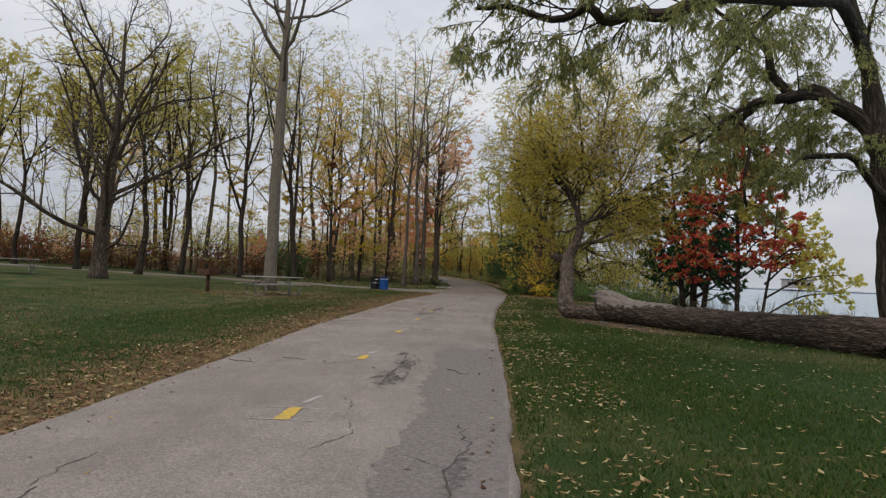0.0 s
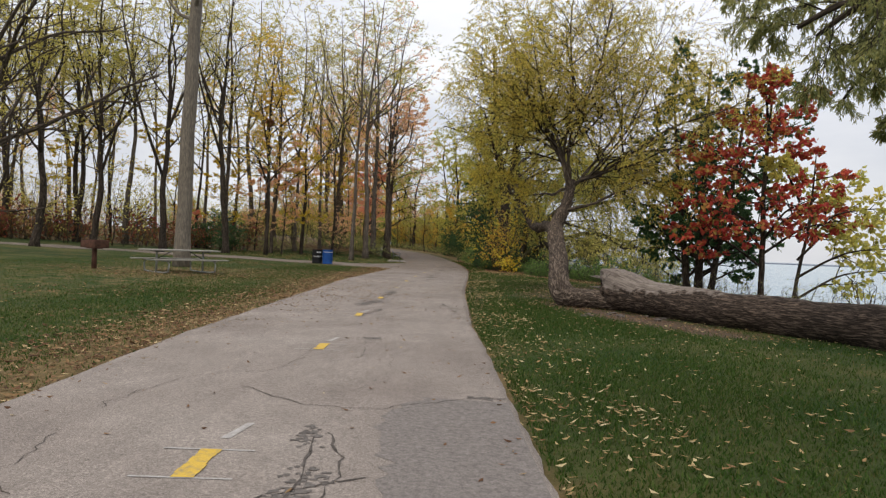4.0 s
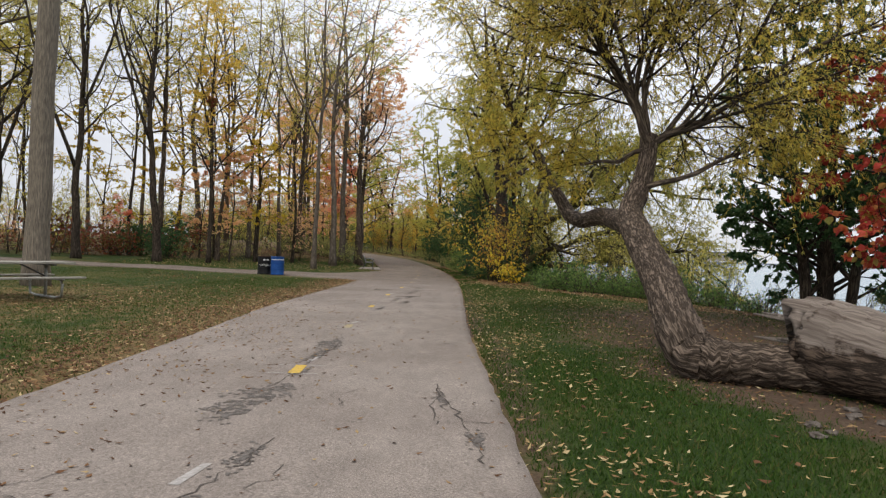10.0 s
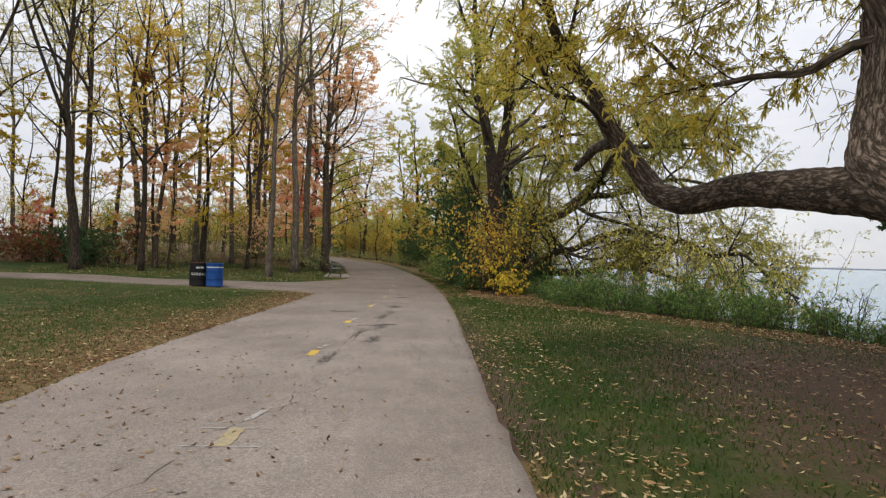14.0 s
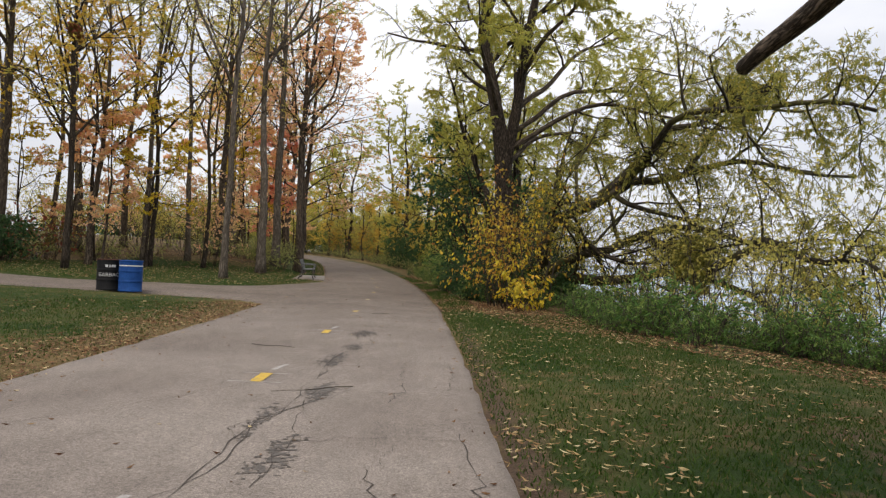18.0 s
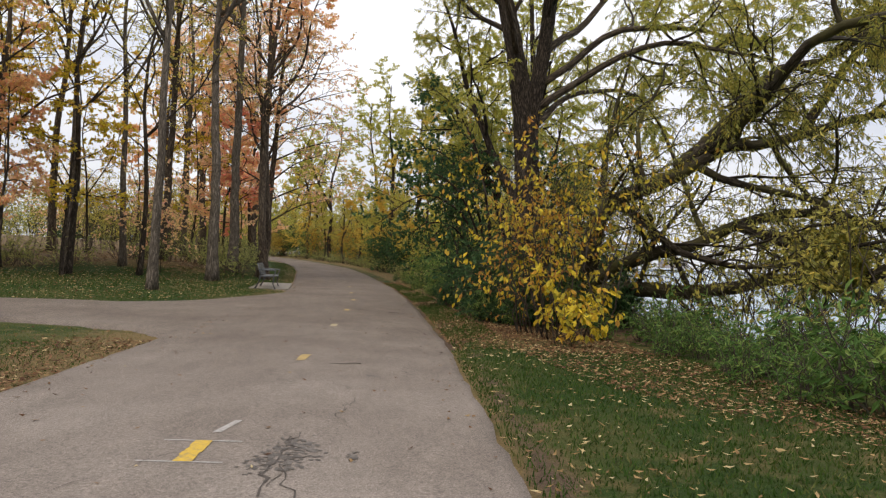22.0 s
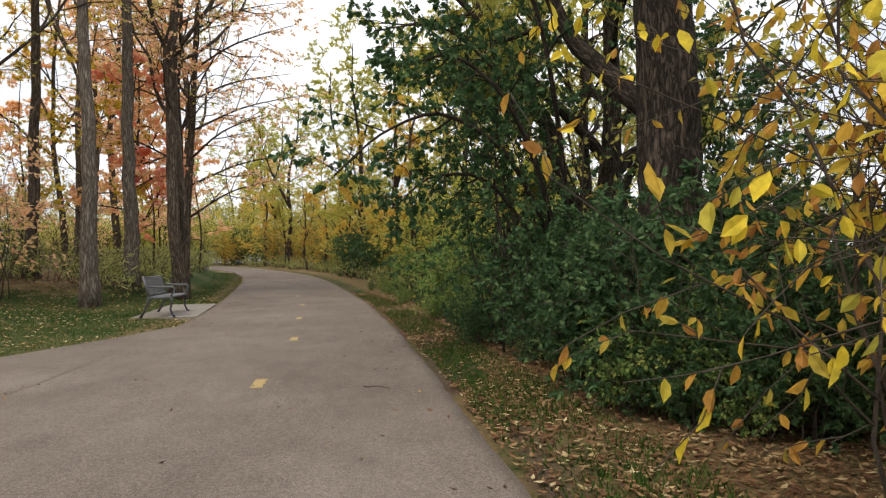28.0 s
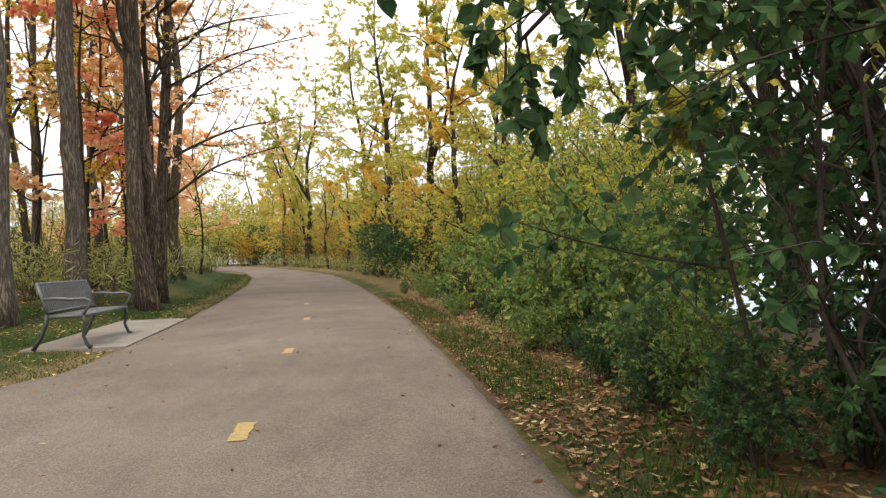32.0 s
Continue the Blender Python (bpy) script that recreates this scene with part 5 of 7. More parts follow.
for ring, share in enumerate((1.0, 0.75, 0.5, 0.25)):
    rim = v[64 * ring:64 * ring + 64]
    rim += np.array([-0.45, 0.78, 0.0]) * share * (ragged + 0.34 * np.clip(rim[:, 2:3] - 0.45, 0, 1))
t.boles[0].v = [v]
log = thing("fallen_log", placed(*base), "long fallen willow trunk with cracked grey-brown bark on the grass", "log")
log_trunk = part("trunk", t.boles[0], BARK_LOG, log)
# the bark has come away along the top near the broken end
rings_of = v.reshape(-1, 64, 3)
crest = (rings_of[..., 2] - rings_of[..., 2].mean(1, keepdims=True)) / 0.34
along = np.arange(len(rings_of))[:, None] / 46
worn = np.clip(0.42 + 0.55 * (crest - 0.15) - 0.75 * np.clip(along - 0.35, 0, 9), 0, 0.62)
worn_attr = log_trunk.data.attributes.new("worn", "FLOAT", "POINT")
worn_attr.data.foreach_set("value", worn.astype(np.float32).ravel())
for i in range(16):
    splinters = Build()
    a = RNG.uniform(0, 6.28)
    p = np.array(rel(base, [(5.5, 20.1, 0.42)])[0]) + np.array([0, 0, 0.1])
    o = np.array([0.24 * np.cos(a), 0.1 * np.cos(a), 0.28 * np.sin(a)])
    e = p + o + np.array([-0.22, 0.3, 0.05]) * RNG.uniform(0.3, 1.0)
    splinters.tube([p + o * 0.8 + np.array([0.25, -0.35, 0]), e], [0.055, 0.008], 5)
    part("splinter", splinters, WOOD_BARE, log, "splinter of bare wood at the broken end")
for i in range(22):
    roots = Build()
    p = np.array(rel(base, [(9.7 + RNG.uniform(-0.6, 0.7), 13.0 + RNG.uniform(-0.7, 0.6), 0.2)])[0])
    tip = p + np.array([RNG.normal(0, 0.5), RNG.normal(0, 0.5), RNG.uniform(-0.25, 0.25)])
    roots.tube([p, (p + tip) / 2 + RNG.normal(0, 0.08, 3), tip], [0.11, 0.07, 0.02], 6)
    part("root", roots, BARK_DARK, log, "crooked dark root")

# the old willow that overhangs the start of the path
base = (10.0, 13.7)
t = Tree(45)
q, r = t.bole(rel(base, [(10.1, 13.8, -0.2), (9.85, 13.6, 0.6), (9.78, 13.6, 2.0), (9.63, 13.6, 3.2), (9.4, 13.6, 3.85), (9.3, 13.5, 4.8), (9.0, 13.4, 5.6), (8.7, 13.5, 7.0), (8.3, 13.8, 8.8)]), [0.42, 0.34, 0.30, 0.27, 0.22, 0.15, 0.13, 0.09, 0.03], 20, 1.3)
THIN = {"levels": [(8, 0.12, 50, 0.34, 6, 0.16, 0.02), (6, 0.15, 44, 0.5, 5, 0.15, -0.06), (7, 0.15, 40, 0.7, 4, 0.12, -0.22)], "leaves": 17, "hang": -0.9}
for pts, rr in (([(9.45, 13.6, 3.75), (8.95, 13.6, 4.37), (8.38, 13.6, 4.6), (7.95, 13.6, 4.54), (7.43, 13.6, 4.31), (6.95, 13.6, 4.05), (6.5, 13.8, 3.7)], 0.19), ([(9.6, 13.4, 2.6), (8.8, 13.0, 3.3), (8.2, 12.8, 3.4), (7.6, 12.8, 3.0)], 0.09),
                ([(8.0, 13.55, 4.5), (7.56, 13.4, 4.96), (7.39, 13.4, 5.47), (6.95, 13.4, 5.78), (6.4, 13.4, 6.2)], 0.10), ([(8.6, 13.6, 4.5), (7.6, 13.1, 4.45), (7.0, 13.0, 4.1), (6.4, 13.0, 3.75), (6.0, 13.1, 3.6)], 0.09),
                ([(9.1, 13.4, 5.4), (8.0, 11.6, 5.4), (6.4, 9.6, 4.75), (5.3, 8.7, 4.3), (4.72, 8.5, 4.05), (4.36, 8.5, 4.0), (4.05, 8.5, 4.14), (3.8, 8.5, 4.05), (3.3, 8.5, 4.09), (2.76, 8.5, 4.22)], 0.12), ([(8.8, 13.5, 6.6), (8.3, 15.5, 6.9), (7.9, 17.5, 6.5), (7.7, 19.0, 5.6)], 0.11),
                ([(9.4, 13.6, 3.9), (9.4, 15.0, 4.7), (9.2, 16.8, 4.8), (9.0, 18.2, 4.0)], 0.11), ([(6.9, 13.0, 4.05), (7.12, 13.0, 3.65), (7.08, 13.0, 3.03), (7.16, 13.1, 2.5)], 0.04)):
    q1, r1 = t.bole(rel(base, pts), np.linspace(rr, 0.025, len(pts)), 10, 1.0, 0.05)
    reach = np.linalg.norm(np.diff(q1, axis=0), axis=1).sum()
    t.fork(q1, r1, 0, {**THIN, "thick": 0.011, "levels": [(int(5 + 2.2 * reach), 0.12, 55, min(0.4, 1.25 / reach), 6, 0.16, 0.0)] + THIN["levels"][1:]})
t.fork(q[20:], r[20:], 0, THIN)
plant(t, placed(*base), "overhanging_willow", "old willow with dark crooked limbs and drooping sparse leaves", BARK_DARK, LEAF_GREYGREEN, 0.085, 0.18)

# dark green tree and red maple on the bank
base = (9.46, 27.4)
t = Tree(47)
for dx, dy, h, rr in ((-0.25, 0.1, 6.6, 0.13), (0.05, 0.0, 7.8, 0.15), (0.35, -0.2, 7.0, 0.12), (0.15, 0.4, 6.4, 0.10)):
    q, r = t.bole([(dx, dy, -0.15), (dx * 1.4, dy * 1.4, 1.2), (dx * 2.4, dy * 2.2, 3.2), (dx * 3.6, dy * 3, h)], [rr, rr * 0.85, rr * 0.6, 0.03], 10, 1.3)
    t.fork(q, r, 0, {"levels": [(13, 0.16, 62, 0.34, 6, 0.12, 0.01), (6, 0.2, 45, 0.45, 4, 0.14, 0.0), (4, 0.2, 45, 0.5, 3, 0.15, -0.05)], "leaves": 26, "hang": -0.4})
plant(t, placed(*base), "dark_green_tree", "dense dark green many-stemmed tree on the lake bank", BARK_DARK, LEAF_DARK, 0.115, 0.6, stems=4)
base = (10.3, 24.6)
t = Tree(49)
q, r = t.bole([(0, 0, -0.2), (0.0, 0, 1.5), (-0.05, 0, 3.4), (0.1, 0.1, 5.4), (0.2, 0.1, 7.0)], [0.085, 0.08, 0.065, 0.04, 0.015], 10, 1.3)
for d, h in (((-2.4, -0.6), 2.1), ((-1.8, -1.6), 2.6), ((-2.2, 0.4), 3.1), ((1.8, -0.8), 2.5), ((2.2, 0.5), 3.0), ((-1.6, -1.2), 3.9), ((0.3, -2.0), 2.9), ((1.5, -1.2), 3.7), ((-2.1, 0.1), 4.5), ((-0.6, -1.5), 4.8), ((1.3, 0.4), 4.6), ((-0.8, 0.6), 5.6), ((0.8, -0.9), 5.7), ((0.3, 0.3), 6.8), ((-0.4, -0.5), 6.4)):
    q1, r1 = t.bole([(0.0, 0, h - 1.0), (d[0] * 0.5, d[1] * 0.5, h - 0.2), (d[0], d[1], h)], [0.04, 0.026, 0.01], 7, 1.0)
    t.fork(q1, r1, 0, {"levels": [(8, 0.15, 50, 0.45, 5, 0.1, 0.0), (5, 0.2, 45, 0.5, 3, 0.14, 0.0)], "leaves": 10, "hang": -0.4, "flat": 0.2})
plant(t, placed(*base), "red_maple", "slender maple with bright red autumn leaves on the bank", BARK_DARK, LEAF_RED, 0.125, 0.8, fine=True)
t = Tree(50)
q, r = t.bole([(0, 0, -0.2), (0.1, -0.1, 1.2), (0.3, -0.3, 2.6), (0.4, -0.3, 4.6)], [0.06, 0.05, 0.04, 0.015], 8, 1.3)
for d, h in (((2.4, -1.0), 2.1), ((2.0, 0.6), 2.6), ((1.5, -1.5), 3.1), ((-0.8, -0.8), 4.2), ((1.6, 0.2), 3.8), ((2.6, -0.3), 1.5)):
    q1, r1 = t.bole([(0.1, -0.1, h - 0.9), (d[0] * 0.5, d[1] * 0.5, h - 0.1), (d[0], d[1], h)], [0.04, 0.025, 0.01], 7, 1.0)
    t.fork(q1, r1, 0, {"levels": [(8, 0.2, 50, 0.4, 5, 0.1, 0.0), (5, 0.2, 45, 0.5, 3, 0.14, 0.0)], "leaves": 8, "hang": -0.3})
plant(t, placed(10.9, 24.2), "yellow_green_maple", "slender maple with yellow-green leaves reaching over the lake", BARK_DARK, LEAF_OLIVE, 0.15, 0.75)

# the great willow beside the path, with low limbs out over the bank
base = (3.85, 45.6)
t = Tree(51)
q, r = t.bole(rel(base, [(3.85, 45.6, -0.2), (3.85, 45.6, 1.4), (3.87, 45.6, 2.8), (3.72, 45.6, 4.4), (3.5, 45.6, 5.7), (3.2, 45.7, 7.0), (3.0, 46.0, 9.5), (2.8, 46.2, 12.5)]), [0.36, 0.31, 0.29, 0.235, 0.2, 0.17, 0.11, 0.03], 32, 1.35, 0, 0.03, 12)
t.fork(q[15:], r[15:], 0, {**WEEP, "levels": [(12, 0.1, 56, 0.5, 7, 0.13, 0.03)] + WEEP["levels"][1:]})
q1, r1 = t.bole(rel(base, [(3.82, 45.6, 3.4), (3.93, 45.6, 4.5), (4.11, 45.6, 5.6), (4.25, 45.6, 7.0), (4.6, 45.4, 9.5), (4.9, 45.2, 12)]), [0.2, 0.18, 0.165, 0.15, 0.1, 0.03], 28, 1.0, 0, 0.025, 12)
t.fork(q1[8:], r1[8:], 0, WEEP)
for pts, rr in (([(3.8, 45.8, 2.4), (3.4, 46.6, 3.2), (3.06, 47.0, 3.9), (2.76, 47.0, 5.0), (2.3, 47.0, 5.9), (2.0, 47.0, 7.4)], 0.12), ([(3.95, 45.6, 4.4), (5.2, 45.0, 5.3), (6.8, 44.4, 5.7), (8.2, 43.8, 5.1)], 0.09),
                ([(4.1, 45.6, 5.6), (5.2, 46.7, 6.8), (6.6, 47.5, 8.2), (7.6, 47.9, 8.6)], 0.10), ([(4.0, 45.6, 4.9), (5.4, 45.5, 6.0), (7.0, 45.3, 6.4), (8.4, 45.0, 5.6)], 0.09), ([(3.9, 45.7, 4.0), (4.8, 46.4, 4.9), (6.0, 47.0, 5.4), (7.2, 47.4, 5.0)], 0.08), ([(3.55, 45.6, 5.5), (3.0, 44.0, 6.6), (2.7, 42.6, 7.2), (2.5, 41.4, 6.8)], 0.08), ([(4.2, 45.6, 6.6), (4.9, 43.6, 7.6), (5.5, 42.0, 8.0)], 0.08)):
    q1, r1 = t.bole(rel(base, pts), np.linspace(rr, 0.03, len(pts)), 10, 1.0, 0.07)
    t.fork(q1[4:], r1[4:], 0, WEEP)
plant(t, placed(4.05, 46.0, scale=1.05), "great_willow", "tall old willow with dark trunk and drooping green-yellow leaves", BARK_OLD, LEAF_WILLOW_GREEN, 0.105, 0.2, stems=2, twig_mat=BARK_DARK)
base = (4.9, 45.1)
t = Tree(53)
LOW = {"levels": [(13, 0.1, 62, 0.38, 7, 0.2, 0.03), (9, 0.12, 48, 0.55, 5, 0.18, -0.04), (6, 0.12, 42, 0.65, 4, 0.15, -0.12)], "leaves": 17, "hang": -0.7, "sides": (5, 3, 3)}
for pts, rr in (([(4.9, 45.2, -0.2), (4.95, 44.6, 0.9), (5.1, 43.9, 2.0), (6.0, 43.2, 2.86), (7.03, 43.0, 3.31), (8.39, 42.8, 3.68), (10.16, 42.6, 4.02), (12.5, 42.0, 3.7)], 0.21), ([(4.9, 45.0, 0.1), (4.8, 44.2, 0.75), (6.1, 43.2, 1.43), (7.38, 43.0, 1.99), (9.0, 42.6, 2.3), (10.6, 41.8, 1.7), (11.5, 41.0, 0.4)], 0.15),
                ([(4.9, 44.9, 0.0), (4.9, 43.9, 0.5), (6.17, 43.1, 0.82), (8.46, 42.8, 1.0), (10.0, 42.2, 0.8), (10.8, 41.6, -0.6)], 0.18), ([(6.3, 43.1, 3.0), (7.02, 43.0, 3.7), (7.84, 43.0, 4.5), (8.25, 42.9, 4.9), (9.2, 42.6, 5.3), (10.6, 42.0, 5.9)], 0.12),
                ([(8.3, 40.8, 1.1), (9.0, 39.6, 1.9), (9.4, 38.6, 1.5), (10.2, 37.8, 1.4), (11.2, 36.8, 0.4)], 0.09), ([(6.9, 43.0, 3.3), (7.3, 40.6, 4.6), (8.4, 38.4, 4.6), (9.4, 36.4, 4.0)], 0.09), ([(8.5, 42.8, 3.7), (9.4, 42.9, 5.2), (10.6, 43.0, 6.2)], 0.09),
                ([(7.4, 43.0, 2.0), (8.0, 41.8, 1.7), (8.3, 40.8, 1.1)], 0.10)):
    q1, r1 = t.bole(rel(base, pts), np.linspace(rr * 1.15, 0.035, len(pts)), 20, 1.0, 0.10, 0.012)
    t.fork(q1[3:], r1[3:], 0, LOW)
plant(t, placed(*base), "sprawling_willow", "sprawling willow with low mossy limbs over the water", BARK_MOSS, LEAF_SHORE, 0.11, 0.2, stems=0)
base = (4.65, 50.0)
t = Tree(55)
for pts, rr in (([(4.6, 50.0, -0.2), (4.63, 50.0, 0.9), (4.73, 50.0, 1.8), (4.84, 50.0, 2.73), (4.89, 50.0, 4.1), (4.8, 50.1, 6.5), (4.6, 50.2, 10)], 0.30), ([(4.62, 50.0, 1.0), (4.35, 50.0, 1.61), (3.98, 50.0, 2.48), (3.84, 50.0, 3.22), (3.42, 50.0, 3.69), (3.0, 50.0, 4.3), (2.6, 50.2, 5.6)], 0.19), ([(4.84, 50.0, 2.4), (5.07, 50.0, 2.66), (5.42, 50.0, 2.86), (5.78, 50.0, 3.12), (6.3, 50.0, 3.4)], 0.12)):
    q1, r1 = t.bole(rel(base, pts), np.linspace(rr, 0.04, len(pts)), 28, 1.2 if rr > 0.25 else 1.0, 0, 0.022, 12)
    t.fork(q1[8:], r1[8:], 0, WEEP)
twin = plant(t, placed(*base), "twin_stemmed_tree", "twin-stemmed tree with furrowed bark above dark shrubs", BARK_OLD, LEAF_WILLOW_GREEN, 0.14, 0.22)
copy_thing(twin, placed(5.6, 53.4, 150) @ Matrix.Scale(0.85, 4))

# ---------------------------------------------------------------- shrubs and undergrowth
def shrub(seed, height, spread, stems, leaves, fine=True, branches=8, low=0.06, hang=-0.3):
    """Arching stems from one root; without fine twigs the leaves sit on the branches."""
    t = Tree(seed)
    stalk = Build()
    levels = [(branches, low, 58, 0.40 if height < 4 else 0.30, 3, 0.14, 0.0)] + ([(4, 0.15, 45, 0.55, 2, 0.15, -0.05)] if fine else [])
    for i in range(stems):
        a = t.rng.uniform(0, 6.28)
        d = t.rng.uniform(0.15, 1.0) * spread
        p = np.array([np.cos(a) * d * 0.35, np.sin(a) * d * 0.35, -0.1])
        e = np.array([np.cos(a) * d, np.sin(a) * d, height * t.rng.uniform(0.5, 1.0)])
        q = np.array([p, p * 0.5 + e * 0.5 + np.array([0, 0, 0.12 * height]), e])
        k = np.linspace(0, 2, 7)
        q = np.stack([np.interp(k, [0, 1, 2], q[:, j]) for j in range(3)], 1)
        q[1:-1] += t.rng.normal(0, 0.03 * height, (5, 3))
        r = np.linspace(0.008 + 0.0022 * height, 0.004, 7)
        stalk.tube(q, r, 4)
        t.fork(q, r, 0, {"levels": levels, "leaves": leaves, "hang": hang, "sides": (3, 3, 3)})
    t.boles.append(stalk)
    return t


def grow_shrub(t, m, name, label, leaf_mat, size, wide, group="", fine=False):
    ob = thing(name, m, label, "shrub", group)
    part("stem_mass", t.boles[0], TWIG, ob)["kind"] = "stuff"
    part("twig_mass", t.limbs, TWIG, ob)["kind"] = "stuff"
    c = part("foliage", t.leaves(size, wide, fine), leaf_mat, ob, smooth=False)
    c["kind"] = "stuff"
    return ob


big = grow_shrub(shrub(61, 4.5, 1.75, 13, 14, True, 9, 0.10), placed(3.1, 47.8), "dark_green_shrub", "tall dense dark green shrub reaching over the path", LEAF_DARK, 0.078, 0.62, "dark shrubs", True)
copy_thing(big, placed(5.2, 47.2, 130) @ Matrix.Scale(0.85, 4))
base = (3.4, 47.9)
t = Tree(82)
for pts, rr in (([(3.4, 47.9, -0.2), (3.3, 47.8, 1.4), (2.7, 47.4, 2.4), (1.9, 47.2, 2.8), (1.25, 47.1, 2.5), (0.75, 47.0, 2.02)], 0.045), ([(3.4, 48.0, -0.1), (3.2, 47.8, 1.2), (2.5, 47.6, 2.1), (1.8, 47.6, 2.1), (1.4, 47.6, 1.7)], 0.035),
                ([(3.5, 48.0, -0.1), (3.3, 48.0, 2.0), (2.8, 48.0, 3.4), (2.0, 47.8, 4.0), (1.2, 47.6, 3.8)], 0.045), ([(3.4, 47.7, -0.1), (3.2, 47.2, 1.6), (2.6, 46.6, 2.8), (2.0, 46.4, 3.2), (1.5, 46.3, 3.0)], 0.04), ([(3.5, 47.8, -0.1), (3.4, 47.4, 2.2), (3.0, 46.8, 3.8), (2.4, 46.6, 4.8), (1.8, 46.6, 5.2)], 0.045)):
    q1, r1 = t.bole(rel(base, pts), np.linspace(rr, 0.008, len(pts)), 7, 1.2)
    t.fork(q1[5:], r1[5:], 0, {"levels": [(11, 0.1, 50, 0.30, 4, 0.15, 0.0), (5, 0.15, 45, 0.5, 3, 0.15, -0.05)], "leaves": 13, "hang": -0.4, "sides": (4, 3, 3)})
plant(t, placed(*base), "dark_green_shrub", "dark leafy boughs arching out over the path", BARK_DARK, LEAF_DARK, 0.078, 0.65, "dark shrubs", stems=5, fine=True)
low_dark = grow_shrub(shrub(73, 1.5, 0.95, 12, 15, True, 7), placed(3.5, 46.2), "dark_green_shrub", "low dense dark green shrub in the leaf litter", LEAF_DARK, 0.072, 0.5, "dark shrubs", True)
for x, y, s, a in ((3.35, 44.5, 0.95, 0), (3.05, 45.5, 0.85, 110), (4.2, 44.6, 1.0, 220), (3.3, 46.9, 1.0, 310), (3.9, 43.7, 0.8, 75), (3.3, 45.2, 0.55, 40), (4.0, 47.6, 1.0, 90), (4.6, 46.0, 0.9, 150), (3.2, 48.0, 0.7, 200), (4.4, 49.6, 1.2, 250), (4.1, 44.9, 0.6, 10), (3.2, 44.1, 0.42, 70), (3.7, 43.4, 0.5, 130), (4.3, 43.7, 0.6, 220), (2.9, 46.6, 0.4, 300), (2.9, 48.2, 0.45, 170), (3.7, 46.9, 1.0, 20), (4.4, 47.6, 1.1, 60), (4.5, 45.4, 1.2, 0), (5.0, 45.8, 1.1, 20), (5.6, 47.0, 1.2, 80), (5.4, 43.6, 0.7, 140)):
    copy_thing(low_dark, placed(x, y, a) @ Matrix.Scale(s, 4))
grow_shrub(shrub(62, 3.3, 1.85, 12, 3, True, 8, 0.2, -1.0), placed(4.1, 41.7), "yellow_leaved_shrub", "arching shrub with large yellow autumn leaves", LEAF_YELLOW, 0.095, 0.5, "yellow shrubs", True)
grow_shrub(shrub(63, 1.2, 1.0, 5, 3, True, 8, 0.12, -1.0), placed(3.85, 41.0, 80), "yellow_leaved_shrub", "low arching shrub with large bright yellow leaves", LEAF_YELLOW, 0.12, 0.5, "yellow shrubs", True)
grow_shrub(shrub(64, 3.6, 0.9, 10, 4, True, 8, 0.1, -0.9), placed(3.5, 42.2, 10), "rusty_shrub", "shrub with rust and yellow leaves under the willow", LEAF_AMBER, 0.10, 0.42, fine=True)
lime = grow_shrub(shrub(74, 3.0, 1.6, 11, 8, True, 8, 0.12), placed(3.6, 54.4), "yellow_green_shrub", "airy yellow-green shrub beside the path", LEAF_LIME, 0.085, 0.5, "yellow-green shrubs")
for x, y, s, a in ((3.4, 57.6, 1.1, 50), (2.9, 60.6, 1.0, 120), (4.6, 56.2, 1.4, 200), (1.9, 66.0, 0.8, 20), (2.6, 71, 1.4, 90), (-0.4, 79, 1.2, 10), (4.6, 61.5, 1.5, 140), (2.4, 65, 1.4, 300)):
    copy_thing(lime, placed(x, y, a) @ Matrix.Scale(s, 4))
green = grow_shrub(shrub(65, 1.5, 0.9, 13, 6), placed(2.75, 52.6), "green_shrub", "leafy green shrub at the edge of the path", LEAF_GREEN, 0.09, 0.6, "green shrubs")
for x, y, s, a in ((2.9, 50.9, 0.7, 50), (2.5, 51.9, 0.6, 20), (2.45, 53.6, 0.7, 220), (3.3, 52.0, 1.2, 310), (2.6, 49.6, 0.5, 70), (2.6, 55.2, 1.0, 90), (2.3, 57.7, 1.0, 140), (3.5, 54.6, 1.2, 200), (3.6, 57.0, 1.3, 250), (3.3, 44.0, 0.4, 10), (4.0, 53.0, 1.1, 300), (3.1, 44.9, 0.45, 80), (3.8, 44.2, 0.6, 300), (3.0, 44.3, 0.5, 20), (3.4, 44.7, 0.6, 140), (3.7, 45.1, 0.65, 260), (3.25, 45.4, 0.5, 200), (4.2, 44.9, 0.7, 110), (4.3, 43.4, 0.6, 30)):
    copy_thing(green, placed(x, y, a) @ Matrix.Scale(s, 4))
dark_low = grow_shrub(shrub(66, 2.2, 1.3, 14, 8, True, 7), placed(1.2, 70.0), "dark_bush", "rounded dark green bush at the bend of the path", LEAF_DARK, 0.13, 0.6, "dark bushes")
for x, y, s in ((0.2, 73.0, 1.1), (-0.4, 76.5, 1.2), (2.6, 66.5, 0.9), (-12.5, 106, 1.6), (-14.5, 51.6, 0.9), (-17.6, 54, 0.9)):
    copy_thing(dark_low, placed(x, y, 60 * x) @ Matrix.Scale(s, 4))
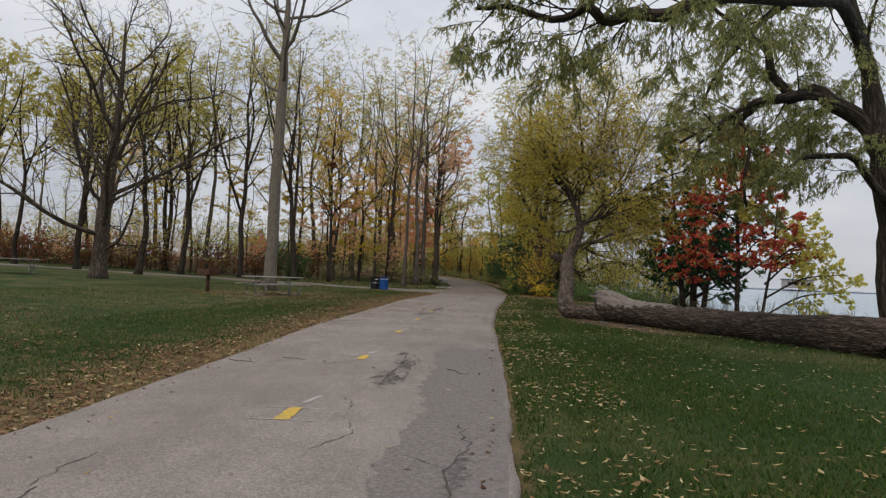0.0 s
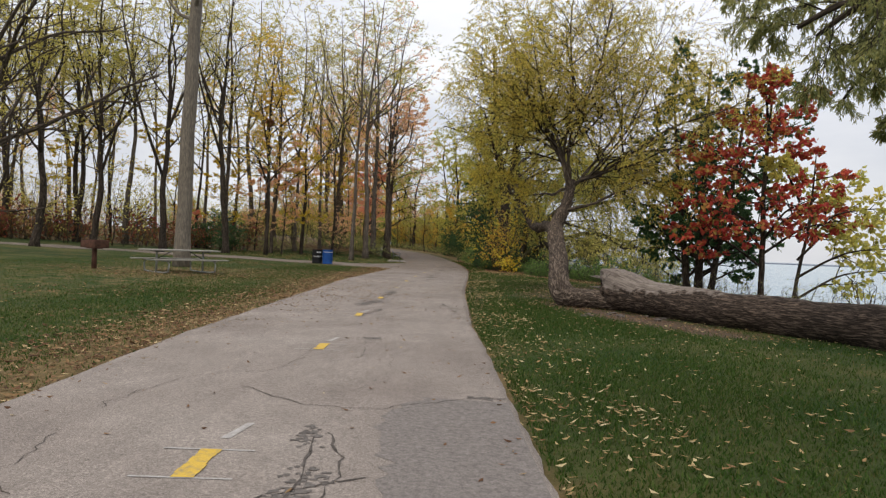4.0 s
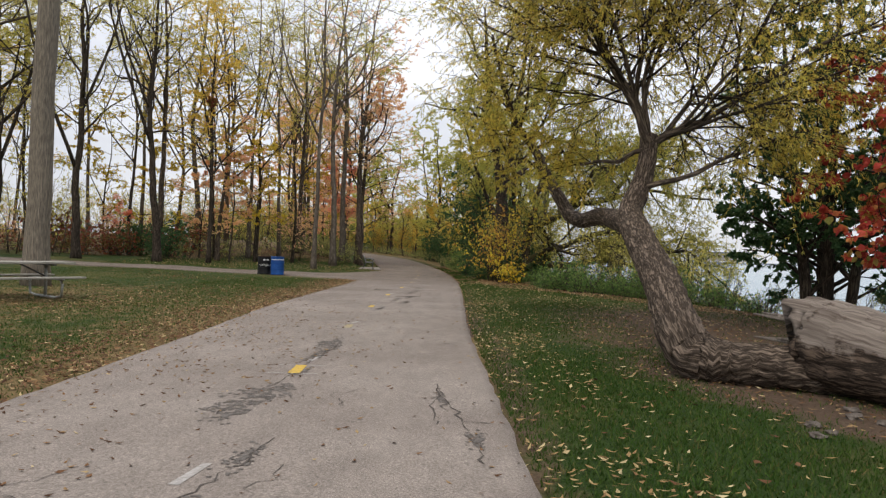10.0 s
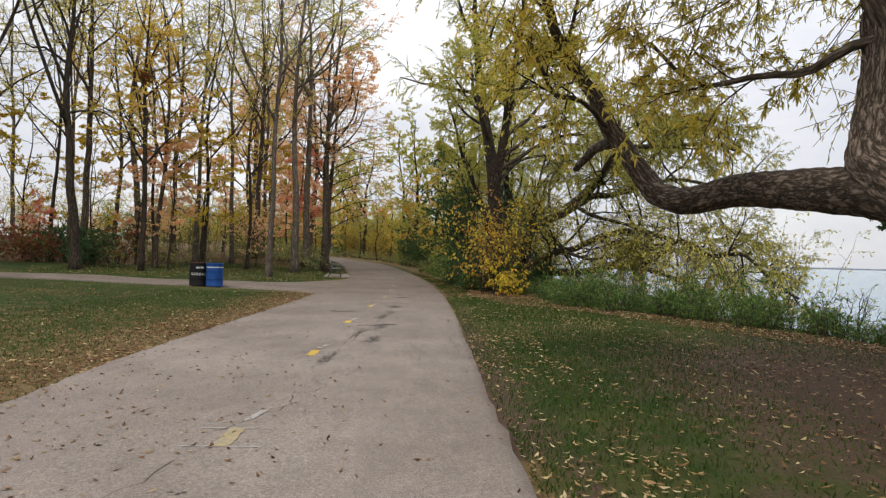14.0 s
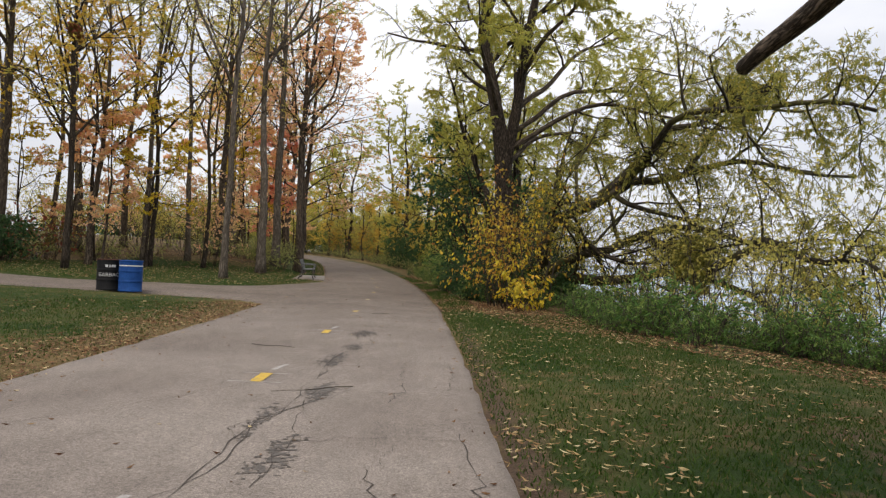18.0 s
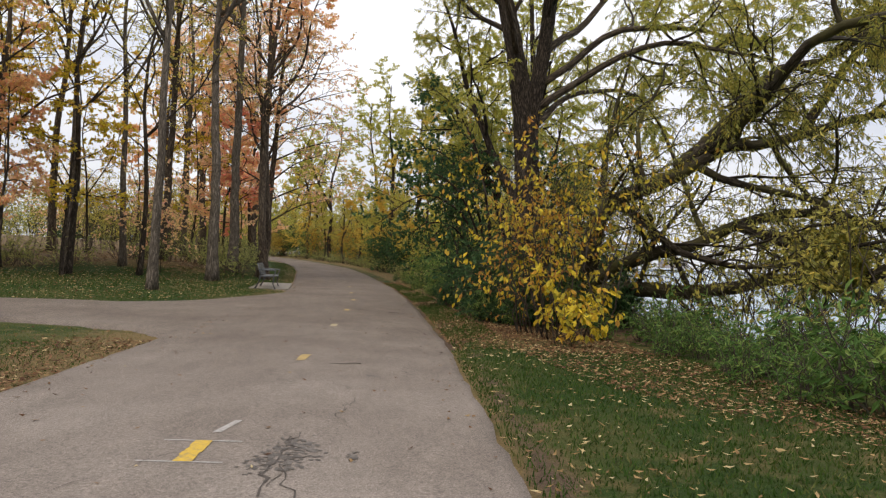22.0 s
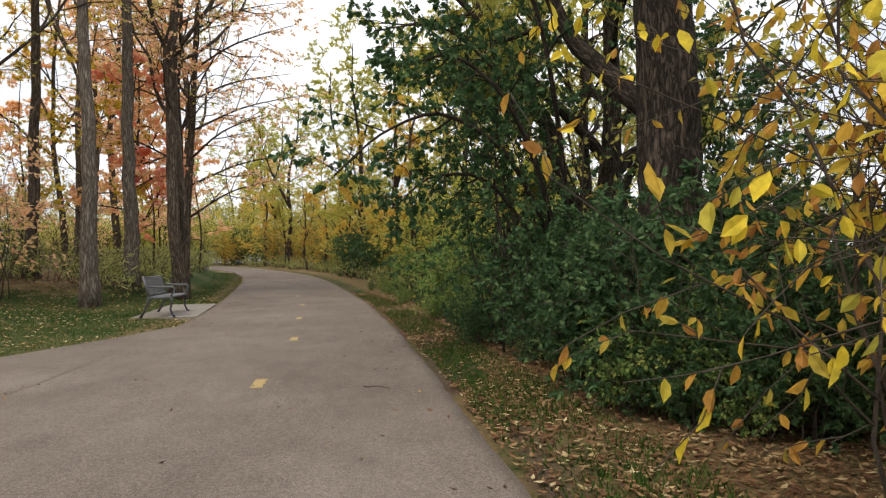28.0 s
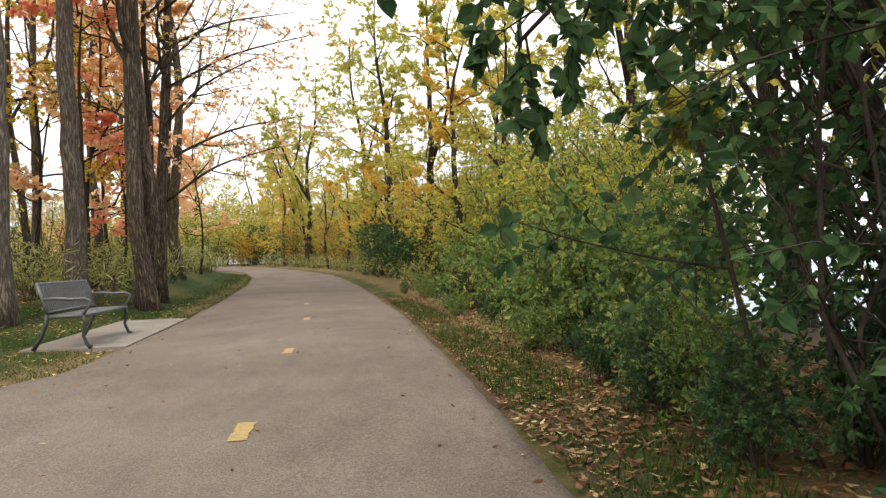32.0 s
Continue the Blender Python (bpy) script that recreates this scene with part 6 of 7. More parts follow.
# dense tall bushes on the lake side up to the bend
bush_olive = grow_shrub(shrub(75, 4.6, 2.1, 11, 9, True, 9, 0.10), placed(4.4, 62.0), "shoreline_bush", "tall bush with thinning olive-yellow leaves along the shore", LEAF_OLIVE, 0.12, 0.45, "shoreline bushes")
bush_amber = grow_shrub(shrub(76, 4.2, 1.9, 10, 9, True, 9, 0.10), placed(2.4, 68.5), "shoreline_bush", "tall bush with amber autumn leaves along the shore", LEAF_AMBER, 0.12, 0.45, "shoreline bushes")
bush_green = grow_shrub(shrub(77, 3.6, 1.9, 11, 9, True, 9, 0.06), placed(3.6, 64.5), "shoreline_bush", "dense dark olive bush along the shore", LEAF_GREEN, 0.11, 0.5, "shoreline bushes")
sb = np.random.default_rng(33)
for i in range(54):
    y = 58 + 48 * i / 54
    back = i % 2
    copy_thing((bush_green, bush_olive, bush_amber, bush_olive, bush_green, bush_olive)[i % 6], placed(float(right_edge(y)) + 3.0 + 1.6 * sb.uniform() + 2.4 * back, y, sb.uniform(0, 360)) @ Matrix.Scale(sb.uniform(0.7, 1.0) + 0.45 * back, 4))
for i in range(16):
    copy_thing((bush_olive, bush_amber, bush_green)[i % 3], placed(-34 + 26 * i / 16 + sb.uniform(-0.6, 0.6), 110 + 6 * sb.uniform(), sb.uniform(0, 360)) @ Matrix.Scale(sb.uniform(1.0, 1.6), 4))
# belt of undergrowth at the foot of the woods
rust = grow_shrub(shrub(67, 1.6, 1.5, 12, 8, False, 6), placed(-18.5, 53.4), "undergrowth_bush", "tangled rust-red and brown undergrowth at the wood's edge", LEAF_RUST, 0.13, 0.55, "undergrowth")
sedge = grow_shrub(shrub(68, 1.1, 1.3, 13, 5, False, 4), placed(-9.5, 60.5), "pale_undergrowth", "pale green-yellow weeds at the wood's edge", LEAF_SEDGE, 0.22, 0.14, "undergrowth")
thicket = grow_shrub(shrub(71, 4.6, 2.0, 6, 3, True, 6, 0.15), placed(-16.0, 58.0), "thicket", "dense half-bare thicket of thin saplings under the trees", LEAF_OLIVE, 0.13, 0.5, "thickets")
thicket_red = grow_shrub(shrub(72, 3.4, 1.9, 7, 5, True, 7, 0.2), placed(-20.0, 57.0), "red_thicket", "thicket of thin saplings with red and orange leaves", LEAF_ORANGE, 0.13, 0.5, "thickets")
ug = np.random.default_rng(9)
for i in range(60):
    x = -62 + 55 * (i / 60) + ug.uniform(-0.6, 0.6)
    copy_thing(rust if x < -17 and i % 3 else sedge, placed(x, 52.0 + 2.4 * ug.uniform() + np.interp(x, [-25, -18, -14, -11], [-2.0, 0.0, 3.0, 7.0]), ug.uniform(0, 360)) @ Matrix.Scale(ug.uniform(0.8, 1.3), 4))
for i in range(62):
    x, y = -64 + 56 * ((i * 0.618) % 1), ug.uniform(56.5, 82)
    copy_thing(thicket_red if i % 5 == 0 else thicket, placed(x, y, ug.uniform(0, 360)) @ Matrix.Scale(ug.uniform(0.8, 1.3), 4))
for i in range(20):
    y = 66 + 1.8 * i
    copy_thing(thicket, placed(left_edge(y) - 6 - 6 * ug.uniform(), y, ug.uniform(0, 360)) @ Matrix.Scale(ug.uniform(0.8, 1.2), 4))
    copy_thing(thicket_red if i % 4 == 0 else thicket, placed(right_edge(y) + 3.2 + 3 * ug.uniform(), y, ug.uniform(0, 360)) @ Matrix.Scale(ug.uniform(0.7, 1.1), 4))
for i in range(56):
    y = 59 + 39 * i / 56
    copy_thing(sedge, placed(left_edge(y) - 2.1 - 2.0 * ug.uniform(), y, ug.uniform(0, 360)) @ Matrix.Scale(ug.uniform(0.8, 1.2), 4))
for i in range(40):
    y = 54 + 50 * i / 40
    copy_thing(sedge, placed(right_edge(y) + 1.4 + 1.2 * ug.uniform(), y, ug.uniform(0, 360)) @ Matrix.Scale(ug.uniform(0.6, 1.0), 4))
for i in range(56):
    y = 43.5 + 20 * i / 56
    copy_thing((green, low_dark, sedge)[i % 3], placed(right_edge(y) + 0.75 + 1.1 * ug.uniform(), y, ug.uniform(0, 360)) @ Matrix.Scale(ug.uniform(0.2, 0.42), 4))
# taller bushes at the back of the far lawn
for i in range(26):
    copy_thing(rust if i % 4 else thicket_red, placed(-58 + 32 * i / 26 + ug.uniform(-0.5, 0.5), 49.5 + 3 * ug.uniform(), ug.uniform(0, 360)) @ Matrix.Scale(ug.uniform(1.3, 2.1) if i % 4 else 0.7, 4))
for i in range(18):
    copy_thing(rust if i % 3 else thicket_red, placed(-58 + 46 * i / 18 + ug.uniform(-0.8, 0.8), 54.5 + 2.5 * ug.uniform(), ug.uniform(0, 360)) @ Matrix.Scale(ug.uniform(1.4, 2.0) if i % 3 else 0.8, 4))
for i in range(16):
    copy_thing(thicket, placed(-52 + 34 * i / 16 + ug.uniform(-1, 1), 48 + 7 * ug.uniform(), ug.uniform(0, 360)) @ Matrix.Scale(ug.uniform(1.0, 1.5), 4))
for x, y, s in ((-16, 107.5, 1.3), (-19, 109.8, 1.4), (-22, 111, 1.5), (-25.5, 112, 1.6), (-12.6, 104, 1.0), (-29, 113, 1.7), (-17.6, 107.9, 1.7), (-20.6, 108.8, 1.6), (-14.6, 106.0, 1.4), (-23.4, 109.4, 1.6)):
    copy_thing(lime, placed(x, y, 40 * x) @ Matrix.Scale(s, 4))
# the woods that close the view behind the bend
for i in range(30):
    x, y = -52 + 58 * ((i * 0.618) % 1), 108 + 14 * ((i * 0.37) % 1)
    if x < -14 or i % 2:
        copy_thing(dark_low if i % 4 == 3 else lime, placed(x, y, ug.uniform(0, 360)) @ Matrix.Scale(ug.uniform(1.6, 2.7), 4))
for x, y, s in ((7.4, 38.6, 0.7), (8.0, 36.4, 0.75), (6.7, 40.6, 0.6), (8.6, 34.4, 0.6), (7.9, 40.2, 0.8), (9.0, 37.6, 0.7), (6.9, 42.2, 0.8), (7.2, 36.0, 0.5), (9.4, 39.4, 0.9), (8.4, 42.0, 0.9), (10.2, 36.6, 0.7), (7.0, 44.0, 0.8), (9.0, 32.6, 0.5), (10.0, 41.0, 1.0), (5.2, 46.6, 0.7), (5.8, 47.8, 0.9), (5.1, 50.0, 1.0), (6.2, 46.3, 0.8), (5.7, 44.4, 0.5), (6.4, 49.2, 1.1), (5.0, 44.0, 0.6)):
    copy_thing(thicket, placed(x, y, 90 * x) @ Matrix.Scale(s, 4))
# weeds along the bank
weed = grow_shrub(shrub(69, 0.7, 0.6, 12, 6, False, 5), placed(5.9, 35.0), "bank_weeds", "knee-high green weeds on the bank", LEAF_WEED, 0.11, 0.26, "bank weeds")
reed = grow_shrub(shrub(70, 0.8, 0.5, 10, 2, False, 5), placed(9.5, 26.2), "dry_bank_weeds", "thin dry weeds standing on the bank", LEAF_SEDGE, 0.07, 0.25, "dry weeds")
for i in range(120):
    y = 30.5 + 16 * i / 120
    e = np.interp(y, [30, 32.7, 35.7, 37, 40.7, 45, 50], [8.9, 7.0, 5.6, 4.9, 4.6, 4.2, 3.6])
    copy_thing(weed, placed(e + 0.1 + 2.0 * ug.uniform(), y, ug.uniform(0, 360)) @ Matrix.Scale(ug.uniform(0.5, 1.0 + 0.5 * (i % 3 == 0)) * (0.8 if y > 39 else 1), 4))
for i in range(26):
    y = 8 + 24 * i / 26
    copy_thing(reed, placed(shore_at(y) - 0.3 + 0.5 * ug.uniform(), y, ug.uniform(0, 360)) @ Matrix.Scale(ug.uniform(0.7, 1.3), 4))


# ---------------------------------------------------------------- furniture of the park
def picnic_table(m, name="picnic_table"):
    ob = thing(name, m, "grey weathered wooden picnic table on galvanised pipe legs", "picnic table", "picnic tables")
    L = 1.22
    for i, x in enumerate((-0.36, -0.18, 0.0, 0.18, 0.36)):
        part("tabletop_board", bevelled((x - 0.085, -L, 0.71), (x + 0.085, L, 0.755), 0.008), TABLE_WOOD, ob)
    for x in (-0.72, 0.72):
        for dx in (-0.065, 0.065):
            part("bench_board", bevelled((x + dx - 0.06, -L - 0.04, 0.42), (x + dx + 0.06, L + 0.04, 0.46), 0.008), TABLE_WOOD, ob)
    for y in (-0.82, 0.82):
        post = Build()
        post.tube([(0, y, 0.03), (0, y, 0.40), (0, y, 0.71)], 0.032, 10)
        part("post", post, GALVANISED, ob)
        foot = Build()
        foot.tube([(-0.66, y, 0.40), (-0.76, y, 0.30), (-0.72, y, 0.06), (-0.45, y, 0.025), (0.45, y, 0.025), (0.72, y, 0.06), (0.76, y, 0.30), (0.66, y, 0.40)], 0.026, 10)
        part("leg", foot, GALVANISED, ob)
        part("cross_bar", bevelled((-0.80, y - 0.025, 0.385), (0.80, y + 0.025, 0.42), 0.006), GALVANISED, ob)
        part("top_bracket", bevelled((-0.42, y - 0.03, 0.675), (0.42, y + 0.03, 0.71), 0.006), IRON_BLACK, ob)
        s = 1 if y > 0 else -1
        brace = Build()
        brace.tube([(0, y, 0.44), (0, y - s * 0.5, 0.70)], 0.016, 8)
        part("brace", brace, IRON_BLACK, ob)
    return ob


table = picnic_table(placed(-6.4, 26.2, -35))
copy_thing(table, placed(-20.5, 29.8, -60))

grill = thing("park_grill", placed(-8.77, 25.6, -25), "rusty brown steel barbecue box on a post in the lawn", "grill")
post = Build()
post.tube([(0, 0, -0.1), (0, 0, 0.66)], [0.08, 0.075], 12)
part("post", post, RUST, grill)
part("base_plate", bevelled((-0.2, -0.16, 0.64), (0.2, 0.16, 0.665), 0.005), RUST, grill)
for lo, hi in (((-0.36, -0.25, 0.665), (0.36, 0.25, 0.685)), ((-0.36, -0.25, 0.685), (-0.34, 0.25, 0.92)), ((0.34, -0.25, 0.685), (0.36, 0.25, 0.92)), ((-0.34, 0.23, 0.685), (0.34, 0.25, 0.92)), ((-0.34, -0.25, 0.685), (0.34, -0.23, 0.90))):
    part("firebox_plate", bevelled(lo, hi, 0.004), RUST, grill)
for i in range(9):
    rod = Build()
    rod.tube([(-0.30 + 0.075 * i, -0.23, 0.87), (-0.30 + 0.075 * i, 0.23, 0.87)], 0.007, 6)
    part("grate_bar", rod, IRON_BLACK, grill)


def drum(m, mat, label):
    ob = thing("steel_drum", m, label, "litter drum", "litter drums")
    H, R = 0.80, 0.29
    prof = [(R - 0.015, 0.0), (R, 0.01), (R, 0.03), (R - 0.008, 0.045)]
    for zc in (0.27, 0.53):
        prof += [(R - 0.006, zc - 0.05), (R - 0.006, zc - 0.022), (R + 0.010, zc), (R - 0.006, zc + 0.022), (R - 0.006, zc + 0.05)]
    prof += [(R - 0.006, H - 0.05), (R - 0.004, H - 0.02)]
    n = 40
    a = np.linspace(0, 2 * np.pi, n, endpoint=False)

    def lathe(rows, closed=False):
        b = Build()
        v = np.array([(r * np.cos(t), r * np.sin(t), z) for r, z in rows for t in a])
        k = len(rows)
        b.add(v, [(i * n + j, i * n + (j + 1) % n, (i + 1) * n + (j + 1) % n, (i + 1) * n + j) for i in range(k - 1) for j in range(n)])
        return b
    part("shell", lathe(prof), mat, ob)
    part("rim", lathe([(R - 0.012, H - 0.022), (R + 0.006, H - 0.018), (R + 0.008, H - 0.004), (R, H + 0.004), (R - 0.014, H), (R - 0.014, H - 0.02)]), RUST if mat is DRUM_BLACK else mat, ob)
    part("liner", lathe([(R - 0.014, H - 0.01), (R - 0.02, H - 0.30), (0.02, H - 0.34)]), DRUM_BLACK, ob, "dark bin liner inside")
    return ob


def wrapped_text(words, size, radius, z, facing):
    cu = bpy.data.curves.new("stencil", "FONT")
    cu.body, cu.size, cu.align_x = words, size, "CENTER"
    cu.resolution_u = 2
    holder = new("stencil_holder", cu)
    me = bpy.data.meshes.new_from_object(holder.evaluated_get(bpy.context.evaluated_depsgraph_get()))
    bpy.data.objects.remove(holder)
    for v in me.vertices:
        t = facing + v.co.x / radius
        v.co = ((radius + 0.004) * np.cos(t), (radius + 0.004) * np.sin(t), z + v.co.y)
    me.materials.clear()
    me.materials.append(LETTER_WHITE)
    return me


black = drum(placed(-6.0, 41.75), DRUM_BLACK, "black steel drum stencilled garbage beside the side path")
blue = drum(placed(-5.42, 41.65), DRUM_BLUE, "blue steel drum for litter beside the side path")
part("lettering", wrapped_text("GARBAGE", 0.135, 0.286, 0.36, radians(-58)), LETTER_WHITE, black, "white stencilled word")
bars = Build()
for k0, k1 in ((-1.05, -0.80), (-0.72, -0.62), (-0.54, -0.16)):
    for i in range(4):
        t0, t1 = [radians(-58) + k0 + 0.62 + (k1 - k0) * j / 4 for j in (i, i + 1)]
        bars.add([(0.289 * np.cos(t_), 0.289 * np.sin(t_), z_) for t_, z_ in ((t0, 0.60), (t1, 0.60), (t1, 0.665), (t0, 0.665))], [(0, 1, 2, 3)])
part("lettering_bar", bars, LETTER_WHITE, black, "unreadable white stencilled line", smooth=False)
stripe = Build()
for i in range(18):
    t0, t1 = [radians(-140 + 9 * j) for j in (i, i + 1)]
    stripe.add([(0.288 * np.cos(t_), 0.288 * np.sin(t_), z_) for t_, z_ in ((t0, 0.655), (t1, 0.655), (t1, 0.685), (t0, 0.685))], [(0, 1, 2, 3)])
part("painted_band", stripe, LETTER_WHITE, blue, "worn pale band of paint", smooth=False)

# the bench on its concrete slab
corner = [(-2.6, 53.9), (-3.2, 58.0), (-4.4, 58.1), (-3.95, 54.0)]
sl = Build()
zt = [float(lift(x_, y_)) * U + 0.025 for x_, y_ in corner]
sl.add([(x_ * U, y_ * U, z_ + d_) for d_ in (-0.25, 0.0) for (x_, y_), z_ in zip(corner, zt)], [(3, 2, 1, 0), (4, 5, 6, 7), (0, 1, 5, 4), (1, 2, 6, 5), (2, 3, 7, 6), (3, 0, 4, 7)])
tagged(part("bench_slab", sl, CONCRETE, smooth=False), "pale concrete slab beside the path under the bench", "slab", kind="structure")
bench = thing("park_bench", Matrix.Translation((-3.45 * U, 54.75 * U, float(lift(-3.45, 54.75)) * U + 0.025)) @ Matrix.Rotation(radians(7), 4, "Z"), "grey metal park bench with curved arms on a concrete slab", "bench")
W = 0.92
for name, rows, count in (("back_slat", [(-0.305, 0.86), (-0.20, 0.50)], 26), ("seat_slat", [(-0.17, 0.44), (0.25, 0.455)], 0)):
    for i in range(count):
        y0 = -W + 2 * W * i / count
        b = Build()
        b.box((-0.012, y0 + 0.004, 0), (0.006, y0 + 2 * W / count - 0.012, 0.385))
        part(name, b, STEEL_GREY, bench, smooth=False, m=Matrix.Translation((-0.20, 0, 0.49)) @ Matrix.Rotation(radians(-16), 4, "Y"))
for i in range(9):
    x0 = -0.20 + 0.052 * i
    part("seat_slat", bevelled((x0, -W, 0.430 + 0.0006 * i), (x0 + 0.040, W, 0.446 + 0.0006 * i), 0.006, 1), STEEL_GREY, bench)
for z0, x0, nm in ((0.865, -0.318, "top_rail"), (0.485, -0.205, "lower_rail")):
    rail = Build()
    rail.tube([(x0, -W - 0.01, z0), (x0, W + 0.01, z0)], 0.022, 10)
    part(nm, rail, STEEL_GREY, bench)
front = Build()
front.tube([(0.275, -W, 0.43), (0.275, W, 0.43)], 0.022, 10)
part("front_rail", front, STEEL_GREY, bench)
for s in (-1, 1):
    y = s * W
    for nm, pts, rr in (("front_leg", [(0.24, y, 0.43), (0.27, y, 0.33), (0.24, y, 0.16), (0.29, y, 0.04), (0.33, y, 0.0)], [0.03, 0.026, 0.022, 0.024, 0.034]),
                        ("back_leg", [(-0.20, y, 0.46), (-0.22, y, 0.30), (-0.30, y, 0.12), (-0.38, y, 0.0)], [0.03, 0.026, 0.023, 0.034]),
                        ("back_post", [(-0.19, y, 0.44), (-0.235, y, 0.62), (-0.32, y, 0.88)], [0.024, 0.022, 0.02]),
                        ("armrest", [(-0.255, y, 0.66), (-0.10, y, 0.67), (0.10, y, 0.65), (0.27, y, 0.655), (0.33, y, 0.62), (0.31, y, 0.54), (0.25, y, 0.45)], [0.02, 0.022, 0.022, 0.022, 0.02, 0.018, 0.02]),
                        ("side_rail", [(-0.20, y, 0.425), (0.25, y, 0.425)], [0.02, 0.02])):
        b = Build()
        b.tube(pts, rr, 8)
        part(nm, b, IRON_BLACK if "leg" in nm else STEEL_GREY, bench)

# a squirrel's leaf nest high in a tree, and a red leafing branch
nest = Build()
nr = np.random.default_rng(3)
d = nr.normal(size=(420, 3))
d /= np.linalg.norm(d, axis=1)[:, None]
nest.leaves(d * nr.uniform(0.1, 0.3, (420, 1)) * np.array([1, 1, 1.2]), nr.normal(size=(420, 3)), 0.16, 0.5, nr)
tagged(part("leaf_nest", nest, LEAF_RUST, smooth=False, m=Matrix.Translation((-11.6 * U, 50.2 * U, 8.9 * U))), "dark ball-shaped nest of dead leaves in a treetop", "nest")
host = Tree(80)
q, r = host.bole([(0, 0, -0.2), (0.1, 0, 3), (0.0, 0.1, 6), (-0.1, 0, 9.2), (0.1, 0.1, 14)], [0.13, 0.12, 0.1, 0.075, 0.02], 10, 1.4)
host.fork(q, r, 0, {"levels": [(13, 0.36, 42, 0.3, 6, 0.1, 0.08), (6, 0.2, 42, 0.45, 4, 0.14, 0.04), (5, 0.15, 45, 0.55, 3, 0.17, 0.0)], "leaves": 12, "hang": -0.35, "flat": 0.4})
plant(host, placed(-11.6, 50.3), "nest_tree", "slender tree with golden leaves that holds a nest", BARK_DARK, LEAF_GOLD, 0.13, 0.6)
rt = Tree(81)
q, r = rt.bole([(0, 0, -0.2), (0.1, 0, 2.5), (0.0, 0.1, 5.2), (0.2, 0.1, 7.4)], [0.06, 0.05, 0.035, 0.01], 8, 1.3)
for tip in ((1.1, 0.3, 6.7), (-1.0, -0.2, 6.8), (0.5, -0.9, 7.1), (1.3, 0.6, 3.6)):
    q1, r1 = rt.bole([(0.05, 0.1, tip[2] - 0.5), (tip[0] * 0.5, tip[1] * 0.5, tip[2] - 0.1), tip], [0.025, 0.018, 0.008], 6, 1.0)
    rt.fork(q1, r1, 0, {"levels": [(7, 0.2, 48, 0.4, 4, 0.1, 0.0), (4, 0.2, 45, 0.5, 3, 0.12, 0.0)], "leaves": 10, "hang": -0.2, "flat": 0.25})
plant(rt, placed(-6.3, 60.6), "young_red_maple", "thin young maple with scarlet leaves among dark trunks", BARK_DARK, LEAF_CORAL, 0.12, 0.75)

# a maple whose layered sprays reach out towards the path
base = (-5.35, 62.6)
t = Tree(83)
q, rr = t.bole([(0, 0, -0.2), (0.1, 0, 3), (0.3, 0.1, 6), (0.5, 0.0, 9.5), (0.8, 0.2, 14)], [0.17, 0.15, 0.12, 0.09, 0.02], 10, 1.4)
for dx, dy, top in ((2.6, -1.0, 3.9), (3.0, 0.5, 5.0), (2.4, -2.0, 5.9), (3.4, -0.6, 6.9), (2.8, 0.8, 8.0), (3.2, -1.6, 9.0), (2.6, 0.2, 10.4), (1.9, -1.2, 11.8), (-2.2, -1.2, 5.6), (-2.4, 0.5, 7.6), (-1.8, -1.4, 9.6), (0.8, -2.6, 7.4)):
    q1, r1 = t.bole([(0.2, 0.05, top - 1.2), (dx * 0.6 + 0.1, dy * 0.5, top - 0.35), (dx * 1.25 + 0.2, dy, top)], [0.045, 0.03, 0.008], 6, 1.0)
    t.fork(q1, r1, 0, {"levels": [(9, 0.2, 48, 0.42, 4, 0.12, 0.0), (5, 0.2, 45, 0.5, 3, 0.14, 0.0)], "leaves": 9, "hang": -0.2, "flat": 0.25, "sides": (4, 3, 3)})
plant(t, placed(*base), "spreading_maple", "slender maple with layered orange and yellow sprays towards the path", BARK_BROWN, LEAF_ORANGE, 0.10, 0.7)

# stones at the foot of the log
sr = np.random.default_rng(4)
for i in range(14):
    x, y = 4.7 + sr.uniform(-0.2, 1.6), 18.9 + sr.uniform(-1.2, 0.3)
    bm = bmesh.new()
    bmesh.ops.create_icosphere(bm, subdivisions=2, radius=1.0)
    sc = np.array([sr.uniform(0.03, 0.08), sr.uniform(0.03, 0.065), sr.uniform(0.02, 0.035)])
    for v in bm.verts:
        k = 1 + 0.7 * noise.noise(v.co * 1.9 + Vector((i * 3.1, 0, 0)))
        v.co = Vector(v.co * k) * 1.0
        v.co = Vector((v.co.x * sc[0], v.co.y * sc[1], v.co.z * sc[2]))
    me = bpy.data.meshes.new("stone")
    bm.to_mesh(me)
    bm.free()
    me.materials.append(STONE)
    tagged(part("stone", me, STONE, m=placed(x, y, sr.uniform(0, 360), 0.015)), "small flat pale stone by the fallen log", "stone", "stones by the log")

# sticks on the path
for x, y, a, ln in ((0.9, 30.6, -60, 0.75), (0.35, 8.2, 70, 0.5), (0.8, 8.6, 75, 0.35), (2.75, 8.3, 30, 0.4), (0.0, 33.1, 80, 0.6), (1.2, 45.4, 70, 0.25), (0.9, 38.2, -80, 0.35)):
    b = Build()
    k = np.linspace(-0.5, 0.5, 7)
    b.tube(np.stack([k * ln, 0.03 * np.sin(k * 9 + x), np.full(7, 0.006)], 1), np.linspace(0.0045, 0.002, 7), 5)
    tagged(part("stick", b, TWIG, m=Matrix.Translation((x * U, y * U, on_top(x, y) + 0.002)) @ Matrix.Rotation(radians(a - 90), 4, "Z")), "thin fallen twig on the asphalt", "stick", "fallen sticks")


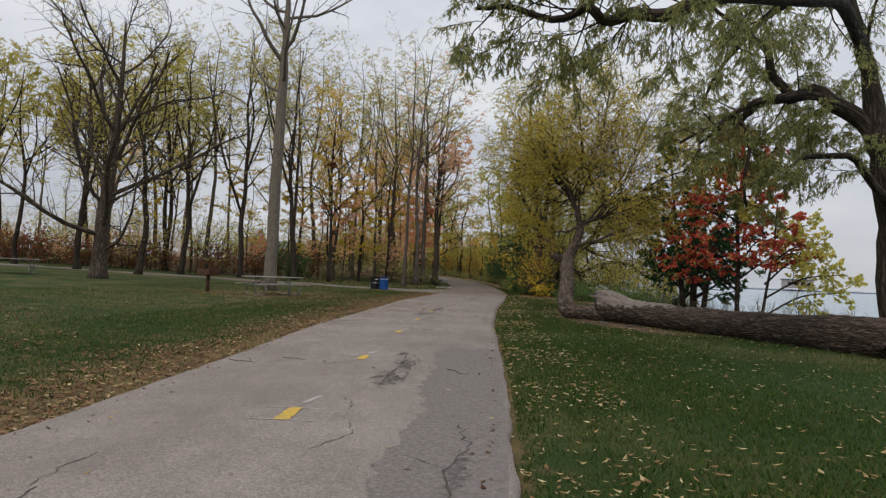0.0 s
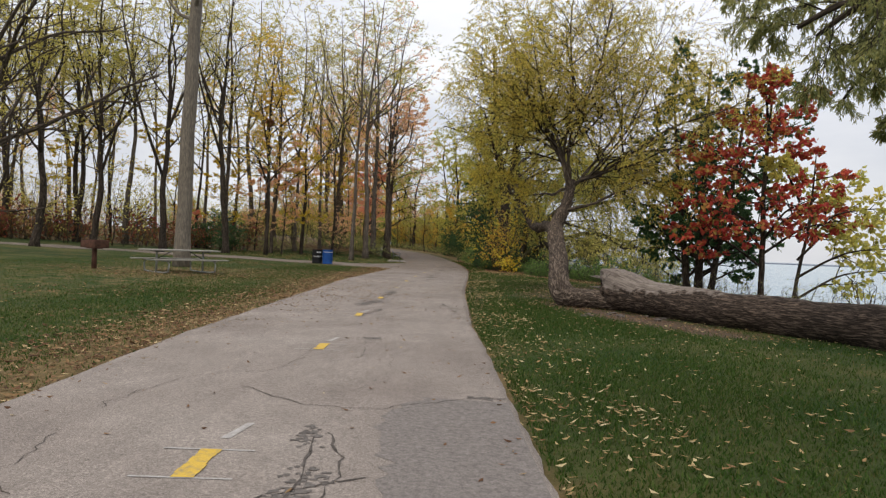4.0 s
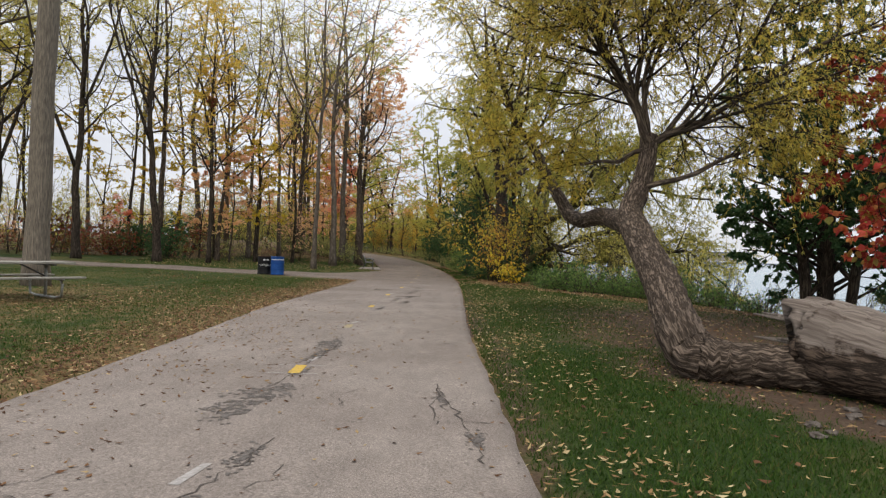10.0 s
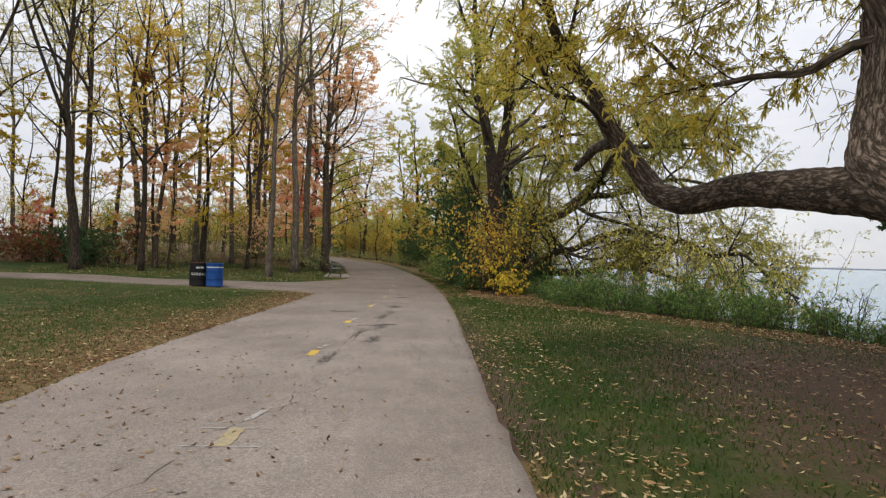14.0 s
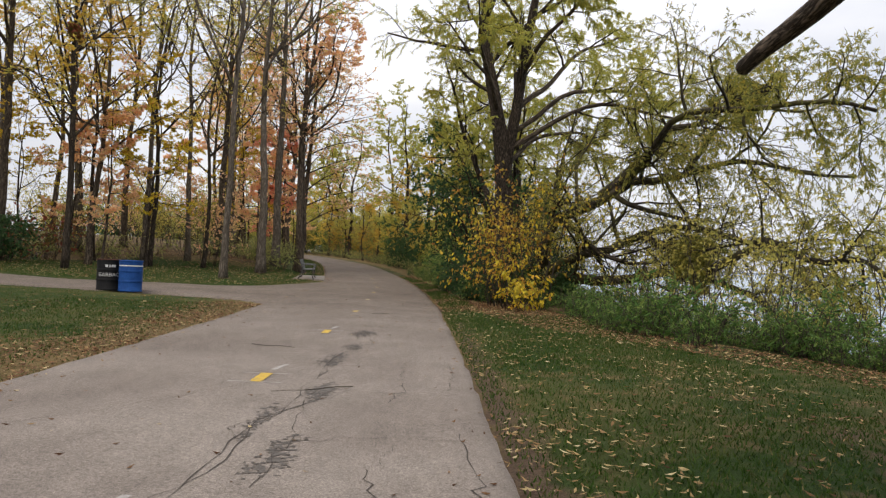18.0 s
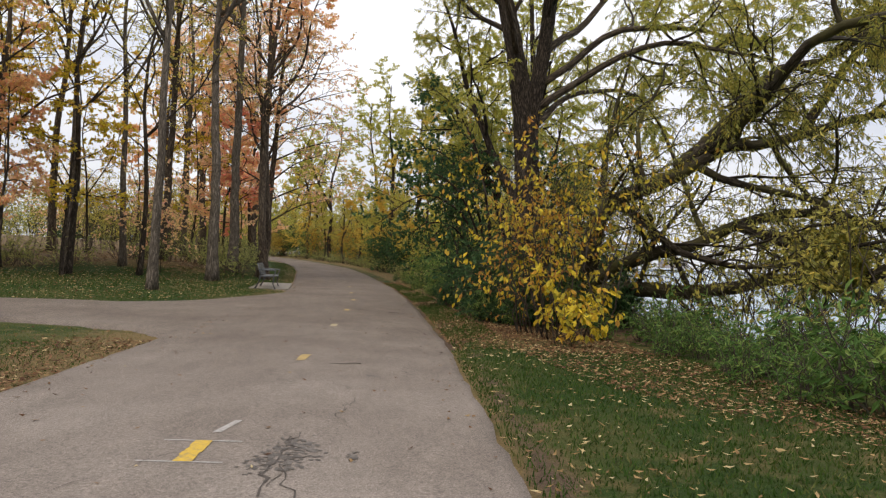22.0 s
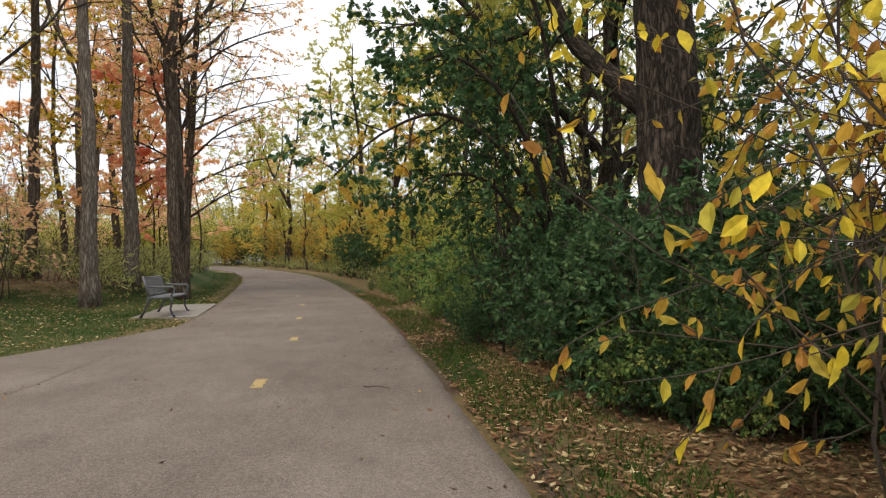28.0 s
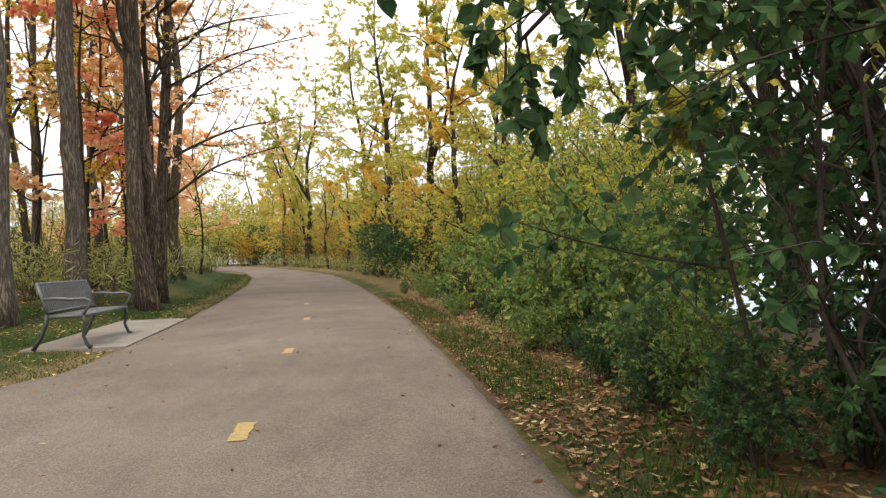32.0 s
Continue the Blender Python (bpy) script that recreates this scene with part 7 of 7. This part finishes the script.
# ---------------------------------------------------------------- grass and fallen leaves
def scatter(n, x0, x1, y0, y1, keep, rng):
    """Places of the plan in a strip beside the path; x is counted from the path's edge where it is a function."""
    y = rng.uniform(y0, y1, n)
    a = x0(y) if callable(x0) else np.full(n, x0)
    b = x1(y) if callable(x1) else np.full(n, x1)
    x = a + (b - a) * rng.uniform(0, 1, n)
    k = keep(x, y)
    return x[k], y[k]


def surface(x, y):
    return soil(x, y) * U


def clumps(x, y, scale, seed):
    return 0.5 + 0.25 * np.sin(x * scale + seed + 1.7 * np.sin(y * scale * 0.7)) + 0.25 * np.sin(y * scale * 1.3 - seed + 1.3 * np.sin(x * scale * 0.9))


gr = np.random.default_rng(21)


def blades(x, y, height, name, label, mat=None):
    n = len(x)
    z = surface(x, y)
    a = gr.uniform(0, 2 * np.pi, n)
    h = height * gr.uniform(0.5, 1.3, n)
    w = gr.uniform(0.003, 0.006, n) * (1 + height * 8)
    lean = gr.normal(0, 0.45, (n, 2)) * h[:, None]
    p = np.stack([x * U, y * U, z - 0.004], 1)
    s = np.stack([np.cos(a) * w, np.sin(a) * w, np.zeros(n)], 1)
    t = p + np.column_stack([lean, h])
    b = Build()
    b.add(np.stack([p - s, p + s, t], 1).reshape(-1, 3), np.arange(3 * n).reshape(-1, 3))
    tagged(part(name, b, mat or GRASS, smooth=False), label, "grass", kind="stuff")


not_path = lambda x, y: ~on_path(x, y)
soft_r = lambda x, y: (gr.uniform(0, 1, len(x)) < np.clip(1.25 - 1.25 * np.exp(-(((x - 6.0) / 2.3) ** 2 + ((y - 25.0) / 5.2) ** 2)), 0.06, 1)) & (gr.uniform(0, 1, len(x)) < (0.35 + clumps(x, y, 1.1, 2)) * (1.05 - trodden(x, y))) & not_path(x, y)
x1, y1 = scatter(140000, lambda y: right_edge(y) + 0.03, lambda y: right_edge(y) + 3.2, 1.5, 40, soft_r, gr)
x2, y2 = scatter(70000, lambda y: right_edge(y) + 3.2, lambda y: np.minimum(right_edge(y) + 7.5, shore_at(y) - 0.3), 3, 34, soft_r, gr)
blades(np.r_[x1, x2], np.r_[y1, y2], 0.045, "lawn_by_the_lake", "short green mown grass between path and lake")
x1, y1 = scatter(70000, lambda y: right_edge(y) + 0.05, lambda y: right_edge(y) + 2.4, 2.5, 22, soft_r, gr)
x2, y2 = scatter(26000, lambda y: left_edge(y) - 3.2, lambda y: left_edge(y) - 0.5, 4, 22, not_path, gr)
x3, y3 = scatter(46000, lambda y: left_edge(y) - 12, lambda y: left_edge(y) - 0.3, 8, 41.5, lambda x, y: not_path(x, y) & (y < near_side(np.minimum(x, -1.7))) & (gr.uniform(0, 1, len(x)) < 0.15 + 0.9 * clumps(x, y, 0.7, 9)), gr)
x4, y4 = scatter(6000, lambda y: right_edge(y) + 0.1, lambda y: right_edge(y) + 3.0, 26, 43, lambda x, y: gr.uniform(0, 1, len(x)) < 0.2 + 0.8 * clumps(x, y, 0.9, 11), gr)
blades(np.r_[x3, x4], np.r_[y3, y4], 0.038, "yellowing_grass", "yellowing autumn grass among the green lawn", GRASS_DRY)
blades(np.r_[x1, x2], np.r_[y1, y2], 0.03, "fine_lawn_grass", "fine dense grass filling the mown lawn")
x1, y1 = scatter(80000, lambda y: left_edge(y) - 4.0, lambda y: left_edge(y) - 0.03, 3, 39.5, lambda x, y: not_path(x, y) & (gr.uniform(0, 1, len(x)) < 0.25 + np.clip(left_edge(y) - x, 0, 1.2) / 1.2) & (y < near_side(np.minimum(x, -1.7))), gr)
x2, y2 = scatter(45000, lambda y: left_edge(y) - 11, lambda y: left_edge(y) - 4.0, 6, 41.5, lambda x, y: not_path(x, y) & (y < near_side(np.minimum(x, -1.7))), gr)
blades(np.r_[x1, x2], np.r_[y1, y2], 0.042, "park_lawn", "short mown park grass beside the path")
x1, y1 = scatter(70000, -15.0, lambda y: left_edge(y) - 0.1, 44.8, 60, lambda x, y: not_path(x, y) & (y < 53.5 + 0.9 * np.clip(x + 14, 0, 7)) & ((x < -4.0 - 0.11 * (y - 54)) | (y < 53.8) | (y > 58.2)), gr)
x2, y2 = scatter(14000, lambda y: left_edge(y) - 1.5, lambda y: left_edge(y) - 0.05, 57.9, 84, not_path, gr)
blades(np.r_[x1, x2], np.r_[y1, y2], 0.05, "bench_lawn", "short grass round the bench")
x1, y1 = scatter(38000, lambda y: right_edge(y) + 0.1, lambda y: right_edge(y) + 1.0 - 0.02 * (y - 40), 40, 62, lambda x, y: not_path(x, y) & (gr.uniform(0, 1, len(x)) < 0.8 * clumps(x, y, 1.6, 4)), gr)
blades(x1, y1, 0.07, "verge_grass", "rough grass along the verge")


def litter_on(x, y, z, size, name, label, mat=None, wide=0.42):
    """Curled fallen leaves lying about."""
    n = len(x)
    a = gr.uniform(0, 2 * np.pi, n)
    s = size * gr.uniform(0.6, 1.4, n)
    along = np.stack([np.cos(a), np.sin(a), gr.normal(0, 0.18, n)], 1)
    side = np.stack([-np.sin(a), np.cos(a), gr.normal(0, 0.25, n)], 1)
    p = np.stack([x * U, y * U, z], 1)
    w = (wide * gr.uniform(0.6, 1.3, n) * s / 2)[:, None]
    s = s[:, None]
    curl = np.array([0, 0, 1]) * s * gr.uniform(0.02, 0.16, (n, 1))
    v = np.stack([p - along * s / 2 + curl, p - along * s * 0.1 + side * w, p + along * s / 2 + curl, p - along * s * 0.1 - side * w], 1)
    b = Build()
    b.add(v.reshape(-1, 3), np.arange(4 * n).reshape(-1, 4))
    tagged(part(name, b, mat or LEAF_FALLEN, smooth=False), label, "leaves", kind="stuff")


x1, y1 = scatter(30000, lambda y: left_edge(y) - 1.9, lambda y: left_edge(y) + 0.06, 2.5, 40, lambda x, y: gr.uniform(0, 1, len(x)) < np.exp(-((left_edge(y) - x - 0.25) / 0.8) ** 2) * (0.35 + clumps(x, y, 1.4, 1)), gr)
x2, y2 = scatter(17000, lambda y: left_edge(y) - 9, lambda y: left_edge(y) - 0.5, 4, 41, lambda x, y: not_path(x, y) & (gr.uniform(0, 1, len(x)) < clumps(x, y, 0.8, 6) ** 2), gr)
x3, y3 = scatter(5200, -8.5, -3.0, 22.5, 32, lambda x, y: gr.uniform(0, 1, len(x)) < 0.95 * np.exp(-((x + 5.3) / 1.9) ** 2 - ((y - 27.3) / 3.4) ** 2), gr)
X_, Y_ = np.r_[x1, x2, x3], np.r_[y1, y2, y3]
litter_on(X_, Y_, surface(X_, Y_) + 0.022, 0.065, "leaf_litter_on_lawn", "dry brown leaves lying on the lawn and path edge")
x1, y1 = scatter(7500, lambda y: right_edge(y) + 0.02, lambda y: np.minimum(right_edge(y) + 6.5, shore_at(y) - 0.4), 2, 40, lambda x, y: gr.uniform(0, 1, len(x)) < 0.25 + 0.75 * clumps(x, y, 0.9, 3), gr)
x2, y2 = scatter(6500, lambda y: right_edge(y) - 0.02, lambda y: right_edge(y) + 1.0 + 2.0 * (y > 30), 2, 46, lambda x, y: gr.uniform(0, 1, len(x)) < clumps(x, y, 1.5, 5), gr)
X_, Y_ = np.r_[x1, x2], np.r_[y1, y2]
litter_on(X_, Y_, surface(X_, Y_) + 0.03, 0.058, "leaf_litter_by_lake", "pale narrow willow leaves scattered on the grass", LEAF_PALE, wide=0.32)
x1, y1 = scatter(62000, lambda y: right_edge(y) + 0.06, lambda y: right_edge(y) + 2.8, 40, 62, lambda x, y: gr.uniform(0, 1, len(x)) < 0.40 + 0.9 * clumps(x, y, 1.2, 7) ** 1.6 - 0.25 * (x < right_edge(y) + 0.5), gr)
x2, y2 = scatter(7500, lambda y: np.interp(y, [28, 32.7, 35.7, 37, 40.7], [8.5, 6.0, 4.5, 3.6, 2.8]), lambda y: np.interp(y, [28, 32.7, 35.7, 37, 40.7], [9.5, 7.6, 6.2, 5.6, 5.0]), 28, 40.5, not_path, gr)
X_, Y_ = np.r_[x1, x2], np.r_[y1, y2]
litter_on(X_, Y_, surface(X_, Y_) + 0.02, 0.058, "leaf_litter_on_bank", "deep brown and tan leaf litter under the shrubs")
x1, y1 = scatter(13000, -16.0, -4.4, 46, 64, lambda x, y: (x < left_edge(y) - 2.0) & not_path(x, y) & (gr.uniform(0, 1, len(x)) < np.clip((y - 55) / 4, 0.10, 1)), gr)
x2, y2 = scatter(5200, -15.0, lambda y: left_edge(y) - 0.05, 45.5, 62, lambda x, y: not_path(x, y) & ((x < -4.2) | (y < 53.8) | (y > 58.2)), gr)
litter_on(x2, y2, surface(x2, y2) + 0.035, 0.065, "leaves_round_the_bench", "tan and yellow leaves scattered on the grass round the bench", LEAF_PALE)
litter_on(x1, y1, surface(x1, y1) + 0.03, 0.09, "leaf_litter_in_wood", "brown leaf litter at the wood's edge")
x1, y1 = scatter(9000, 3.2, 9.0, 15.5, 32, lambda x, y: (x < shore_at(y) - 0.6) & (gr.uniform(0, 1, len(x)) < np.exp(-(((x - 6.0) / 2.6) ** 2 + ((y - 25.0) / 5.0) ** 2)) * (0.3 + clumps(x, y, 1.3, 12)) + 0.8 * trodden(x, y)), gr)
litter_on(x1, y1, surface(x1, y1) + 0.02, 0.06, "leaf_litter_under_willow", "dry brown leaves on the bare earth under the leaning willow")
x1, y1 = scatter(19000, lambda y: left_edge(y) + 0.05, lambda y: right_edge(y) - 0.05, 3, 58, lambda x, y: gr.uniform(0, 1, len(x)) < 0.025 + 0.95 * np.exp(-((y - 21.5) / 4.6) ** 2) * np.clip(1.25 - (x - left_edge(y)) / 2.6, 0, 1) * (0.25 + clumps(x, y, 2.1, 8)) + 0.35 * np.exp(-((x - left_edge(y)) / 0.3) ** 2) + 0.25 * np.exp(-((right_edge(y) - x) / 0.25) ** 2), gr)
z1 = np.array([on_top(a, b) for a, b in zip(x1, y1)])
litter_on(x1, y1, z1 + 0.006, 0.046, "leaves_on_path", "a few dry leaves lying on the asphalt")
